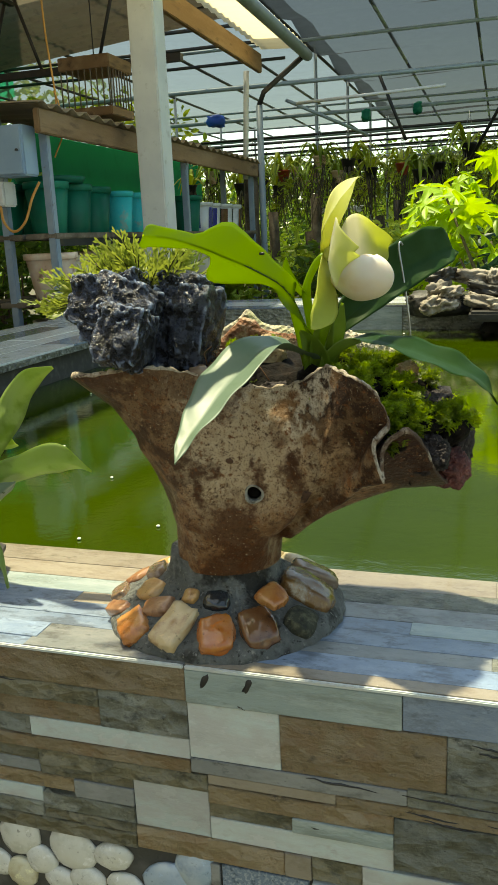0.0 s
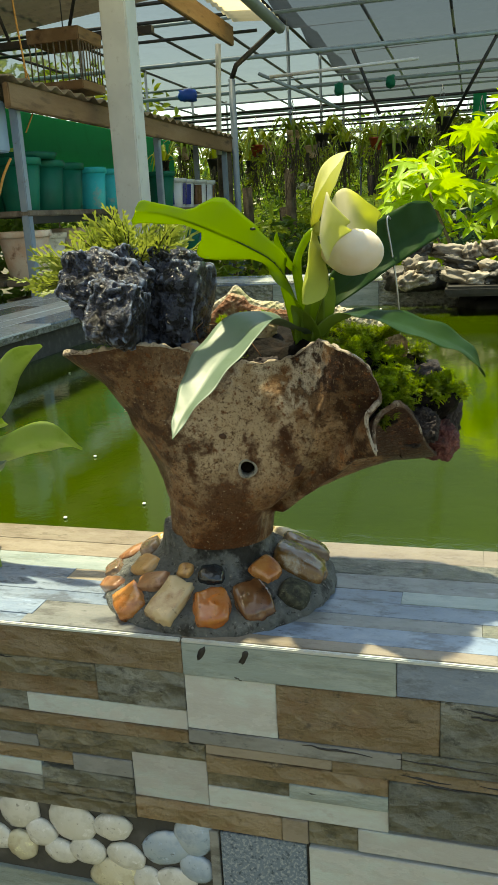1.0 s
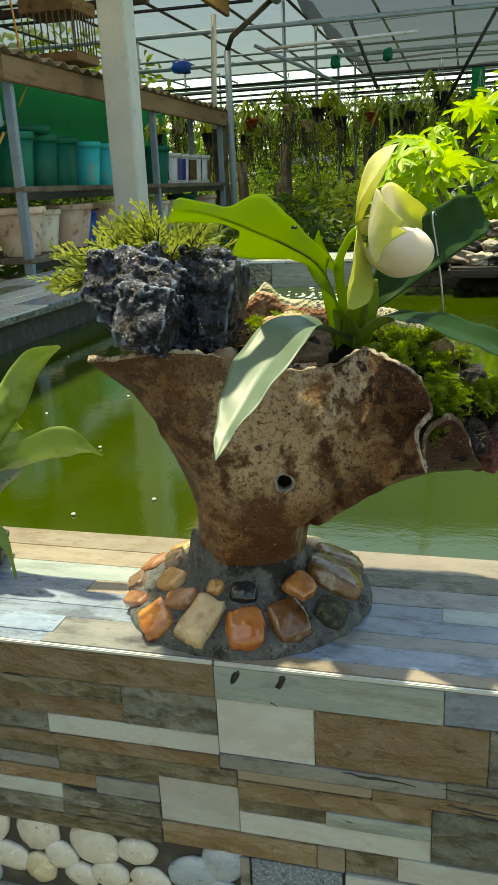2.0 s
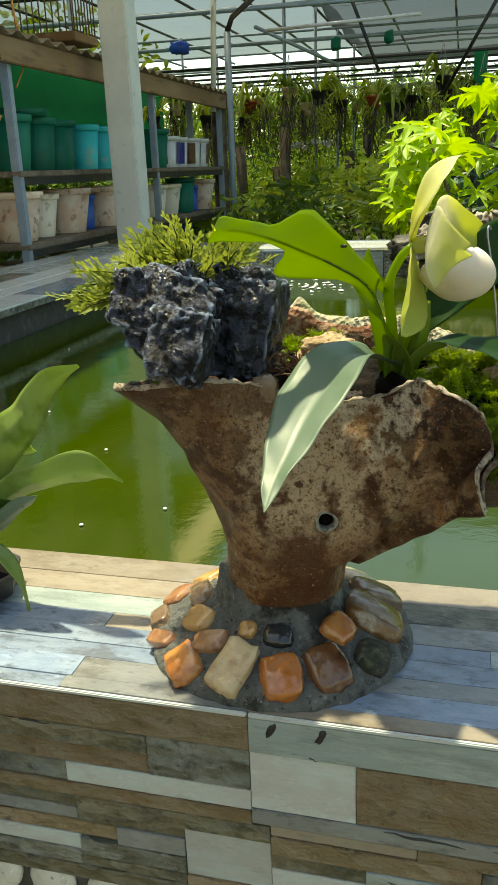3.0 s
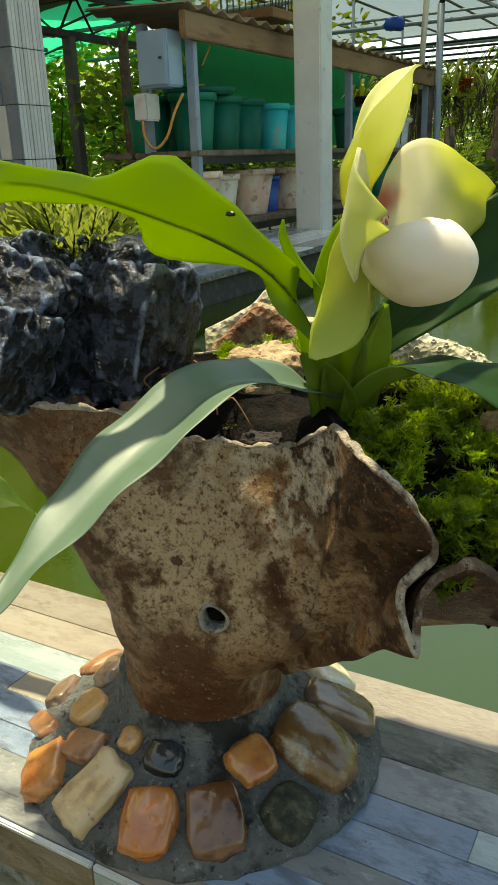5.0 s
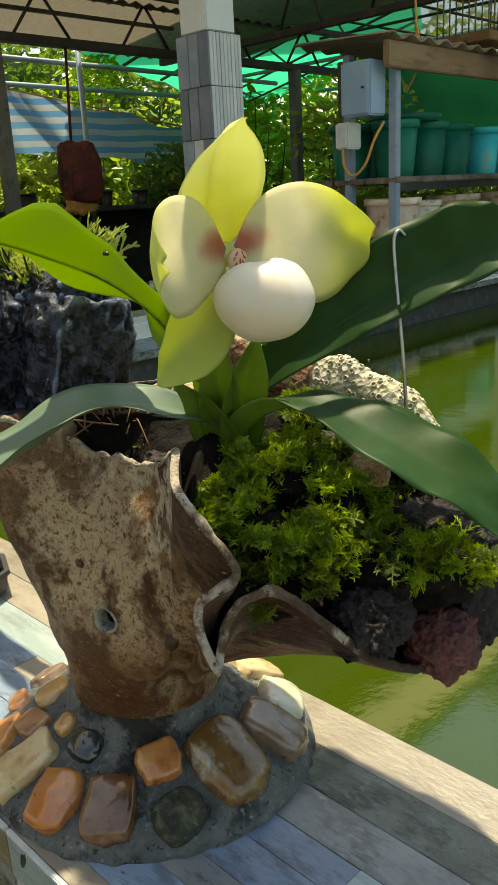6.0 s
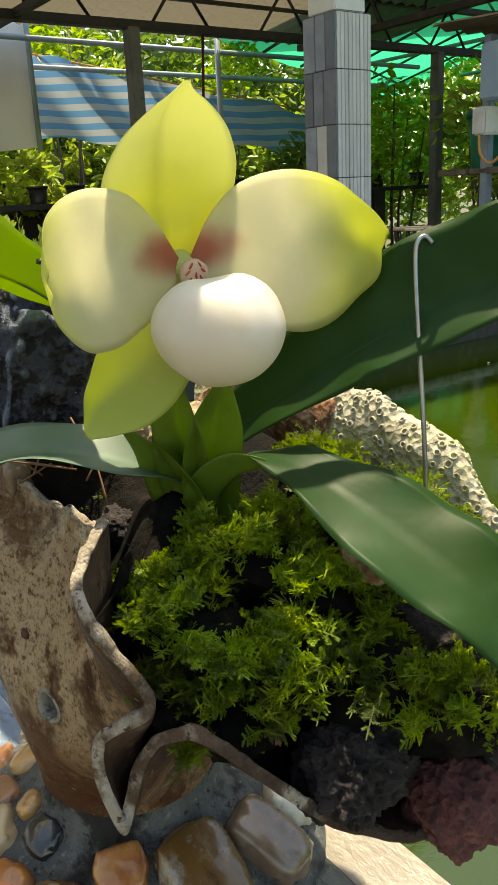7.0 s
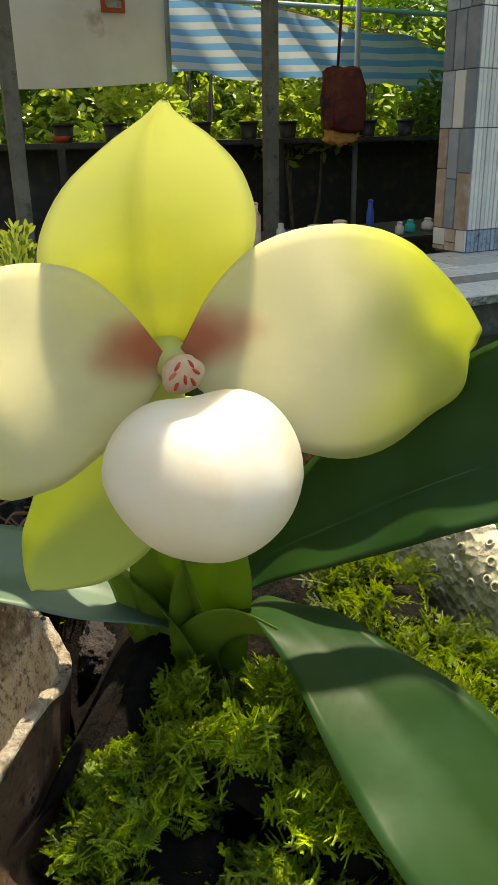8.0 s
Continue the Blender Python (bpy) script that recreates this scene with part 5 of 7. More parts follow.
for i, (x, y, a) in enumerate([(-0.0006, -0.0024, 1.1), (0.0026, -0.0022, 2.0), (-0.0012, -0.0004, 0.7), (0.0032, -0.0002, 2.4), (0.0010, -0.0014, 1.57), (-0.0002, 0.0012, 1.0), (0.0024, 0.0013, 2.1)]):
    z = 0.0038 + 0.0018 * math.sqrt(max(0.05, 1 - ((x - 0.001) / 0.0040) ** 2 - ((y + 0.001) / 0.0038) ** 2))
    ob = part("red_mark", lump((x, y, z), (0.0010, 0.00035, 0.0003), i, 0.3, 1.5, 2, turn=Matrix.Rotation(a, 3, "Z")), SPOT, None)
    ob.parent = bloom

# wire stake that holds the dark leaf
line = spline([(-0.0095, 0.530, 0.150), (-0.0095, 0.530, 0.180), (-0.0110, 0.530, 0.205), (-0.0150, 0.5315, 0.232), (-0.0180, 0.5335, 0.248), (-0.0182, 0.5345, 0.2530), (-0.0175, 0.5365, 0.2545), (-0.0165, 0.5385, 0.2525)], 40)
tagged(part("wire_stake", tube(line, 0.0007, 8), WIRE), "thin bent galvanised wire propping a leaf", "wire")


# ---- moss, fern, roots ----
def sprig_mesh(spots, rng, length):
    """Branching moss sprigs: a curved stem with side shoots, each shoot fringed with tiny leaves."""
    verts, faces = [], []

    def ribbon(p, q, s, w):
        k = len(verts)
        verts.extend((p - s * w, p + s * w, q + s * w * 0.4, q - s * w * 0.4))
        faces.append((k, k + 1, k + 2, k + 3))

    for base, lean in spots:
        d = Vector(lean).normalized()
        side = d.orthogonal().normalized()
        side.rotate(Matrix.Rotation(rng.uniform(0, 6.3), 3, d))
        ln = length * rng.uniform(0.5, 1.35)
        bend = Vector((rng.uniform(-1, 1), rng.uniform(-1, 1), rng.uniform(-1.0, 0.2))) * 0.6
        at = [Vector(base) + d * ln * q + bend * ln * q * q for q in (0, 0.2, 0.4, 0.6, 0.8, 1.0)]
        for p, q in zip(at, at[1:]):
            ribbon(p, q, side, 0.00030)
        for i in range(9):
            f = 0.15 + 0.8 * i / 9
            p = Vector(base) + d * ln * f + bend * ln * f * f
            grow = (d + bend * f * 1.5).normalized()
            s = (side * (1 if i % 2 else -1) + grow * 0.75 + Vector((rng.gauss(0, 0.25), rng.gauss(0, 0.25), rng.gauss(0, 0.25)))).normalized()
            reach = ln * 0.50 * (1.15 - 0.8 * f)
            tip = p + s * reach
            across = s.cross(grow + side * 0.3).normalized()
            ribbon(p, tip, across, 0.00026)
            flat = across.cross(s).normalized()
            for q in (0.15, 0.3, 0.45, 0.6, 0.75, 0.9, 1.0):
                c = p.lerp(tip, q)
                k = len(verts)
                o = flat * 0.00062 * (1.2 - 0.6 * q)
                verts.extend((c - o + s * 0.0004, c - s * 0.0001, c + o + s * 0.0004, c + s * 0.0002))
                faces.append((k, k + 1, k + 2, k + 3))
    return verts, faces


rng = random.Random(11)
# moss cushions: centre, radii, tufts
CUSHIONS = [((-0.046, 0.478, 0.166), (0.016, 0.016, 0.012), 22), ((-0.028, 0.466, 0.156), (0.014, 0.014, 0.012), 20), ((-0.014, 0.482, 0.147), (0.017, 0.017, 0.014), 25), ((0.000, 0.500, 0.144), (0.017, 0.020, 0.013), 24),
            ((-0.012, 0.462, 0.139), (0.012, 0.012, 0.009), 15), ((0.012, 0.516, 0.132), (0.014, 0.018, 0.013), 18), ((-0.030, 0.535, 0.169), (0.022, 0.016, 0.010), 24), ((-0.060, 0.538, 0.177), (0.020, 0.014, 0.008), 18),
            ((-0.118, 0.528, 0.185), (0.024, 0.016, 0.006), 12), ((-0.194, 0.436, 0.180), (0.005, 0.005, 0.003), 3), ((-0.100, 0.476, 0.164), (0.012, 0.007, 0.005), 8), ((-0.012, 0.540, 0.159), (0.016, 0.012, 0.010), 16),
            ((-0.036, 0.490, 0.170), (0.014, 0.014, 0.012), 22), ((-0.018, 0.497, 0.160), (0.014, 0.013, 0.012), 20), ((0.020, 0.512, 0.138), (0.012, 0.014, 0.012), 16), ((-0.022, 0.520, 0.172), (0.014, 0.012, 0.010), 16),
            ((-0.036, 0.456, 0.156), (0.009, 0.009, 0.009), 14), ((-0.024, 0.450, 0.143), (0.007, 0.008, 0.008), 10), ((-0.052, 0.466, 0.163), (0.010, 0.008, 0.008), 12)]
for c, r, n in CUSHIONS:
    spots = []
    for _ in range(int(n * 0.72)):
        a, u = rng.uniform(0, 6.283), math.sqrt(rng.random())
        h = math.sqrt(max(0, 1 - u * u))
        hub = Vector((c[0] + r[0] * u * math.cos(a), c[1] + r[1] * u * math.sin(a), c[2] + r[2] * h - 0.004 + rng.gauss(0, 0.0016)))
        main = Vector((u * math.cos(a) + rng.gauss(0, 0.35) + 0.25, u * math.sin(a) + rng.gauss(0, 0.35) - 0.25, 0.45 + 0.4 * h + rng.gauss(0, 0.25)))
        for _ in range(rng.randint(20, 32)):
            spots.append((hub + Vector((rng.gauss(0, 1), rng.gauss(0, 1), rng.gauss(0, 0.6))) * 0.0024, main + Vector((rng.gauss(0, 0.5), rng.gauss(0, 0.5), rng.gauss(0, 0.35)))))
    v, f = sprig_mesh(spots, rng, 0.0060)
    clump = raw("moss", v, f, MOSS, None)
    tagged(clump, "cushion of bright green feathery moss in the planter", "moss", "moss cushions", "stuff")
    tagged(part("moss_bed", lump((c[0], c[1], c[2] - 0.005), (r[0] * 0.9, r[1] * 0.9, r[2] * 0.75), n, 0.3, 2, 3), SOIL, clump), kind="stuff")

fern = thing("fern", "bushy yellow green clump of thread-leaved fern behind the lava rock", "fern", (-0.185, 0.484, 0.205))
rng = random.Random(21)
sv, sf, fv, ff = [], [], [], []


def strip(verts, faces, pts, s, widths):
    k = len(verts)
    for p, w in zip(pts, widths):
        verts.extend((p - s * w, p + s * w))
    faces.extend((k + 2 * q, k + 2 * q + 1, k + 2 * q + 3, k + 2 * q + 2) for q in range(len(pts) - 1))


for i in range(104):
    a = rng.uniform(0, 6.283)
    west = i % 2
    root = Vector((-0.180, 0.480, 0.220)) if not west else Vector((-0.204, 0.488, 0.220))
    d = Vector((math.cos(a) * 0.8, math.sin(a) * 0.7, rng.uniform(0.5, 1.5))) if not west else Vector((math.cos(a) * 0.8 - 0.75, math.sin(a) * 0.8, rng.uniform(0.10, 0.85)))
    d.normalize()
    ln = rng.uniform(0.036, 0.056) if not west else rng.uniform(0.030, 0.060)
    root = root + Vector((rng.gauss(0, 0.004), rng.gauss(0, 0.005), rng.gauss(0, 0.003)))
    sag = Vector((0, 0, -1)) * ln * (0.10 if not west else 0.22)
    s = d.cross(Vector((rng.gauss(0, 1), rng.gauss(0, 1), rng.gauss(0, 1)))).normalized()
    nrm = d.cross(s)
    at = lambda q: root + d * ln * q + sag * q * q
    strip(sv, sf, [at(q) for q in (0, 0.25, 0.5, 0.75, 1)], s, (0.0007, 0.00065, 0.0006, 0.0005, 0.0003))
    strip(sv, sf, [at(q) for q in (0, 0.25, 0.5, 0.75, 1)], nrm, (0.0006, 0.00055, 0.0005, 0.0004, 0.0003))
    for q in range(7):
        f = 0.44 + 0.54 * q / 6
        p = at(f)
        for turn in (-1, 1):
            out = (d * 1.0 + s * turn * 0.42 + nrm * rng.gauss(0, 0.18) + Vector((0, 0, -0.10 * f))).normalized()
            reach = rng.uniform(0.0060, 0.0110) * (1.2 - 0.5 * f)
            flat = out.cross(nrm).normalized()
            mid = p + out * reach
            strip(fv, ff, [p, p.lerp(mid, 0.5), mid], flat, (0.0003, 0.0006, 0.0007))
            for fork in (-0.40, 0.35):
                dd = (out + flat * fork + nrm * rng.gauss(0, 0.2)).normalized()
                e = rng.uniform(0.0025, 0.0045)
                strip(fv, ff, [mid, mid + dd * e * 0.6, mid + dd * e], dd.cross(nrm).normalized(), (0.0005, 0.0008, 0.0002))
raw("stem_clump", sv, sf, FERN_STEM, fern, "thin dark stems", "stuff")
raw("frond_clump", fv, ff, FERN, fern, "narrow forked yellow green fronds", "stuff")

rng = random.Random(8)
bm = bmesh.new()
for i in range(46):
    p = Vector((-0.122 + rng.gauss(0, 0.006), 0.478 + rng.gauss(0, 0.008), 0.180))
    q = p + Vector((rng.gauss(0, 0.008), rng.gauss(0, 0.007) - 0.004, rng.uniform(0.0, 0.014)))
    r = q + Vector((rng.gauss(0, 0.008), rng.gauss(0, 0.007), rng.uniform(-0.012, 0.004)))
    tube(spline([p, p.lerp(q, 0.6), q, r], 10), 0.00035, 5, bm)
tagged(part("dry_roots", bm, ROOT), "tangle of thin reddish dry roots beside the rock", "roots", kind="stuff")
bm = bmesh.new()
for i in range(14):
    p = Vector((-0.022 + rng.gauss(0, 0.006), 0.466 + rng.gauss(0, 0.005), 0.136))
    q = p + Vector((rng.gauss(0, 0.004), rng.gauss(0, 0.004), rng.uniform(0.001, 0.004)))
    tube(spline([p, q, q + Vector((rng.gauss(0, 0.004), rng.gauss(0, 0.004), rng.uniform(-0.006, 0.0)))], 8), 0.0003, 5, bm)
tagged(part("dry_roots", bm, ROOT), "few dry brown roots hanging over the lip", "roots", kind="stuff")

# ---- second potted plant on the wall ----
TRAY = Vector((-0.375, 0.495, 0))
second = thing("potted_orchid", "strap-leaved orchid without flowers in a small black pot", "orchid", TRAY)
part("pot", lathe([(0.032, 0), (0.036, 0.003), (0.038, 0.015), (0.0400, 0.0155), (0.0400, 0.019), (0.036, 0.019), (0.034, 0.014), (0.0, 0.013)], TRAY, 8), P_BLACK, second, "shallow eight-sided black plastic pot", smooth=False)
part("soil", lump(TRAY + Vector((0, 0, 0.013)), (0.033, 0.033, 0.009), 3, 0.25, 2.5, 4), SOIL, second)
for path, widths, across, material in (
        ([(-0.375, 0.492, 0.025), (-0.350, 0.493, 0.062), (-0.325, 0.495, 0.086), (-0.300, 0.496, 0.096), (-0.276, 0.498, 0.103), (-0.260, 0.500, 0.100), (-0.247, 0.502, 0.094)], [0.012, 0.019, 0.024, 0.025, 0.027, 0.018, 0.004], [(0.1, -0.5, 0.85)] * 3 + [(0.1, -0.4, 0.9), (0.1, -0.3, 0.95), (0.2, -0.5, 0.85), (0.3, -0.6, 0.7)], LEAF_YOUNG),
        ([(-0.375, 0.492, 0.025), (-0.353, 0.492, 0.082), (-0.330, 0.494, 0.120), (-0.312, 0.495, 0.138), (-0.298, 0.496, 0.156), (-0.284, 0.496, 0.168), (-0.268, 0.497, 0.175)], [0.012, 0.024, 0.031, 0.027, 0.019, 0.016, 0.003], [(-0.6, -0.6, 0.6), (-0.7, -0.4, 0.6), (-0.75, -0.1, 0.65), (-0.75, 0.2, 0.6), (-0.7, -0.3, 0.6), (-0.5, -0.6, 0.7), (-0.4, -0.6, 0.8)], LEAF_YOUNG),
        ([(-0.375, 0.490, 0.025), (-0.352, 0.484, 0.065), (-0.330, 0.480, 0.078), (-0.310, 0.478, 0.082)], [0.012, 0.023, 0.021, 0.003], [(0, -0.6, 0.8)] * 4, LEAF_DARK),
        ([(-0.374, 0.489, 0.025), (-0.352, 0.481, 0.050), (-0.332, 0.478, 0.066), (-0.312, 0.477, 0.082), (-0.298, 0.477, 0.091)], [0.012, 0.019, 0.019, 0.016, 0.003], [(0, -0.7, 0.7)] * 5, LEAF_PALE),
        ([(-0.372, 0.488, 0.025), (-0.355, 0.478, 0.050), (-0.335, 0.474, 0.049), (-0.320, 0.474, 0.030), (-0.314, 0.474, 0.004)], [0.012, 0.020, 0.021, 0.014, 0.002], [(0.1, -1, 0.2)] * 5, LEAF_YOUNG),
        ([(-0.375, 0.496, 0.025), (-0.352, 0.500, 0.085), (-0.335, 0.502, 0.108), (-0.312, 0.503, 0.114)], [0.012, 0.020, 0.018, 0.010], [(0, -0.6, 0.8)] * 4, LEAF_YOUNG),
        ([(-0.378, 0.492, 0.025), (-0.398, 0.485, 0.090), (-0.430, 0.480, 0.130), (-0.468, 0.475, 0.140)], [0.012, 0.022, 0.024, 0.002], [(0, -1, 0.3)] * 4, LEAF),
        ([(-0.378, 0.498, 0.025), (-0.400, 0.505, 0.070), (-0.430, 0.512, 0.080), (-0.465, 0.520, 0.060)], [0.012, 0.020, 0.020, 0.002], [(0, -1, 0.3)] * 4, LEAF_PALE)):
    part("leaf", blade(path, widths, across, 0.25, 30, 8, 0.0011, 0.0008, len(path)), material, second)

# ---- posts round the pond ----
def bar(name, label, category, a, b, r, material, sides=10, group="", kind=""):
    return tagged(part(name, tube([a, b], r, sides), material), label, category, group, kind)


def square_post(name, label, x, y, half, z0, z1, material):
    return tagged(part(name, box((x - half, y - half, z0), (x + half, y + half, z1), 0.006), material, smooth=False), label, "post")


square_post("post", "grey painted square post at the pond's corner", -1.40, 3.37, 0.058, -0.006, 1.9, GREY_PAINT)

column = thing("tiled_column", "square column clad in grey strip tiles, bare concrete above", "column", (-1.575, 1.90, 0))
CX0, CX1, CY0, CY1 = -1.638, -1.513, 1.840, 1.965
part("core", box((CX0 + 0.006, CY0 + 0.006, -0.006), (CX1 - 0.006, CY1 - 0.006, 0.69)), CORE, column, smooth=False)
part("shaft", box((CX0 + 0.010, CY0 + 0.010, 0.69), (CX1 - 0.010, CY1 - 0.010, 1.75), 0.004), GREY_PAINT, column, "bare grey concrete shaft", smooth=False)
rng = random.Random(4)
zs = [0.0, 0.055] + [0.295 + 0.131 * k for k in range(4)]
for j in range(5):
    z0, z1 = zs[j], zs[j + 1]
    low = j < 2
    # south face, strips of uneven width
    cuts = [CX0] + sorted(CX0 + (CX1 - CX0) * q for q in ((0.30, 0.62) if j % 2 else (0.38, 0.70))) + [CX1]
    for a, b in zip(cuts, cuts[1:]):
        parts = [(z0, z1)] if not low else [(z0, (z0 + z1) / 2 + rng.uniform(-0.03, 0.03)), None]
        if low:
            parts[1] = (parts[0][1], z1)
        for p, q in parts:
            m = rng.choice([COL_WOOD, COL_DARK, COL_LIGHT]) if low else (COL_DARK if rng.random() < 0.9 else COL_LIGHT)
            part("tile", box((a + 0.001, CY0, p + 0.001), (b - 0.001, CY0 + 0.006, q - 0.001), 0.0012), m, column, smooth=False)
    # east face, one ribbed tile a row
    bm = bmesh.new()
    n = 9
    for k in range(n):
        a, b = CY0 + 0.0066 + (CY1 - CY0 - 0.0066) * k / n, CY0 + 0.0066 + (CY1 - CY0 - 0.0066) * (k + 1) / n
        box((CX1 - 0.006, a + 0.0006, z0 + 0.001), (CX1 - 0.0006 * (k % 3), b - 0.0006, z1 - 0.001), 0.0008, bm)
    part("tile", bm, COL_LIGHT if j != 0 else T_BLUE, column, "ribbed light grey tile", smooth=False)

# ---- plant rack beside the pond ----
rack = thing("plant_rack", "long steel plant rack with board shelves and rusty sheet top", "rack", (-1.75, 4.1, FLOOR_Z))
RX0, RX1, RY0, RY1 = -2.02, -1.60, 2.80, 5.45
for x in (RX0 + 0.22, RX1):
    for y in (RY0, 4.22, RY1):
        part("leg", box((x - 0.016, y - 0.016, FLOOR_Z), (x + 0.016, y + 0.016, 0.74), 0.003), STEEL_BLUE, rack, smooth=False)
for z in (-0.17, 0.055, 0.315):
    for k in range(3):
        x = RX0 + 0.01 + k * 0.148
        part("shelf_board", box((x, RY0 - 0.02, z - 0.022), (x + 0.135, RY1 + 0.03, z), 0.004), WOOD_GREY, rack, smooth=False)
    part("shelf_rail", box((RX1 - 0.012, RY0, z - 0.05), (RX1 + 0.012, RY1, z - 0.022)), STEEL_DARK, rack, smooth=False)
bm = bmesh.new()
n = 150
rows = []
for k in range(n + 1):
    y = RY0 - 0.12 + (RY1 - RY0 + 0.2) * k / n
    rows.append([bm.verts.new((x, y, 0.765 + 0.010 * math.sin(k * 1.1) + 0.05 * (RX1 + 0.06 - x) - dz)) for x in (RX0 + 0.06, RX1 + 0.06) for dz in (0, 0.006)])
for a, b in zip(rows, rows[1:]):
    bm.faces.new((a[0], a[2], b[2], b[0]))
    bm.faces.new((a[1], b[1], b[3], a[3]))
    bm.faces.new((a[2], a[3], b[3], b[2]))
part("roof_sheet", bm, SHEET_BROWN, rack, "rusty corrugated sheet")
part("fascia", box((RX1 + 0.020, RY0 - 0.10, 0.665), (RX1 + 0.045, RY1 + 0.06, 0.750), 0.004), WOOD, rack, "weathered brown edge board", smooth=False)

meter = thing("switch_box", "light blue grey steel switch box on the rack's end", "switch box", (-1.68, 2.76, 0.52))
part("case", box((-1.750, 2.69, 0.522), (-1.625, 2.785, 0.700), 0.006), BOX_GREY, meter, smooth=False)
part("door", box((-1.745, 2.682, 0.528), (-1.630, 2.690, 0.694), 0.003), BOX_GREY, meter, smooth=False)
part("lock", lathe([(0.006, 0), (0.006, 0.006), (0.003, 0.008)], (-1.645, 2.674, 0.607), 12), STEEL_DARK, meter)
small = thing("junction_box", "small white junction box below the switch box", "junction box", (-1.755, 2.76, 0.42))
part("case", box((-1.785, 2.70, 0.418), (-1.733, 2.785, 0.508), 0.006), GLAZE_WHITE, small, smooth=False)
part("lid", box((-1.782, 2.694, 0.422), (-1.736, 2.700, 0.504), 0.002), GLAZE_WHITE, small, smooth=False)
line = spline([(-1.755, 2.70, 0.42), (-1.74, 2.69, 0.36), (-1.70, 2.69, 0.325), (-1.655, 2.70, 0.36), (-1.63, 2.72, 0.44), (-1.61, 2.75, 0.5)], 30)
tagged(part("cable", tube(line, 0.005, 8), ROPE), "yellow cable looping below the boxes", "cable")
cord = spline([(-1.70, 3.05, 1.45), (-1.69, 3.04, 1.1), (-1.66, 3.02, 0.86), (-1.655, 3.01, 0.77)], 20)
tagged(part("cord", tube(cord, 0.004, 6), ROPE), "orange cord hanging from the roof", "cord")
cord = spline([(-1.665, 3.02, 0.86), (-1.63, 2.99, 0.80), (-1.60, 2.95, 0.70), (-1.62, 2.90, 0.60)], 20)
tagged(part("cord", tube(cord, 0.003, 6), ROPE), "loose orange cord end over the rack's edge", "cord")


def pot(label, material, r0, r1, h, band=None, plant=None):
    """A plant pot built round the origin: body, rim, soil, and some leaves where it is planted."""
    t = thing("plant_pot", label, "plant pot")
    part("body", lathe([(r0, 0), (r0 * 1.02, 0.004), (r1 * 0.97, h * 0.9), (r1 * 0.97, h * 0.9), (r1 * 0.9, h * 0.9), (r0 * 0.8, h * 0.5), (0.001, h * 0.5)], (0, 0, 0), 28), material, t)
    part("rim", lathe([(r1 * 0.96, h * 0.86), (r1 * 1.04, h * 0.87), (r1 * 1.05, h * 0.985), (r1 * 1.02, h), (r1 * 0.92, h), (r1 * 0.90, h * 0.88)], (0, 0, 0), 28), material, t)
    if band:
        for k in range(4):
            a = k * math.pi / 2 + 0.4
            bm = bmesh.new()
            vs = []
            for s in range(7):
                b = a + (s - 3) * 0.13
                vs.append([bm.verts.new((q * math.cos(b), q * math.sin(b), z)) for q, z in ((r0 * 1.06 + 0.002, h * 0.12), (r1 * 1.0 + 0.002, h * 0.82))])
            for p, q in zip(vs, vs[1:]):
                bm.faces.new((p[0], q[0], q[1], p[1]))
            part("panel", bm, band, t, "painted panel")
    if plant:
        leaf_cloud("foliage", cloud((0, 0, h + 0.05), (r1 * 0.9, r1 * 0.9, 0.06), 90, int(r0 * 9999)), 0.05, plant, t)
    return t


PROTO = {"green": pot("dark green plastic bucket pot on the rack", P_GREEN, 0.066, 0.088, 0.20), "teal": pot("teal plastic bucket pot with dried mud on the rack", P_TEAL, 0.060, 0.078, 0.19),
         "terra": pot("pale stained terracotta pot on the rack", TERRA, 0.070, 0.105, 0.185), "cream": pot("cream clay pot on the rack", CREAM_POT, 0.062, 0.090, 0.17),
         "blue": pot("blue and white glazed pot on the rack", GLAZE_WHITE, 0.066, 0.080, 0.17, GLAZE_BLUE), "brown": pot("white and brown glazed pot on the rack", GLAZE_WHITE, 0.062, 0.075, 0.17, GLAZE_BROWN),
         "azure": pot("small blue plastic pot on the rack", P_BLUE, 0.050, 0.062, 0.15), "tub": pot("wide tan clay tub on the rack", CREAM_POT, 0.105, 0.150, 0.13), "black": pot("black plastic pot with a leafy seedling", P_BLACK, 0.045, 0.060, 0.10, None, GREENS[0])}
SHELF_A = [("green", 2.96), ("green", 3.18), ("green", 3.40), ("teal", 3.62), ("teal", 3.82), ("green", 4.02), ("green", 4.50), ("blue", 4.74), ("blue", 4.93), ("brown", 5.12), ("brown", 5.30)]
SHELF_B = [("terra", 2.94), ("cream", 3.16), ("terra", 3.38), ("azure", 3.58), ("terra", 3.78), ("cream", 4.00), ("cream", 4.48), ("cream", 4.70), ("green", 4.90), ("azure", 5.08), ("terra", 5.28)]
SHELF_C = [("tub", 3.10), ("tub", 3.48), ("cream", 4.00), ("cream", 4.60), ("azure", 5.0)]
first = {}
rng = random.Random(6)
for row, z in ((SHELF_A, 0.315), (SHELF_B, 0.055), (SHELF_C, -0.17)):
    for kind, y in row:
        m = pose(-1.72 + rng.uniform(-0.02, 0.02), y, z + 0.0005, 0, 0, rng.uniform(0, 360))
        if kind in first:
            tagged(copy_thing(PROTO[kind], m), group="pots on the rack")
        else:
            first[kind] = True
            PROTO[kind].matrix_basis = m
            tagged(PROTO[kind], group="pots on the rack")
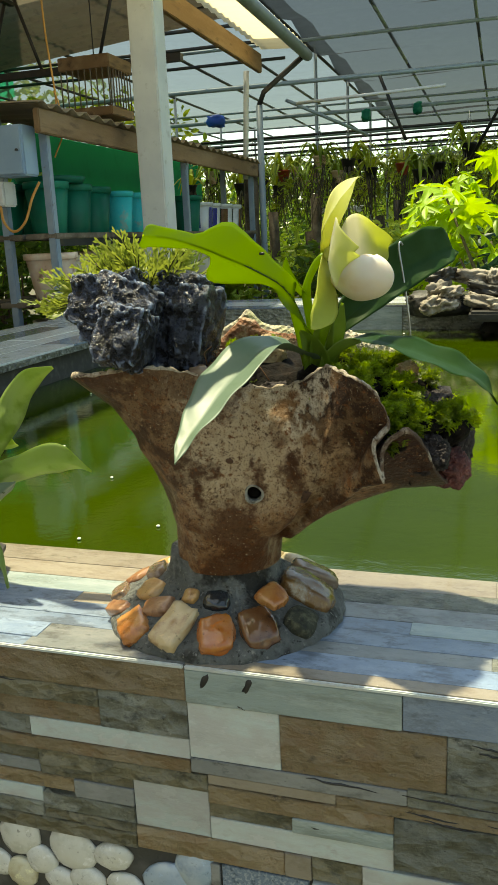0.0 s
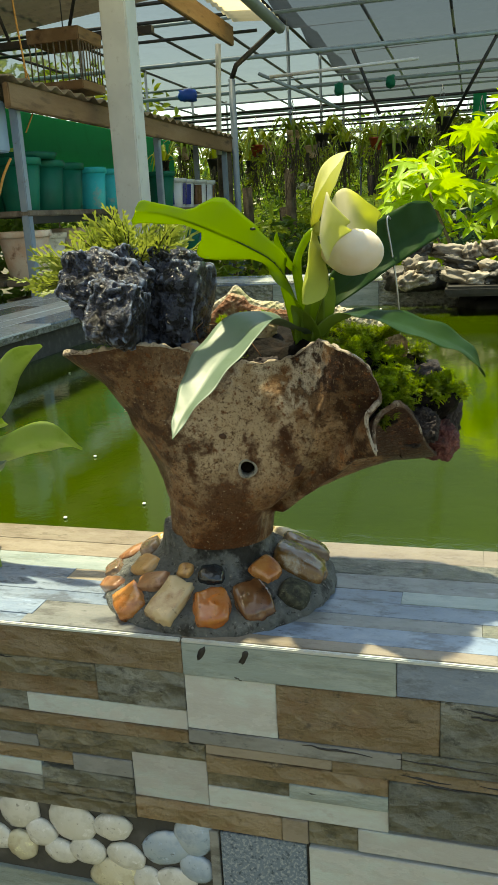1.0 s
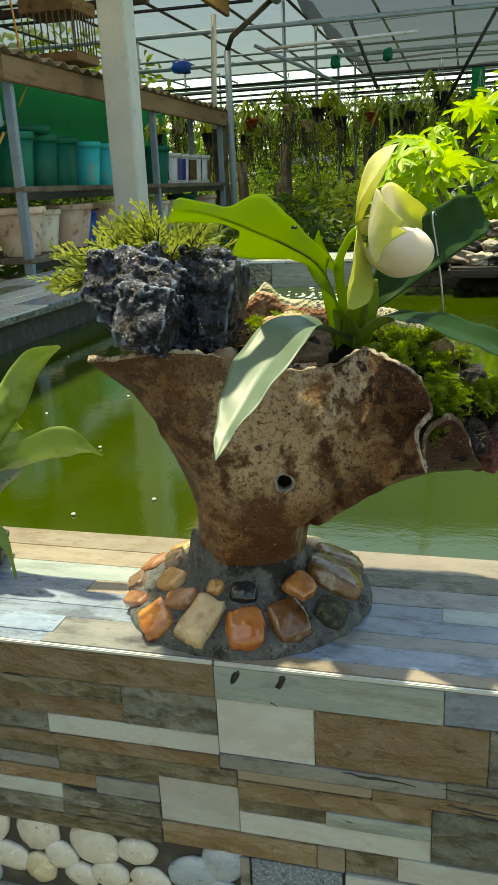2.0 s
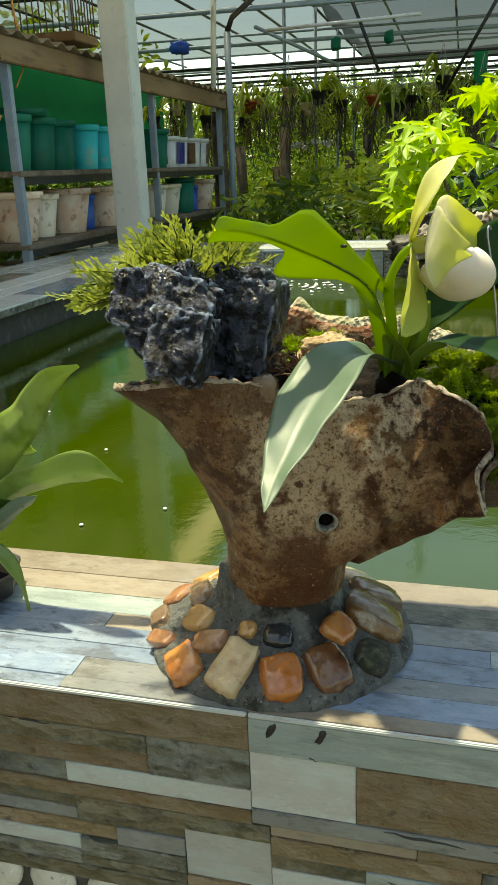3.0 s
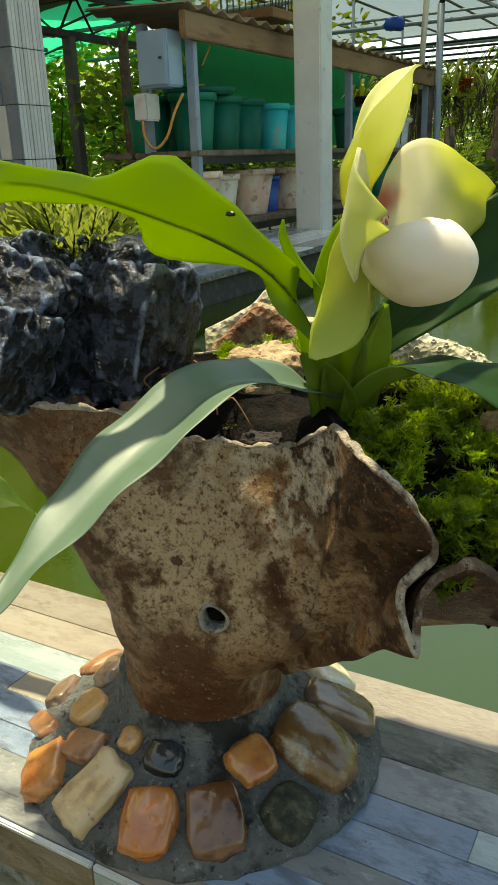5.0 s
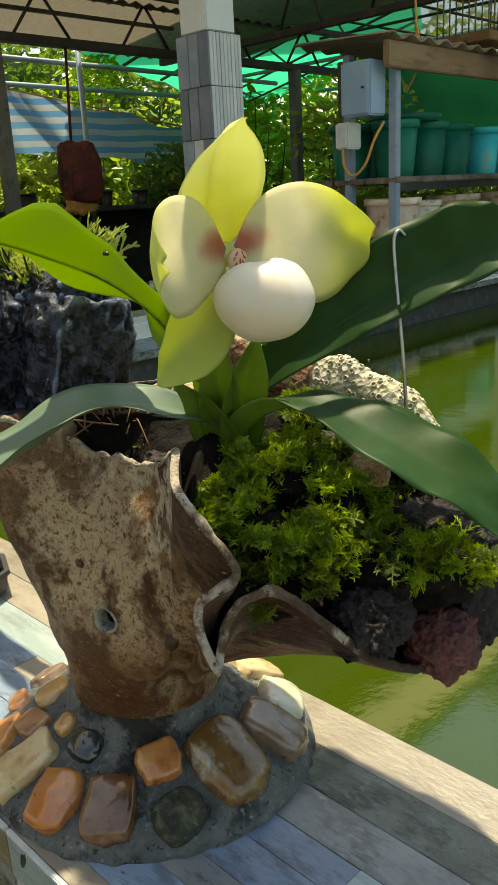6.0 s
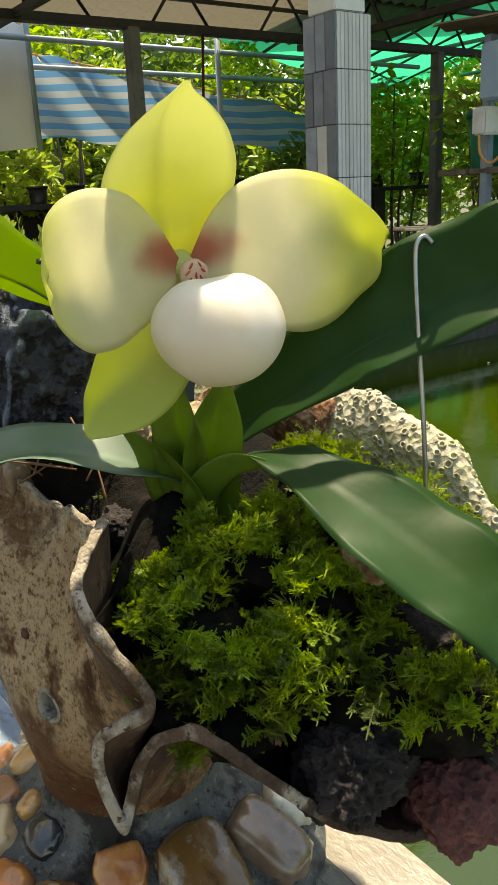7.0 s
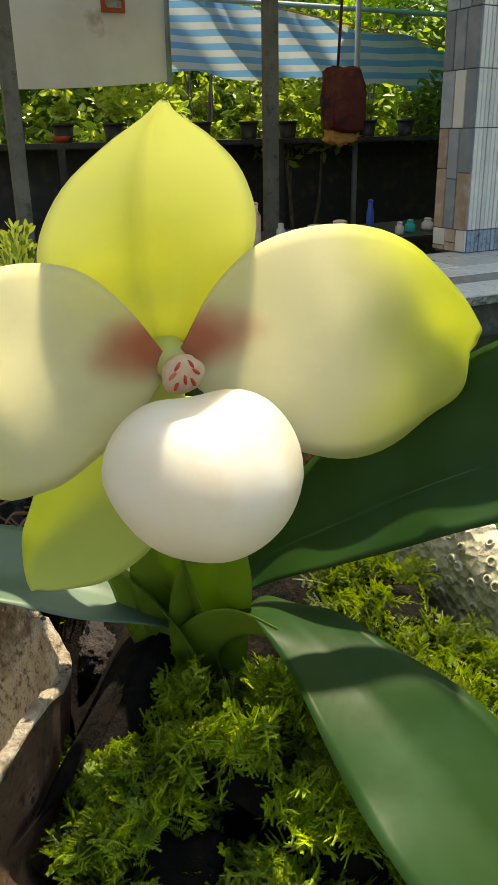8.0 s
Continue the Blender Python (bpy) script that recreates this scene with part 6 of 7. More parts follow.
for y in (2.96, 3.18, 3.42, 3.66):
    tagged(copy_thing(PROTO["green"], pose(-1.91, y, 0.3155, 0, 0, y * 90)), "dark green plastic bucket pot at the rack's back", group="pots on the rack")
tray = part("seed_tray", lathe([(0.09, 0.516), (0.13, 0.516), (0.145, 0.541), (0.135, 0.541), (0.12, 0.521), (0.001, 0.521)], (-1.76, 3.09, 0), 28), P_GREEN)
tagged(tray, "dark green shallow tray resting on the bucket pots", "tray")

# slatted crate under the shed's edge
crate = thing("bird_cage", "empty wooden bird cage hanging under the shed roof", "bird cage", (-1.88, 3.80, 0.87))
for z0, z1 in ((0.865, 0.905), (1.075, 1.135)):
    part("panel", box((-2.015, 3.70, z0), (-1.745, 3.95, z1), 0.004), WOOD, crate, smooth=False)
for k in range(9):
    x = -2.005 + k * 0.0315
    part("slat", tube([(x, 3.705, 0.905), (x, 3.705, 1.075)], 0.0035, 6), WOOD_GREY, crate)
for k in range(8):
    y = 3.72 + k * 0.031
    part("slat", tube([(-1.752, y, 0.905), (-1.752, y, 1.075)], 0.0035, 6), WOOD_GREY, crate)
part("hook", tube([(-1.88, 3.82, 1.13), (-1.88, 3.82, 1.42)], 0.003, 6), STEEL_DARK, crate)

# ---- the open shed west of the pond ----
shed = thing("shed", "open shed with brown sheet roof on dark steel trusses", "shed", (-2.8, 1.5, FLOOR_Z))


def corrugated(x0, x1, y0, y1, z0, z1, waves, amp=0.012, across="y"):
    """A wavy sheet; z0 at x0 and z1 at x1."""
    bm = bmesh.new()
    n = waves * 4
    rows = []
    for k in range(n + 1):
        y = y0 + (y1 - y0) * k / n
        rows.append([bm.verts.new((x, y, z + amp * math.sin(k * math.pi / 2))) for x, z in ((x0, z0), ((x0 + x1) / 2, (z0 + z1) / 2), (x1, z1))])
    for a, b in zip(rows, rows[1:]):
        for c in (0, 1):
            bm.faces.new((a[c], a[c + 1], b[c + 1], b[c]))
    return bm


part("roof_sheet", corrugated(-4.95, -1.50, -2.0, 5.2, 1.305, 1.62, 70), SHEET_BROWN, shed, "brown translucent corrugated roof")
part("eave_sheet", corrugated(-1.50, -1.19, -2.0, 5.50, 1.46, 1.44, 70, 0.006), SHEET_CREAM, shed, "cream translucent eave sheet")
part("eave_board", box((-1.525, -2.0, 1.31), (-1.495, 5.46, 1.425), 0.004), WOOD, shed, "weathered brown eave board", smooth=False)
part("gutter", tube([(-1.17, -2.0, 1.43), (-1.21, 5.56, 1.405)], 0.035, 14), STEEL_PALE, shed, "pale green grey gutter pipe")
for y in (0.0, 2.0, 4.02):
    part("chord", box((-4.3, y - 0.02, 1.13), (-1.5, y + 0.02, 1.165)), STEEL_DARK, shed, smooth=False)
    for k in range(9):
        x = -4.2 + k * 0.32
        top = 1.36 + 0.26 * (x + 4.35) / 2.85
        part("web", tube([(x, y, 1.15), (x + (0.14 if k % 2 else -0.14), y, top)], 0.009, 6), STEEL_DARK, shed)
for k in range(7):
    x = -4.2 + k * 0.44
    z = 1.335 + 0.26 * (x + 4.35) / 2.85
    part("purlin", box((x - 0.015, -2.0, z - 0.02), (x + 0.015, 4.05, z), 0.002), STEEL_DARK, shed, smooth=False)
part("plate", box((-4.04, -2.0, 1.12), (-3.97, 7.0, 1.165), 0.003), STEEL_DARK, shed, "long dark steel beam", smooth=False)
for k in range(22):
    y = -1.2 + k * 0.36
    part("web", tube([(-4.0, y, 1.16), (-4.0, y + (0.18 if k % 2 else -0.18), 1.40)], 0.009, 6), STEEL_DARK, shed)
part("plate", box((-4.03, -2.0, 1.385), (-3.97, 7.0, 1.42), 0.003), STEEL_DARK, shed, smooth=False)
for y in (-0.2, 1.27, 2.63, 5.0):
    part("post", box((-4.035, y - 0.034, FLOOR_Z), (-3.965, y + 0.034, 1.13), 0.004), POST_GREY, shed, "dark weathered post", smooth=False)
tagged(part("trunk", tube(spline([(-1.63, 5.52, FLOOR_Z), (-1.62, 5.52, 0.1), (-1.625, 5.53, 0.45), (-1.62, 5.52, 0.70)], 12), [0.055, 0.05, 0.052, 0.05, 0.05, 0.053, 0.05, 0.048, 0.05, 0.052, 0.05, 0.048, 0.045], 12), WOOD_GREY), "rough grey timber stump standing behind the pond", "stump")
bar("pole", "blue painted steel pole under the gutter's end", "pole", (-1.535, 5.50, FLOOR_Z), (-1.535, 5.50, 1.12), 0.022, STEEL_BLUE)
tagged(part("brace", tube([(-1.535, 5.50, 1.12), (-1.50, 5.50, 1.20), (-1.24, 5.52, 1.39)], 0.018, 8), STEEL_DARK), "bent dark steel brace from pole to gutter", "brace")
bar("pole", "thin grey pole under the eave board", "pole", (-1.62, 5.40, 0.65), (-1.585, 5.40, 1.32), 0.018, GREY_PAINT)

# ---- greenhouse beyond the pond ----
house = thing("greenhouse", "large open greenhouse of pale steel bars under black shade net", "greenhouse", (-0.5, 9, FLOOR_Z))


def sheet(x0, x1, y0, y1, z, sag, n=30, slope=0.0):
    bm = bmesh.new()
    g = {}
    for i in range(n + 1):
        for j in range(n + 1):
            x, y = x0 + (x1 - x0) * i / n, y0 + (y1 - y0) * j / n
            g[i, j] = bm.verts.new((x, y, z + slope * (x - x0) - sag * abs(math.sin(j * math.pi / 5)) + 0.03 * noise.noise(Vector((x * 1.3, y * 1.3, 2)))))
    for i in range(n):
        for j in range(n):
            bm.faces.new((g[i, j], g[i + 1, j], g[i + 1, j + 1], g[i, j + 1]))
    return bm


part("shade_net", sheet(-1.60, 1.6, 5.3, 13.9, 1.92, 0.10), SHADE_NET, house, "black shade net sagging between bars")
part("film", sheet(-6.5, -1.60, 4.3, 13.9, 2.05, 0.04), CLEAR_SHEET, house, "dusty clear roof film")
for y in (6.0, 7.6, 9.2, 10.8, 12.4):
    part("tie_bar", tube([(-6.0, y, 1.345), (1.2, y, 1.318)], 0.016 if y < 7 else 0.018, 8), STEEL_PALE, house, "pale blue steel tie bar")
    part("ridge_bar", tube([(-6.0, y + 0.5, 1.72), (1.2, y + 0.5, 1.70)], 0.013, 8), STEEL_PALE, house)
    for x in (-3.6, -1.6, 0.78):
        if y > 6.5:
            part("upright", tube([(x, y, FLOOR_Z), (x, y, 1.9)], 0.016, 8), STEEL_PALE, house)
for x in (-5.2, -4.4, -3.6, -2.8, -2.2, -1.62, -0.9, -0.2, 0.5):
    part("purlin", tube([(x, 4.4, 1.86), (x, 13.4, 1.86)], 0.014, 6), STEEL_DARK if x < -1.5 else STEEL_PALE, house)
for y in (4.4, 4.9, 5.4, 5.9, 6.5):
    part("rod", tube([(-5.0, y, 1.62), (-1.6, y, 1.60)], 0.012, 6), STEEL_DARK, house)
part("rod", tube([(-0.81, 6.0, 1.33), (-0.62, 6.0, 0.88)], 0.012, 6), STEEL_DARK, house)
part("rod", tube([(0.16, 6.0, 1.33), (-0.20, 6.4, 0.75)], 0.012, 6), STEEL_DARK, house)
part("rod", tube([(-1.45, 5.9, 1.20), (-0.95, 6.4, 0.98)], 0.012, 6), STEEL_PALE, house)
part("tube", tube([(-1.30, 5.6, 1.125), (-0.33, 5.6, 1.150)], 0.011, 8), GLAZE_WHITE, house, "thin white plastic tube")
for x, y, z in ((-1.15, 7.6, 1.28), (-2.36, 7.0, 1.26), (-0.7, 7.6, 1.30)):
    blue = x < -2
    tagged(part("hanging_bag", lump((x, y, z), (0.085 if x < -2 else 0.04, 0.04, 0.05 if x < -2 else 0.05), int(x * 50), 0.3, 1.4, 3, 0.5), P_BLUE if blue else P_GREEN), "small %s plastic bag hanging from a bar" % ("bright blue" if blue else "green"), "bag", "bags on the bars")
tagged(part("green_cloth", box((0.00, 6.9, 0.62), (0.10, 6.93, 1.08), 0.004), GREEN_NET, smooth=False), "narrow strip of green net hanging down", "net")


def hanging_plant(seed, pot_mat, pot_word, leaf_mat):
    """A hanging pot round the origin at its hook, with wires, strap leaves and long loose roots."""
    r = random.Random(seed)
    t = thing("hanging_orchid", "orchid hanging in a %s pot with long loose roots" % pot_word, "orchid", group="orchids hanging in the greenhouse")
    part("pot", lathe([(0.035, -0.32), (0.055, -0.235), (0.06, -0.235), (0.06, -0.222), (0.05, -0.222), (0.035, -0.25), (0.001, -0.25)], (0, 0, 0), 14), pot_mat, t)
    for k in range(3):
        a = k * 2.1
        part("wire", tube([(0.055 * math.cos(a), 0.055 * math.sin(a), -0.225), (0, 0, 0)], 0.002, 4), WIRE, t)
    bm = bmesh.new()
    for k in range(16):
        a, ln = r.uniform(0, 6.28), r.uniform(0.10, 0.24)
        d = Vector((math.cos(a), math.sin(a), 0))
        p0 = Vector((0, 0, -0.235)) + d * 0.02
        blade([p0, p0 + d * ln * 0.45 + Vector((0, 0, ln * r.uniform(0.2, 0.7))), p0 + d * ln + Vector((0, 0, ln * r.uniform(-0.7, 0.4)))], [0.016, 0.034, 0.004], [(-d.y, d.x, 0)] * 3, 0.3, 6, 2, 0.002, bm=bm)
    part("foliage", bm, leaf_mat, t)
    bm = bmesh.new()
    for k in range(18):
        a, ln = r.uniform(0, 6.28), r.uniform(0.18, 0.52)
        p = Vector((0.04 * math.cos(a), 0.04 * math.sin(a), -0.27))
        tube([p, p + Vector((r.gauss(0, 0.025), r.gauss(0, 0.025), -ln * 0.5)), p + Vector((r.gauss(0, 0.05), r.gauss(0, 0.05), -ln))], [0.004, 0.0035, 0.002], 4, bm)
    part("root_tuft", bm, BARK, t)
    leaf_cloud("foliage", cloud((0, 0, -0.38), (0.09, 0.09, 0.20), 100, seed), 0.055, leaf_mat, t, slim=0.28, droop=0.8)
    return t


PLANTS = [hanging_plant(1, P_RED, "red", GREENS[3]), hanging_plant(2, P_BLACK, "black", GREENS[0]), hanging_plant(3, P_BLACK, "black", GREENS[3]), hanging_plant(4, TERRA, "clay", GREENS[0])]
SPOTS = [(0, -0.76, 7.0, 1.03), (0, -1.77, 7.0, 1.04)]
rng = random.Random(12)
for y in (6.6, 7.3, 8.1, 9.0, 10.0):
    x = -2.6 + rng.uniform(0, 0.2)
    while x < 0.75:
        if not (abs(x + 0.76) < 0.12 and y < 7.4) and not (abs(x + 1.77) < 0.12 and y < 7.4):
            SPOTS.append((rng.choice((1, 2, 3, 1, 2)), x, y + rng.uniform(-0.2, 0.2), 1.04 + rng.uniform(-0.10, 0.08) + (y - 7) * 0.05))
        x += rng.uniform(0.22, 0.36)
used = set()
for k, x, y, z in SPOTS:
    m = pose(x, y, z, 0, 0, rng.uniform(0, 360))
    if k in used:
        copy_thing(PLANTS[k], m)
    else:
        used.add(k)
        PLANTS[k].matrix_basis = m
for y in (6.6, 7.3, 8.1, 9.0, 10.0):
    part("hanging_rail", tube([(-2.8, y, 1.06 + (y - 7) * 0.05), (0.9, y, 1.06 + (y - 7) * 0.05)], 0.010, 6), STEEL_DARK, house)
rng = random.Random(31)
for i in range(13):
    x, y = rng.uniform(-2.3, 0.2), rng.uniform(6.2, 8.2)
    top = rng.uniform(0.25, 0.62)
    tagged(part("orchid_log", tube([(x, y, FLOOR_Z), (x + 0.01, y, 0), (x, y, top)], [0.05, 0.045, 0.04], 9), BARK if i % 3 else STEEL_DARK), "dark upright log with orchids in the greenhouse", "log", "logs in the greenhouse")
leaf_cloud("white_flowers", cloud((-1.25, 6.9, 0.47), (0.16, 0.1, 0.05), 46, 3), 0.045, GLAZE_WHITE, slim=0.8)
tagged(bpy.data.objects["white_flowers"], "cluster of small white orchid flowers in the greenhouse", "flowers", kind="stuff")


# ---- greenery ----
def shrub(label, centre, radius, n, size, material, seed, stems=5, slim=0.45, name="shrub"):
    t = thing(name, label, "shrub", (centre[0], centre[1], FLOOR_Z))
    r = random.Random(seed)
    bm = bmesh.new()
    for k in range(stems):
        a = r.uniform(0, 6.28)
        p = Vector((centre[0] + 0.05 * math.cos(a), centre[1] + 0.05 * math.sin(a), FLOOR_Z))
        q = Vector(centre) + Vector((radius[0] * 0.5 * math.cos(a), radius[1] * 0.5 * math.sin(a), r.uniform(-0.2, 0.5) * radius[2]))
        tube([p, p.lerp(q, 0.5) + Vector((r.gauss(0, 0.03), r.gauss(0, 0.03), 0)), q], [0.014, 0.010, 0.005], 6, bm)
    part("stem_clump", bm, BARK, t)
    leaf_cloud("crown", cloud(centre, radius, n, seed), size, material, t, slim=slim)
    return t


rng = random.Random(17)
for i, (x, y, z, rx, rz, k) in enumerate([(-1.5, 5.2, -0.10, 0.40, 0.28, 0), (-0.9, 5.0, -0.06, 0.45, 0.30, 1), (-0.4, 5.3, 0.02, 0.40, 0.36, 0), (0.2, 4.9, 0.05, 0.45, 0.42, 4), (0.8, 5.2, 0.15, 0.5, 0.5, 0), (-2.2, 6.2, -0.05, 0.5, 0.35, 0),
                                            (-0.6, 6.3, 0.05, 0.5, 0.34, 3), (-1.3, 6.6, 0.0, 0.5, 0.32, 0), (1.1, 4.2, 0.3, 0.45, 0.5, 1), (1.6, 5.6, 0.5, 0.6, 0.7, 2), (0.9, 6.8, 0.5, 0.5, 0.6, 3)]):
    shrub(("dense green shrub beyond the pond", "dark green shrub beyond the pond", "lime green shrub in the sun", "yellow green shrub beyond the pond", "blue green shrub by the pond")[k], (x, y, z), (rx, 0.3, rz), 620, 0.075, GREENS[k], 40 + i)
for i, (x, y, z, rx, rz, k) in enumerate([(-3.4, 4.9, 0.45, 0.5, 0.55, 0), (-3.9, 5.6, 0.5, 0.5, 0.6, 1), (-3.1, 5.9, 0.25, 0.45, 0.45, 1), (-4.6, 5.2, 0.7, 0.5, 0.6, 2), (-4.4, 6.6, 0.6, 0.6, 0.7, 0), (-2.7, 4.2, 0.0, 0.35, 0.40, 1),
                                            (-6.4, 3.9, 0.95, 0.35, 0.45, 0), (-6.3, 3.2, 1.35, 0.4, 0.30, 2), (-6.3, 4.7, 1.15, 0.5, 0.40, 2), (-5.7, 1.0, 0.25, 0.5, 0.25, 3), (-5.0, 2.3, 0.35, 0.4, 0.20, 0), (-4.8, 3.3, 0.35, 0.3, 0.25, 0), (-4.7, 4.5, 0.45, 0.35, 0.3, 1)]):
    shrub(("leafy green shrub behind the shed", "dark leafy shrub behind the shed", "sunlit lime green shrub behind the shed", "yellow green plant behind the bench", "blue green shrub behind the shed")[k], (x, y, z), (rx, 0.4, rz), 520, 0.085, GREENS[k], 70 + i)
for i, (c, r, n, k, s) in enumerate([((-1.0, 14.5, 0.5), (6.5, 0.9, 1.15), 9000, 1, 0.14), ((-0.5, 13.2, 0.2), (5.0, 0.7, 0.8), 5200, 0, 0.12), ((-8.6, 4.5, 1.0), (0.9, 6.5, 1.9), 15000, 1, 0.16), ((-7.6, 4.5, 0.4), (0.6, 5.0, 1.0), 5000, 0, 0.12), ((4.4, 7.0, 0.8), (1.0, 6.0, 1.8), 5200, 0, 0.14), ((2.9, 6.0, 0.6), (0.6, 3.5, 1.2), 3200, 2, 0.11), ((-2.0, 19.0, 0.4), (14.0, 0.8, 1.4), 14000, 1, 0.24), ((-6.2, 9.6, 1.1), (2.6, 0.8, 1.3), 5200, 0, 0.13), ((-13.0, 5.0, 0.8), (0.8, 13.0, 2.6), 16000, 1, 0.26)]):
    tagged(leaf_cloud("far_trees", cloud(c, r, n, 200 + i), s, GREENS[k], slim=0.5), "dense far hedge of mixed trees", "trees", kind="stuff")


def palmate(seed, size):
    """A lobed leaf round its stalk's end, pointing along x."""
    r = random.Random(seed)
    bm = bmesh.new()
    hub = bm.verts.new((0, 0, 0))
    rim = []
    for lobe in range(7):
        a = radians(-135 + lobe * 45)
        ln = size * (1.0 - 0.10 * abs(lobe - 3)) * r.uniform(0.9, 1.1)
        for s, q in ((-0.30, 0.42), (-0.13, 0.80), (0, 1.0), (0.13, 0.80)):
            b = a + s
            rim.append(bm.verts.new((ln * q * math.cos(b), ln * q * math.sin(b), -size * 0.22 * q * q + 0.03 * size * (1 if s else -1))))
    for k in range(len(rim) - 1):
        bm.faces.new((hub, rim[k], rim[k + 1]))
    return bm


LOBED = [mesh_of("lobed_leaf", palmate(k, 0.115), GREENS[2]) for k in range(4)]
maple = thing("lobed_shrub", "sunlit lime green shrub with large lobed leaves behind the pond rocks", "shrub", (0.05, 3.55, FLOOR_Z))
rng = random.Random(9)
for k in range(9):
    tip = Vector((rng.uniform(-0.28, 0.75), rng.uniform(3.35, 3.75), rng.uniform(0.10, 0.52)))
    p = Vector((0.15, 3.60, FLOOR_Z))
    part("branch", tube([p, p.lerp(tip, 0.5) + Vector((0, 0, 0.1)), tip], [0.012, 0.009, 0.005], 6), BARK, maple)
for k in range(210):
    x = rng.uniform(-0.36, 0.85)
    z = rng.uniform(0.02, 0.36 + 0.30 * min(1, (x + 0.42) / 0.5))
    ob = new("lobed_leaf", LOBED[k % 4])
    ob.parent = maple
    ob.matrix_parent_inverse = Matrix.Translation(maple.location).inverted()
    ob.matrix_basis = pose(x, rng.uniform(3.35, 3.8), z, rng.uniform(-35, 35), rng.uniform(10, 60), rng.uniform(0, 360)) @ Matrix.Diagonal((*[rng.uniform(0.7, 1.3)] * 3, 1))
shrub("dark shrub with grey green leaves by the pond rocks", (0.42, 3.25, 0.30), (0.28, 0.2, 0.30), 500, 0.075, GREENS[4], 91)

# ---- rocks at the pond's far corner ----
rng = random.Random(14)
for i in range(11):
    c = (rng.uniform(-0.05, 1.3), rng.uniform(2.90, 2.97), rng.uniform(-0.26, -0.16))
    tagged(part("rock", lump(c, (rng.uniform(0.12, 0.2), rng.uniform(0.10, 0.16), rng.uniform(0.10, 0.15)), i + 60, 0.25, 1.6, 4, 0.3, 0.1), STONE_DARK), "dark wet rock standing in the pond's far corner", "rock", "rocks in the pond")
tagged(part("rock_ledge", box((-0.05, 2.66, -0.030), (1.69, 3.004, 0.002), 0.008), STONE_DARK, smooth=False), "dark stone slab bridging the pond's far corner", "ledge")
for i in range(54):
    tier = i % 3
    x = -0.20 + i * 0.029 + rng.uniform(-0.03, 0.03)
    c = (x, rng.uniform(2.72, 2.80) + 0.075 * tier, 0.018 + 0.042 * tier + rng.uniform(-0.008, 0.010))
    size = (rng.uniform(0.025, 0.075), rng.uniform(0.03, 0.06), rng.uniform(0.016, 0.034))
    tagged(part("rock", lump(c, size, i + 90, 0.45, 1.7, 4, 0.5, 0.10, turn=Matrix.Rotation(rng.uniform(-0.35, 0.35), 3, "Y")), STONE_DARK if i % 5 == 2 else STONE_PALE), "pale flat rock piled beside the pond", "rock", "rocks in the pond")
for i in range(8):
    c = (-0.16 + i * 0.2, 3.02, 0.0)
    tagged(part("rock", lump(c, (0.13, 0.09, 0.05), i + 130, 0.22, 1.5, 4, 0.3, 0.08), STONE_DARK), "dark rock under the pale rocks", "rock", "rocks in the pond")
rng = random.Random(2)
bm = bmesh.new()
for i in range(60):
    p = (-0.62 + rng.gauss(0, 0.16), 2.72 + rng.gauss(0, 0.10), WATER_Z + 0.003)
    lump(p, (rng.uniform(0.004, 0.010), rng.uniform(0.004, 0.010), 0.003), i, 0.1, 1, 2, bm=bm)
tagged(part("foam", bm, FOAM), "white bubbles where the pond pump stirs the water", "bubbles", kind="stuff")
for x, y in ((-0.52, 1.05), (-0.60, 1.35), (-0.44, 0.80), (-0.36, 0.86), (-0.70, 1.22), (-0.30, 1.6), (-0.9, 1.7), (0.22, 1.3), (0.30, 1.9), (-0.75, 2.1)):
    tagged(part("bubble", lump((x, y, WATER_Z + 0.002), (0.0026, 0.0026, 0.0016), 3, 0.1, 1, 2), FOAM), "small white bubble floating on the pond", "bubble", "bubbles on the pond")

# ---- yard behind the shed ----
panel = thing("white_wall", "dirty white panel wall with a small red-framed window", "wall", (-5.2, 1.0, 0.6))
bm = bmesh.new()
cols = []
for k in range(25):
    y = -1.5 + 4.03 * k / 24
    low = 0.62 - 0.05 * math.sin(max(0, k - 12) / 12 * math.pi)
    cols.append([bm.verts.new((x, y, z)) for x in (-5.2, -5.26) for z in (low, 2.2)])
for a, b in zip(cols, cols[1:]):
    bm.faces.new((a[0], b[0], b[1], a[1]))
    bm.faces.new((a[2], a[3], b[3], b[2]))
    bm.faces.new((a[0], a[2], b[2], b[0]))
bm.faces.new(cols[-1][:2] + cols[-1][:1:-1])
part("sheet", bm, WHITE_WALL, panel, smooth=False)
win = part("window", box((-5.198, 2.115, 1.00), (-5.185, 2.265, 1.21)), P_RED, panel, "small red window frame", smooth=False)
part("pane", box((-5.187, 2.14, 1.025), (-5.180, 2.24, 1.185)), STONE_PALE, win, smooth=False)
part("strut", tube([(-5.17, 2.53, 0.4), (-5.17, 2.53, 2.2)], 0.018, 8), STEEL_PALE, panel)
bm = bmesh.new()
g = {}
for i in range(41):
    s = i / 40
    y = 2.70 + 2.55 * s
    top, low = 1.24 - 0.40 * s, 0.70 - 0.10 * s
    for j in range(13):
        u = j / 12
        g[i, j] = bm.verts.new((-5.6 + 0.05 * math.sin(i * 0.7 + j * 0.5) + 0.25 * u * s, y, low + (top - low) * u + 0.02 * math.sin(i * 0.5)))
for i in range(40):
    for j in range(12):
        bm.faces.new((g[i, j], g[i + 1, j], g[i + 1, j + 1], g[i, j + 1]))
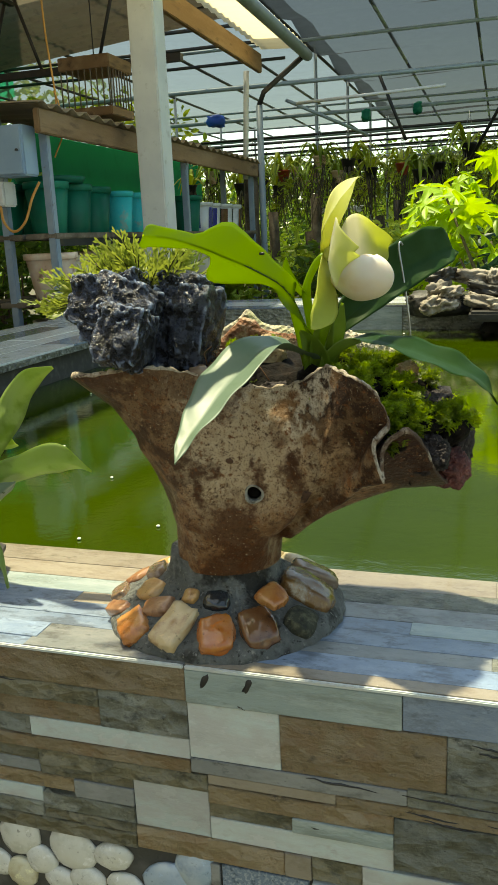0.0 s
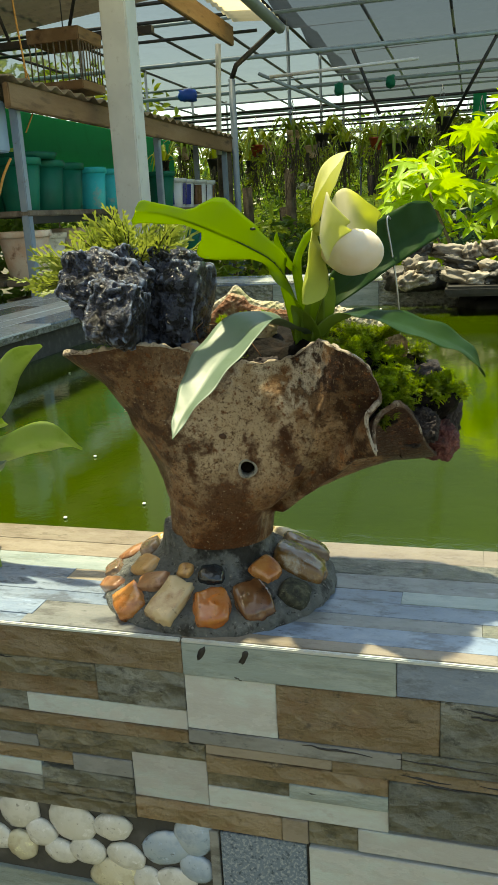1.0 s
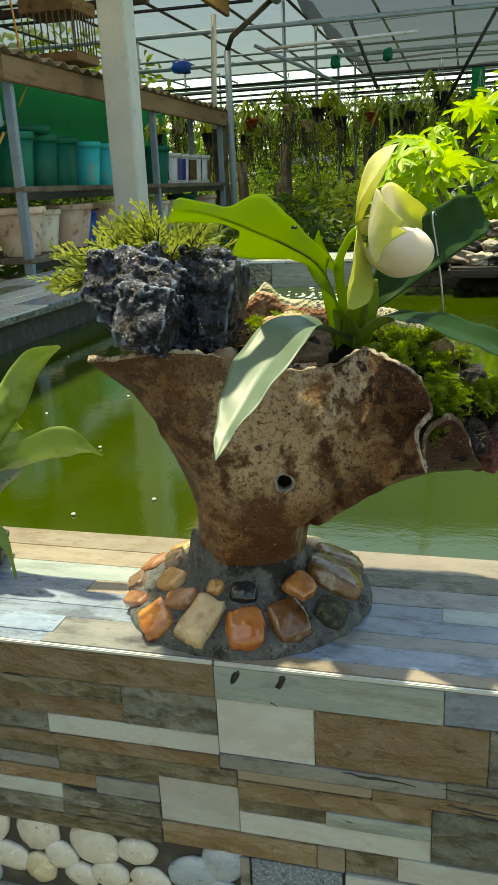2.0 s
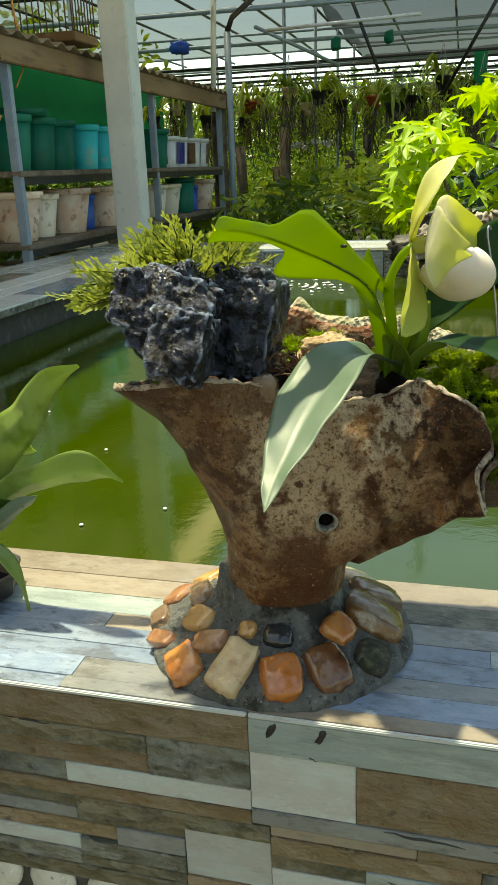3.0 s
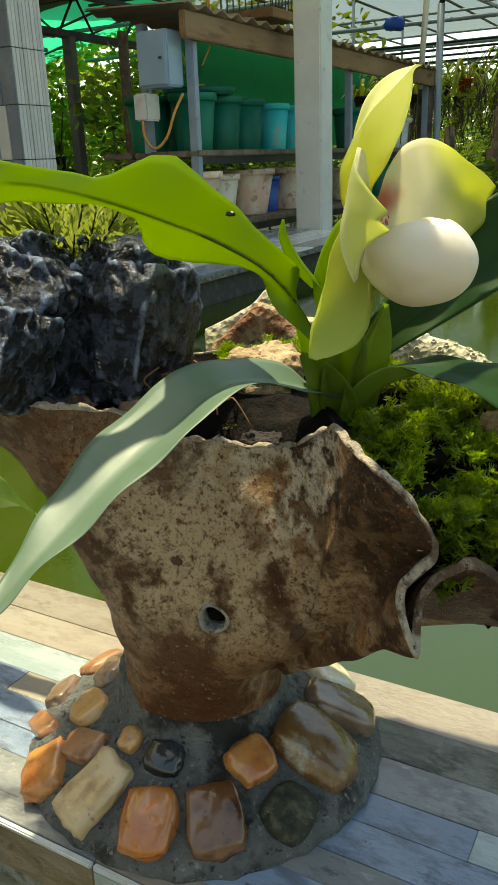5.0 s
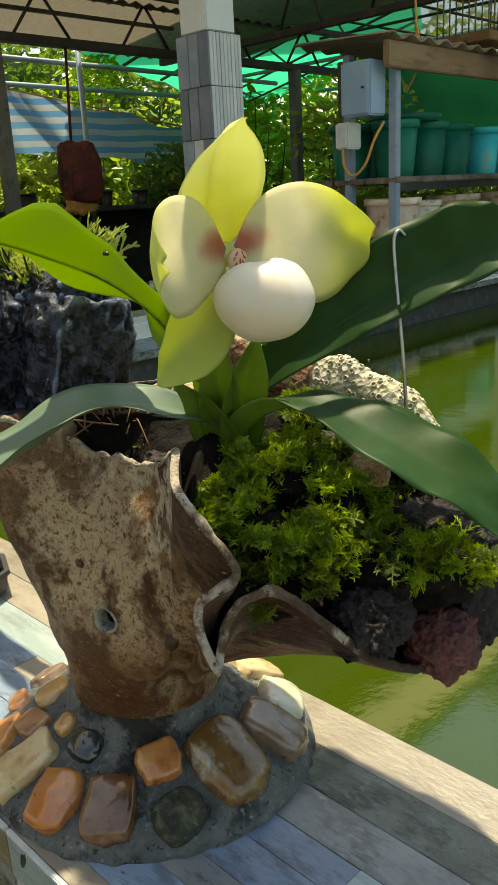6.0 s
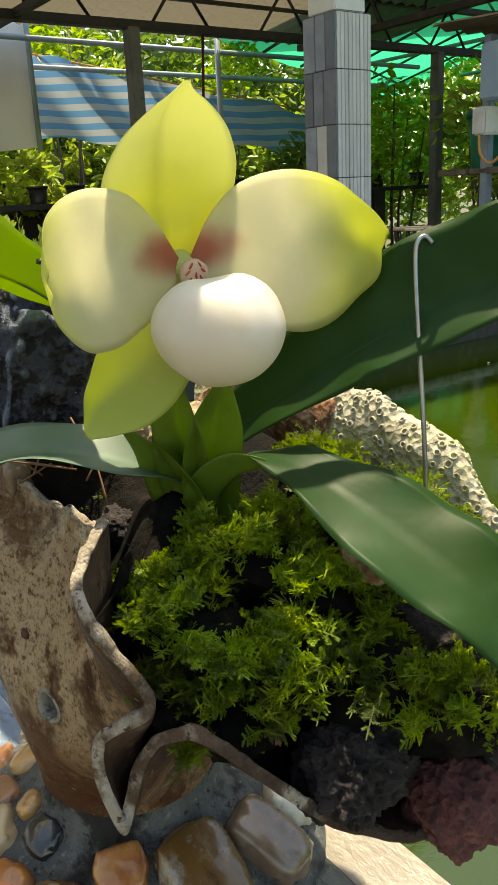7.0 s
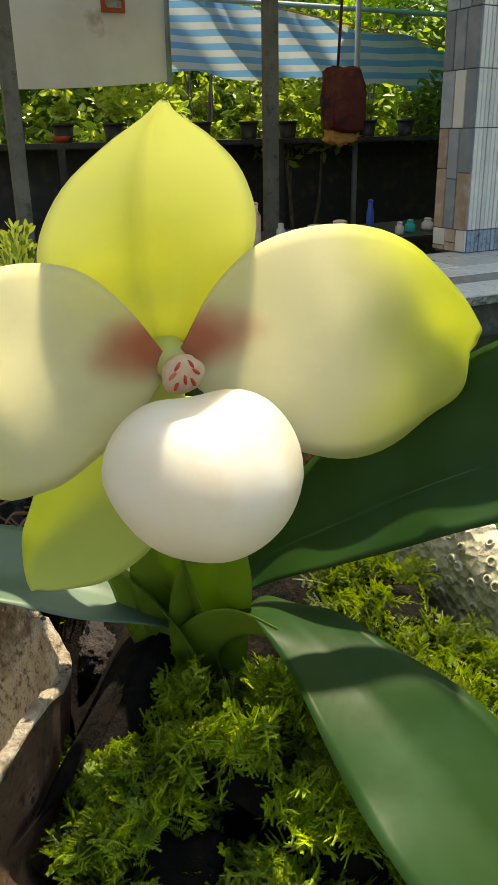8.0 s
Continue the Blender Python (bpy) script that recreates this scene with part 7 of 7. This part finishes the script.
tarp = tagged(part("tarpaulin", bm, TARP), "blue and white striped tarpaulin hung behind the yard", "tarpaulin")
part("edge_rope", tube([(-5.59 + 0.25 * s, 2.70 + 2.55 * s, 1.25 - 0.40 * s) for s in (0, 0.25, 0.5, 0.75, 1)], 0.008, 6), ROPE, tarp, "thin rope along the upper hem")
for s in (0.02, 0.34, 0.66, 0.98):
    part("tie", tube([(-5.59 + 0.25 * s, 2.70 + 2.55 * s, 1.24 - 0.40 * s), (-5.5, 2.70 + 2.55 * s, 1.16)], 0.005, 5), ROPE, tarp)
for z, x in ((1.26, -5.1), (1.36, -5.0), (1.16, -5.5)):
    bar("pipe", "pale blue steel pipe above the tarpaulin", "pipe", (x, 1.6, z), (x, 6.0, z - 0.03), 0.018, STEEL_PALE, group="pipes above the tarpaulin")
bar("pole", "pale blue steel pole by the tarpaulin", "pole", (-5.0, 3.85, FLOOR_Z), (-5.0, 3.85, 1.5), 0.02, STEEL_PALE)
part_bench = thing("bench", "long black plant bench under the shrubs", "bench", (-4.75, 2.8, FLOOR_Z))
part("top", box((-5.1, 0.2, 0.235), (-4.45, 5.6, 0.265), 0.006), STEEL_DARK, part_bench, smooth=False)
part("back", box((-5.15, 0.2, FLOOR_Z), (-5.1, 5.6, 0.235)), STEEL_DARK, part_bench, smooth=False)
for y in (0.3, 1.6, 2.95, 4.3, 5.5):
    part("leg", box((-4.5, y - 0.02, FLOOR_Z), (-4.46, y + 0.02, 0.235)), STEEL_DARK, part_bench, smooth=False)
rng = random.Random(41)
for k in range(17):
    copy_thing(PROTO["black"], pose(-4.62 + rng.uniform(-0.08, 0.06), 0.5 + k * 0.29 + rng.uniform(-0.05, 0.05), 0.266, 0, 0, rng.uniform(0, 360)))
PROTO["black"].matrix_basis = pose(-4.60, 5.45, 0.266)
tagged(part("bowl", lathe([(0.03, 0), (0.055, 0.035), (0.05, 0.035), (0.02, 0.008)], (-4.52, 1.62, 0.266), 20), P_RED), "small orange red bowl on the bench", "bowl")
bag = thing("backpack", "dark red cloth backpack hanging from a beam", "bag", (-3.99, 3.08, 0.63))
part("sack", lump((-3.99, 3.08, 0.46), (0.07, 0.125, 0.175), 8, 0.14, 1.4, 4, 0.55), RED_BAG, bag)
part("pocket", lump((-3.93, 3.08, 0.38), (0.04, 0.10, 0.09), 9, 0.14, 1.4, 4, 0.55), RED_BAG, bag)
part("tail", lump((-3.98, 3.07, 0.29), (0.03, 0.10, 0.06), 10, 0.35, 2.4, 4, 0.4), ROPE, bag, "orange brown straps")
part("strap", tube([(-4.0, 3.05, 0.62), (-4.0, 3.08, 1.14)], 0.008, 6), RED_BAG, bag)
table = thing("low_table", "black low table with bottles and tools on it", "table", (-3.2, 2.6, FLOOR_Z))
part("top", box((-3.55, 1.7, -0.185), (-2.95, 3.6, -0.160), 0.004), STEEL_DARK, table, smooth=False)
for x, y in ((-3.5, 1.75), (-3.0, 1.75), (-3.5, 3.55), (-3.0, 3.55)):
    part("leg", box((x - 0.02, y - 0.02, FLOOR_Z), (x + 0.02, y + 0.02, -0.185)), STEEL_DARK, table, smooth=False)
for i, (x, y, r, h, m, w) in enumerate([(-3.1, 2.06, 0.03, 0.17, TERRA, "slim clay vase"), (-3.15, 2.22, 0.022, 0.07, GLAZE_WHITE, "small white cup"), (-3.08, 2.36, 0.06, 0.06, CREAM_POT, "low cream bowl"), (-3.1, 2.50, 0.05, 0.07, CREAM_POT, "cream box lid"),
                                            (-3.12, 2.68, 0.018, 0.15, P_BLUE, "slim blue bottle"), (-3.05, 2.80, 0.022, 0.05, GLAZE_WHITE, "small white jar"), (-3.1, 2.90, 0.025, 0.05, P_TEAL, "small teal jar"), (-3.12, 3.02, 0.03, 0.05, GLAZE_WHITE, "small white tub"), (-3.1, 3.14, 0.045, 0.09, P_RED, "orange red jug")]):
    t = thing("jar", w + " on the low table", "jar", (x, y, -0.16))
    part("body", lathe([(r * 0.8, -0.16), (r, -0.15), (r, -0.16 + h * 0.7), (r * 0.6, -0.16 + h * 0.85), (r * 0.6, -0.16 + h)], (x, y, 0), 16), m, t)
    part("lid", lathe([(r * 0.66, -0.16 + h), (r * 0.66, -0.155 + h), (r * 0.4, -0.15 + h)], (x, y, 0), 16), m, t)
tub = thing("clay_tub", "round cream clay tub on a block beside the pond", "tub", (-1.78, 2.42, -0.05))
part("body", lathe([(0.085, -0.03), (0.095, 0.05), (0.105, 0.052), (0.105, 0.064), (0.09, 0.064), (0.08, 0.01), (0.001, 0.01)], (-1.78, 2.42, 0), 30), CREAM_POT, tub)
part("block", box((-1.88, 2.32, FLOOR_Z), (-1.68, 2.52, -0.03), 0.006), CORE, tub, smooth=False)
basket = thing("basket", "pink and grey wire basket standing in the clay tub", "basket", (-1.78, 2.42, 0.01))
for k in range(16):
    a = k * math.pi / 8
    part("wire", tube([(-1.78 + 0.05 * math.cos(a), 2.42 + 0.05 * math.sin(a), 0.012), (-1.78 + 0.068 * math.cos(a), 2.42 + 0.068 * math.sin(a), 0.13)], 0.003, 5), STEEL_DARK, basket)
part("rim", tube([(-1.78 + 0.068 * math.cos(k * math.pi / 12), 2.42 + 0.068 * math.sin(k * math.pi / 12), 0.13) for k in range(25)], 0.005, 6), TERRA, basket)
bm = sheet(-5.7, -2.55, 4.15, 9.5, 1.50, 0.02, 24, 0.20)
for v in bm.verts:
    v.co.x -= 0.62 * (v.co.y - 4.15)
tagged(part("green_net", bm, GREEN_NET), "green shade net stretched as a roof", "net")
tagged(part("green_net", box((-3.35, 5.2, 0.40), (-3.33, 9.2, 1.10)), GREEN_NET, smooth=False), "green shade net hung behind the rack", "net")
for k in range(6):
    y = 4.3 + k * 0.9
    bar("rod", "dark steel rod under the green net", "rod", (-5.6 - 0.62 * (y - 4.15), y, 1.48), (-2.6 - 0.62 * (y - 4.15), y, 2.08), 0.014, STEEL_DARK, group="rods under the green net")
for k in range(4):
    x = -5.2 + k * 0.85
    bar("rod", "dark steel rod under the green net", "rod", (x, 4.2, 1.46 + 0.2 * (x + 5.7)), (x - 3.3, 9.5, 1.46 + 0.2 * (x + 5.7)), 0.012, STEEL_DARK, group="rods under the green net")
bar("pole", "grey wooden pole among the shrubs", "pole", (-3.05, 4.35, FLOOR_Z), (-3.05, 4.35, 1.0), 0.03, WOOD_GREY)
# added wall out of view, there for reflections and bounced light
setting("wall_house", box((-9, -4.3, FLOOR_Z), (9, -4.1, 2.6)), GREY_WALL, "plain plastered house wall behind the yard", "wall")

# ---- wall tiles, piece by piece ----
rng = random.Random(77)


def tile(lo, hi, material, parent, bevel=0.0004, label=""):
    return part("tile", box(lo, hi, bevel), material, parent, label, smooth=False)


def facing(x0, x1, z1, z0, material):
    """One stone strip of the front face, a little proud or set back."""
    out = rng.uniform(0.0, 0.0022)
    tile((x0 + 0.00015, FRONT - out, z0 + 0.00015), (x1 - 0.00015, FRONT + 0.0035, z1 - 0.00015), material, wall_south)


# x from, x to, top, bottom, stone
for row in [(-0.138, 0.000, -0.003, -0.027, T_TEAL), (0.000, 0.170, -0.003, -0.027, T_BLUE), (-0.138, -0.076, -0.027, -0.068, T_WHITE), (-0.076, 0.026, -0.027, -0.059, T_BROWN), (-0.076, 0.026, -0.059, -0.068, T_BROWN),
            (0.026, 0.170, -0.027, -0.066, T_GREY), (-0.138, 0.003, -0.068, -0.079, T_LIGHT), (0.003, 0.170, -0.066, -0.079, T_GREY), (-0.127, -0.041, -0.079, -0.087, T_CREAM), (-0.041, 0.170, -0.079, -0.088, T_BROWN),
            (-0.127, -0.005, -0.0875, -0.101, T_BROWN), (-0.005, 0.170, -0.0885, -0.126, T_GREY), (-0.127, -0.070, -0.101, -0.112, T_OLIVE), (-0.070, -0.005, -0.101, -0.112, T_TEAL), (-0.127, -0.005, -0.112, -0.129, T_WHITE),
            (-0.440, -0.138, -0.003, -0.026, T_BROWN), (-0.202, -0.138, -0.026, -0.055, T_GREY), (-0.440, -0.202, -0.026, -0.040, T_OLIVE), (-0.440, -0.202, -0.040, -0.055, T_BROWN), (-0.258, -0.138, -0.055, -0.070, T_WHITE),
            (-0.440, -0.258, -0.055, -0.070, T_GREY), (-0.440, -0.138, -0.070, -0.080, T_BROWN), (-0.254, -0.127, -0.080, -0.093, T_OLIVE), (-0.440, -0.254, -0.080, -0.090, T_OLIVE), (-0.440, -0.254, -0.090, -0.100, T_LIGHT),
            (-0.254, -0.182, -0.093, -0.101, T_OLIVE), (-0.440, -0.228, -0.101, -0.112, T_BROWN), (-0.228, -0.182, -0.101, -0.115, T_LIGHT), (-0.440, -0.254, -0.112, -0.124, T_WHITE), (-0.254, -0.182, -0.115, -0.128, T_GREY),
            (-0.182, -0.127, -0.093, -0.129, T_WHITE), (-0.440, -0.254, -0.124, -0.136, T_GREY), (-0.440, -0.182, -0.136, -0.148, T_OLIVE), (-0.254, -0.182, -0.128, -0.136, T_OLIVE), (-0.182, -0.076, -0.129, -0.147, T_BROWN),
            (-0.076, -0.058, -0.129, -0.147, T_CREAM), (-0.058, -0.025, -0.129, -0.147, T_OLIVE), (-0.025, 0.170, -0.129, -0.147, T_WHITE),
            (-0.121, -0.060, -0.149, -0.215, T_SPECK), (-0.058, 0.170, -0.149, -0.215, T_WHITE), (-0.129, -0.122, -0.149, -0.215, T_LIGHT), (-0.440, -0.129, -0.215, -0.300, T_TEAL), (-0.129, 0.170, -0.215, -0.300, T_LIGHT)]:
    facing(*row)
STONES = [T_BROWN, T_OLIVE, T_GREY, T_TEAL, T_LIGHT, T_WHITE, T_CREAM]
for x0, x1 in ((-1.70, -0.440), (0.170, 1.9)):
    z = -0.003
    while z > -0.30:
        h = rng.choice((0.014, 0.020, 0.030, 0.038))
        x = x0
        while x < x1 - 0.02:
            w = min(rng.uniform(0.14, 0.34), x1 - x)
            facing(x, x + w, z, z - h, rng.choice(STONES))
            x += w
        z -= h
for k in range(9):
    facing(-1.70 + k * 0.4, -1.30 + k * 0.4, -0.302, -0.600, (T_GREY, T_TEAL, T_LIGHT)[k % 3])
# dark fissures where the split stone has flaked
for i, (x0, z0, x1, z1) in enumerate([(0.040, -0.030, 0.068, -0.034), (0.044, -0.035, 0.064, -0.0365), (0.075, -0.032, 0.110, -0.036), (0.002, -0.082, 0.034, -0.085), (0.012, -0.086, 0.045, -0.089), (0.050, -0.083, 0.090, -0.089),
                                      (-0.060, -0.0695, -0.015, -0.0715), (0.000, -0.0705, 0.060, -0.0735), (-0.300, -0.026, -0.250, -0.028), (-0.070, -0.104, -0.040, -0.107), (-0.104, -0.024, -0.098, -0.027)]):
    pts = [(x0 + (x1 - x0) * q, FRONT - 0.0013, z0 + (z1 - z0) * q + 0.0012 * noise.noise(Vector((i * 3.1, q * 6, 1)))) for q in np.linspace(0, 1, 9)]
    part("fissure", tube(pts, [0.0002 + 0.0008 * math.sin(math.pi * q) * (0.5 + abs(noise.noise(Vector((i, q * 9, 4))))) for q in np.linspace(0, 1, 9)], 6), P_BLACK, wall_south, "dark fissure in the split stone")
# pebble band low on the wall
PALE = [pebble_mat("white river pebble", (0.60, 0.60, 0.55), (0.66, 0.66, 0.63), (0.50, 0.50, 0.45), 0.3), pebble_mat("pale blue pebble", (0.30, 0.40, 0.52), (0.42, 0.50, 0.58), (0.24, 0.32, 0.44), 0.3), pebble_mat("pale yellow pebble", (0.56, 0.52, 0.36), (0.62, 0.60, 0.48), (0.46, 0.40, 0.26), 0.3)]
placed = []
for _ in range(6000):
    x, z, a, b = rng.uniform(-0.43, -0.140), rng.uniform(-0.207, -0.157), rng.uniform(0.013, 0.024), rng.uniform(0.011, 0.019)
    if all(((x - p) / (a + c)) ** 2 + ((z - q) / (b + d)) ** 2 > 0.60 for p, q, c, d in placed):
        placed.append((x, z, a, b))
        part("pebble", lump((x, FRONT + 0.002, z), (a, 0.005, b), len(placed), 0.12, 1.2, 3, turn=Matrix.Rotation(rng.uniform(-0.5, 0.5), 3, "Y")), rng.choices(PALE, (8, 2.4, 0.7))[0], wall_south)

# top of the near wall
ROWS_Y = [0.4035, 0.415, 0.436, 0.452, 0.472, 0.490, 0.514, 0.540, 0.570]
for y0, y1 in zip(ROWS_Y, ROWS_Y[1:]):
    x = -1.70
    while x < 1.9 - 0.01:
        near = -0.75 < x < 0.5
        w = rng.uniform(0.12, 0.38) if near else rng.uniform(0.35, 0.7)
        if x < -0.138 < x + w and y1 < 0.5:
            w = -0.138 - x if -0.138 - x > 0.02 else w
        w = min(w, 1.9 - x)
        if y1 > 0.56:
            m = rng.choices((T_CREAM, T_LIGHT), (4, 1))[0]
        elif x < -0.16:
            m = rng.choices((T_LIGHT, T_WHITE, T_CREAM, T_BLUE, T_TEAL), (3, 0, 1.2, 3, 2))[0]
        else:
            # bluer mix towards the east paints the sky's reflection onto the tiles
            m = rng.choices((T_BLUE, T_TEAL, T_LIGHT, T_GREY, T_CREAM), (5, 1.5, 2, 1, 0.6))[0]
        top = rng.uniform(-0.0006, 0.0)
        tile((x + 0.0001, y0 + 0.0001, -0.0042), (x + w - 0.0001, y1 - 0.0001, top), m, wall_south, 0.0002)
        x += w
for x0, x1 in ((-1.70, -0.1385), (-0.1375, 1.9)):
    tile((x0, FRONT - 0.0022, -0.0030), (x1, FRONT + 0.0004, -0.0004), T_WHITE, wall_south, 0.0006, "thin pale glazed edge")
for x in (-0.118, -0.094):
    part("chip", lump((x - 0.003 + (x + 0.1) * 0.2, FRONT - 0.0012, -0.010), (0.0022, 0.0012, 0.006), int(x * 500), 0.4, 1.5, 2, 0.4, turn=Matrix.Rotation(0.4, 3, "Y")), P_BLACK, wall_south, "dark chip in the tile")

# tops of the far walls
x = LEFT_OUT
while x < LEFT_IN - 0.005:
    w = min(rng.uniform(0.05, 0.12), LEFT_IN - x)
    if LEFT_IN - x - w < 0.03:
        w = LEFT_IN - x
    y = INNER + 0.001
    while y < BACK_OUT - 0.01:
        ln = min(rng.uniform(0.25, 0.6), BACK_OUT - y)
        tile((x + 0.001, y + 0.001, -0.006), (x + w - 0.001, y + ln - 0.001, rng.uniform(-0.001, 0)), rng.choices((T_BLUE, T_LIGHT, T_TEAL, T_LIT), (1, 1, 0.5, 6))[0], wall_west, 0.001)
        y += ln
    x += w
y = BACK_IN
while y < BACK_OUT - 0.005:
    w = min(rng.uniform(0.06, 0.12), BACK_OUT - y)
    if BACK_OUT - y - w < 0.03:
        w = BACK_OUT - y
    x = LEFT_IN + 0.001
    while x < 1.9 - 0.01:
        ln = min(rng.uniform(0.25, 0.6), 1.9 - x)
        tile((x + 0.001, y + 0.001, -0.006), (x + ln - 0.001, y + w - 0.001, rng.uniform(-0.001, 0)), rng.choices((T_LIGHT, T_LIT, T_BLUE), (1, 6, 1))[0], wall_north, 0.001)
        x += ln
    y += w
x = LEFT_IN - 0.03
while x < 1.7:
    ln = min(rng.uniform(0.2, 0.45), 1.7 - x)
    tile((x + 0.001, BACK_IN - 0.001, -0.14), (x + ln - 0.001, BACK_IN + 0.0055, -0.0065), rng.choice((T_GREY, T_BLUE, T_TEAL)), wall_north, 0.001)
    x += ln
tile((LEFT_IN - 0.008, INNER + 0.002, -0.022), (LEFT_IN - 0.001, BACK_IN - 0.002, -0.0062), T_GREY, wall_west, 0.001, "thin tile lip over the water")
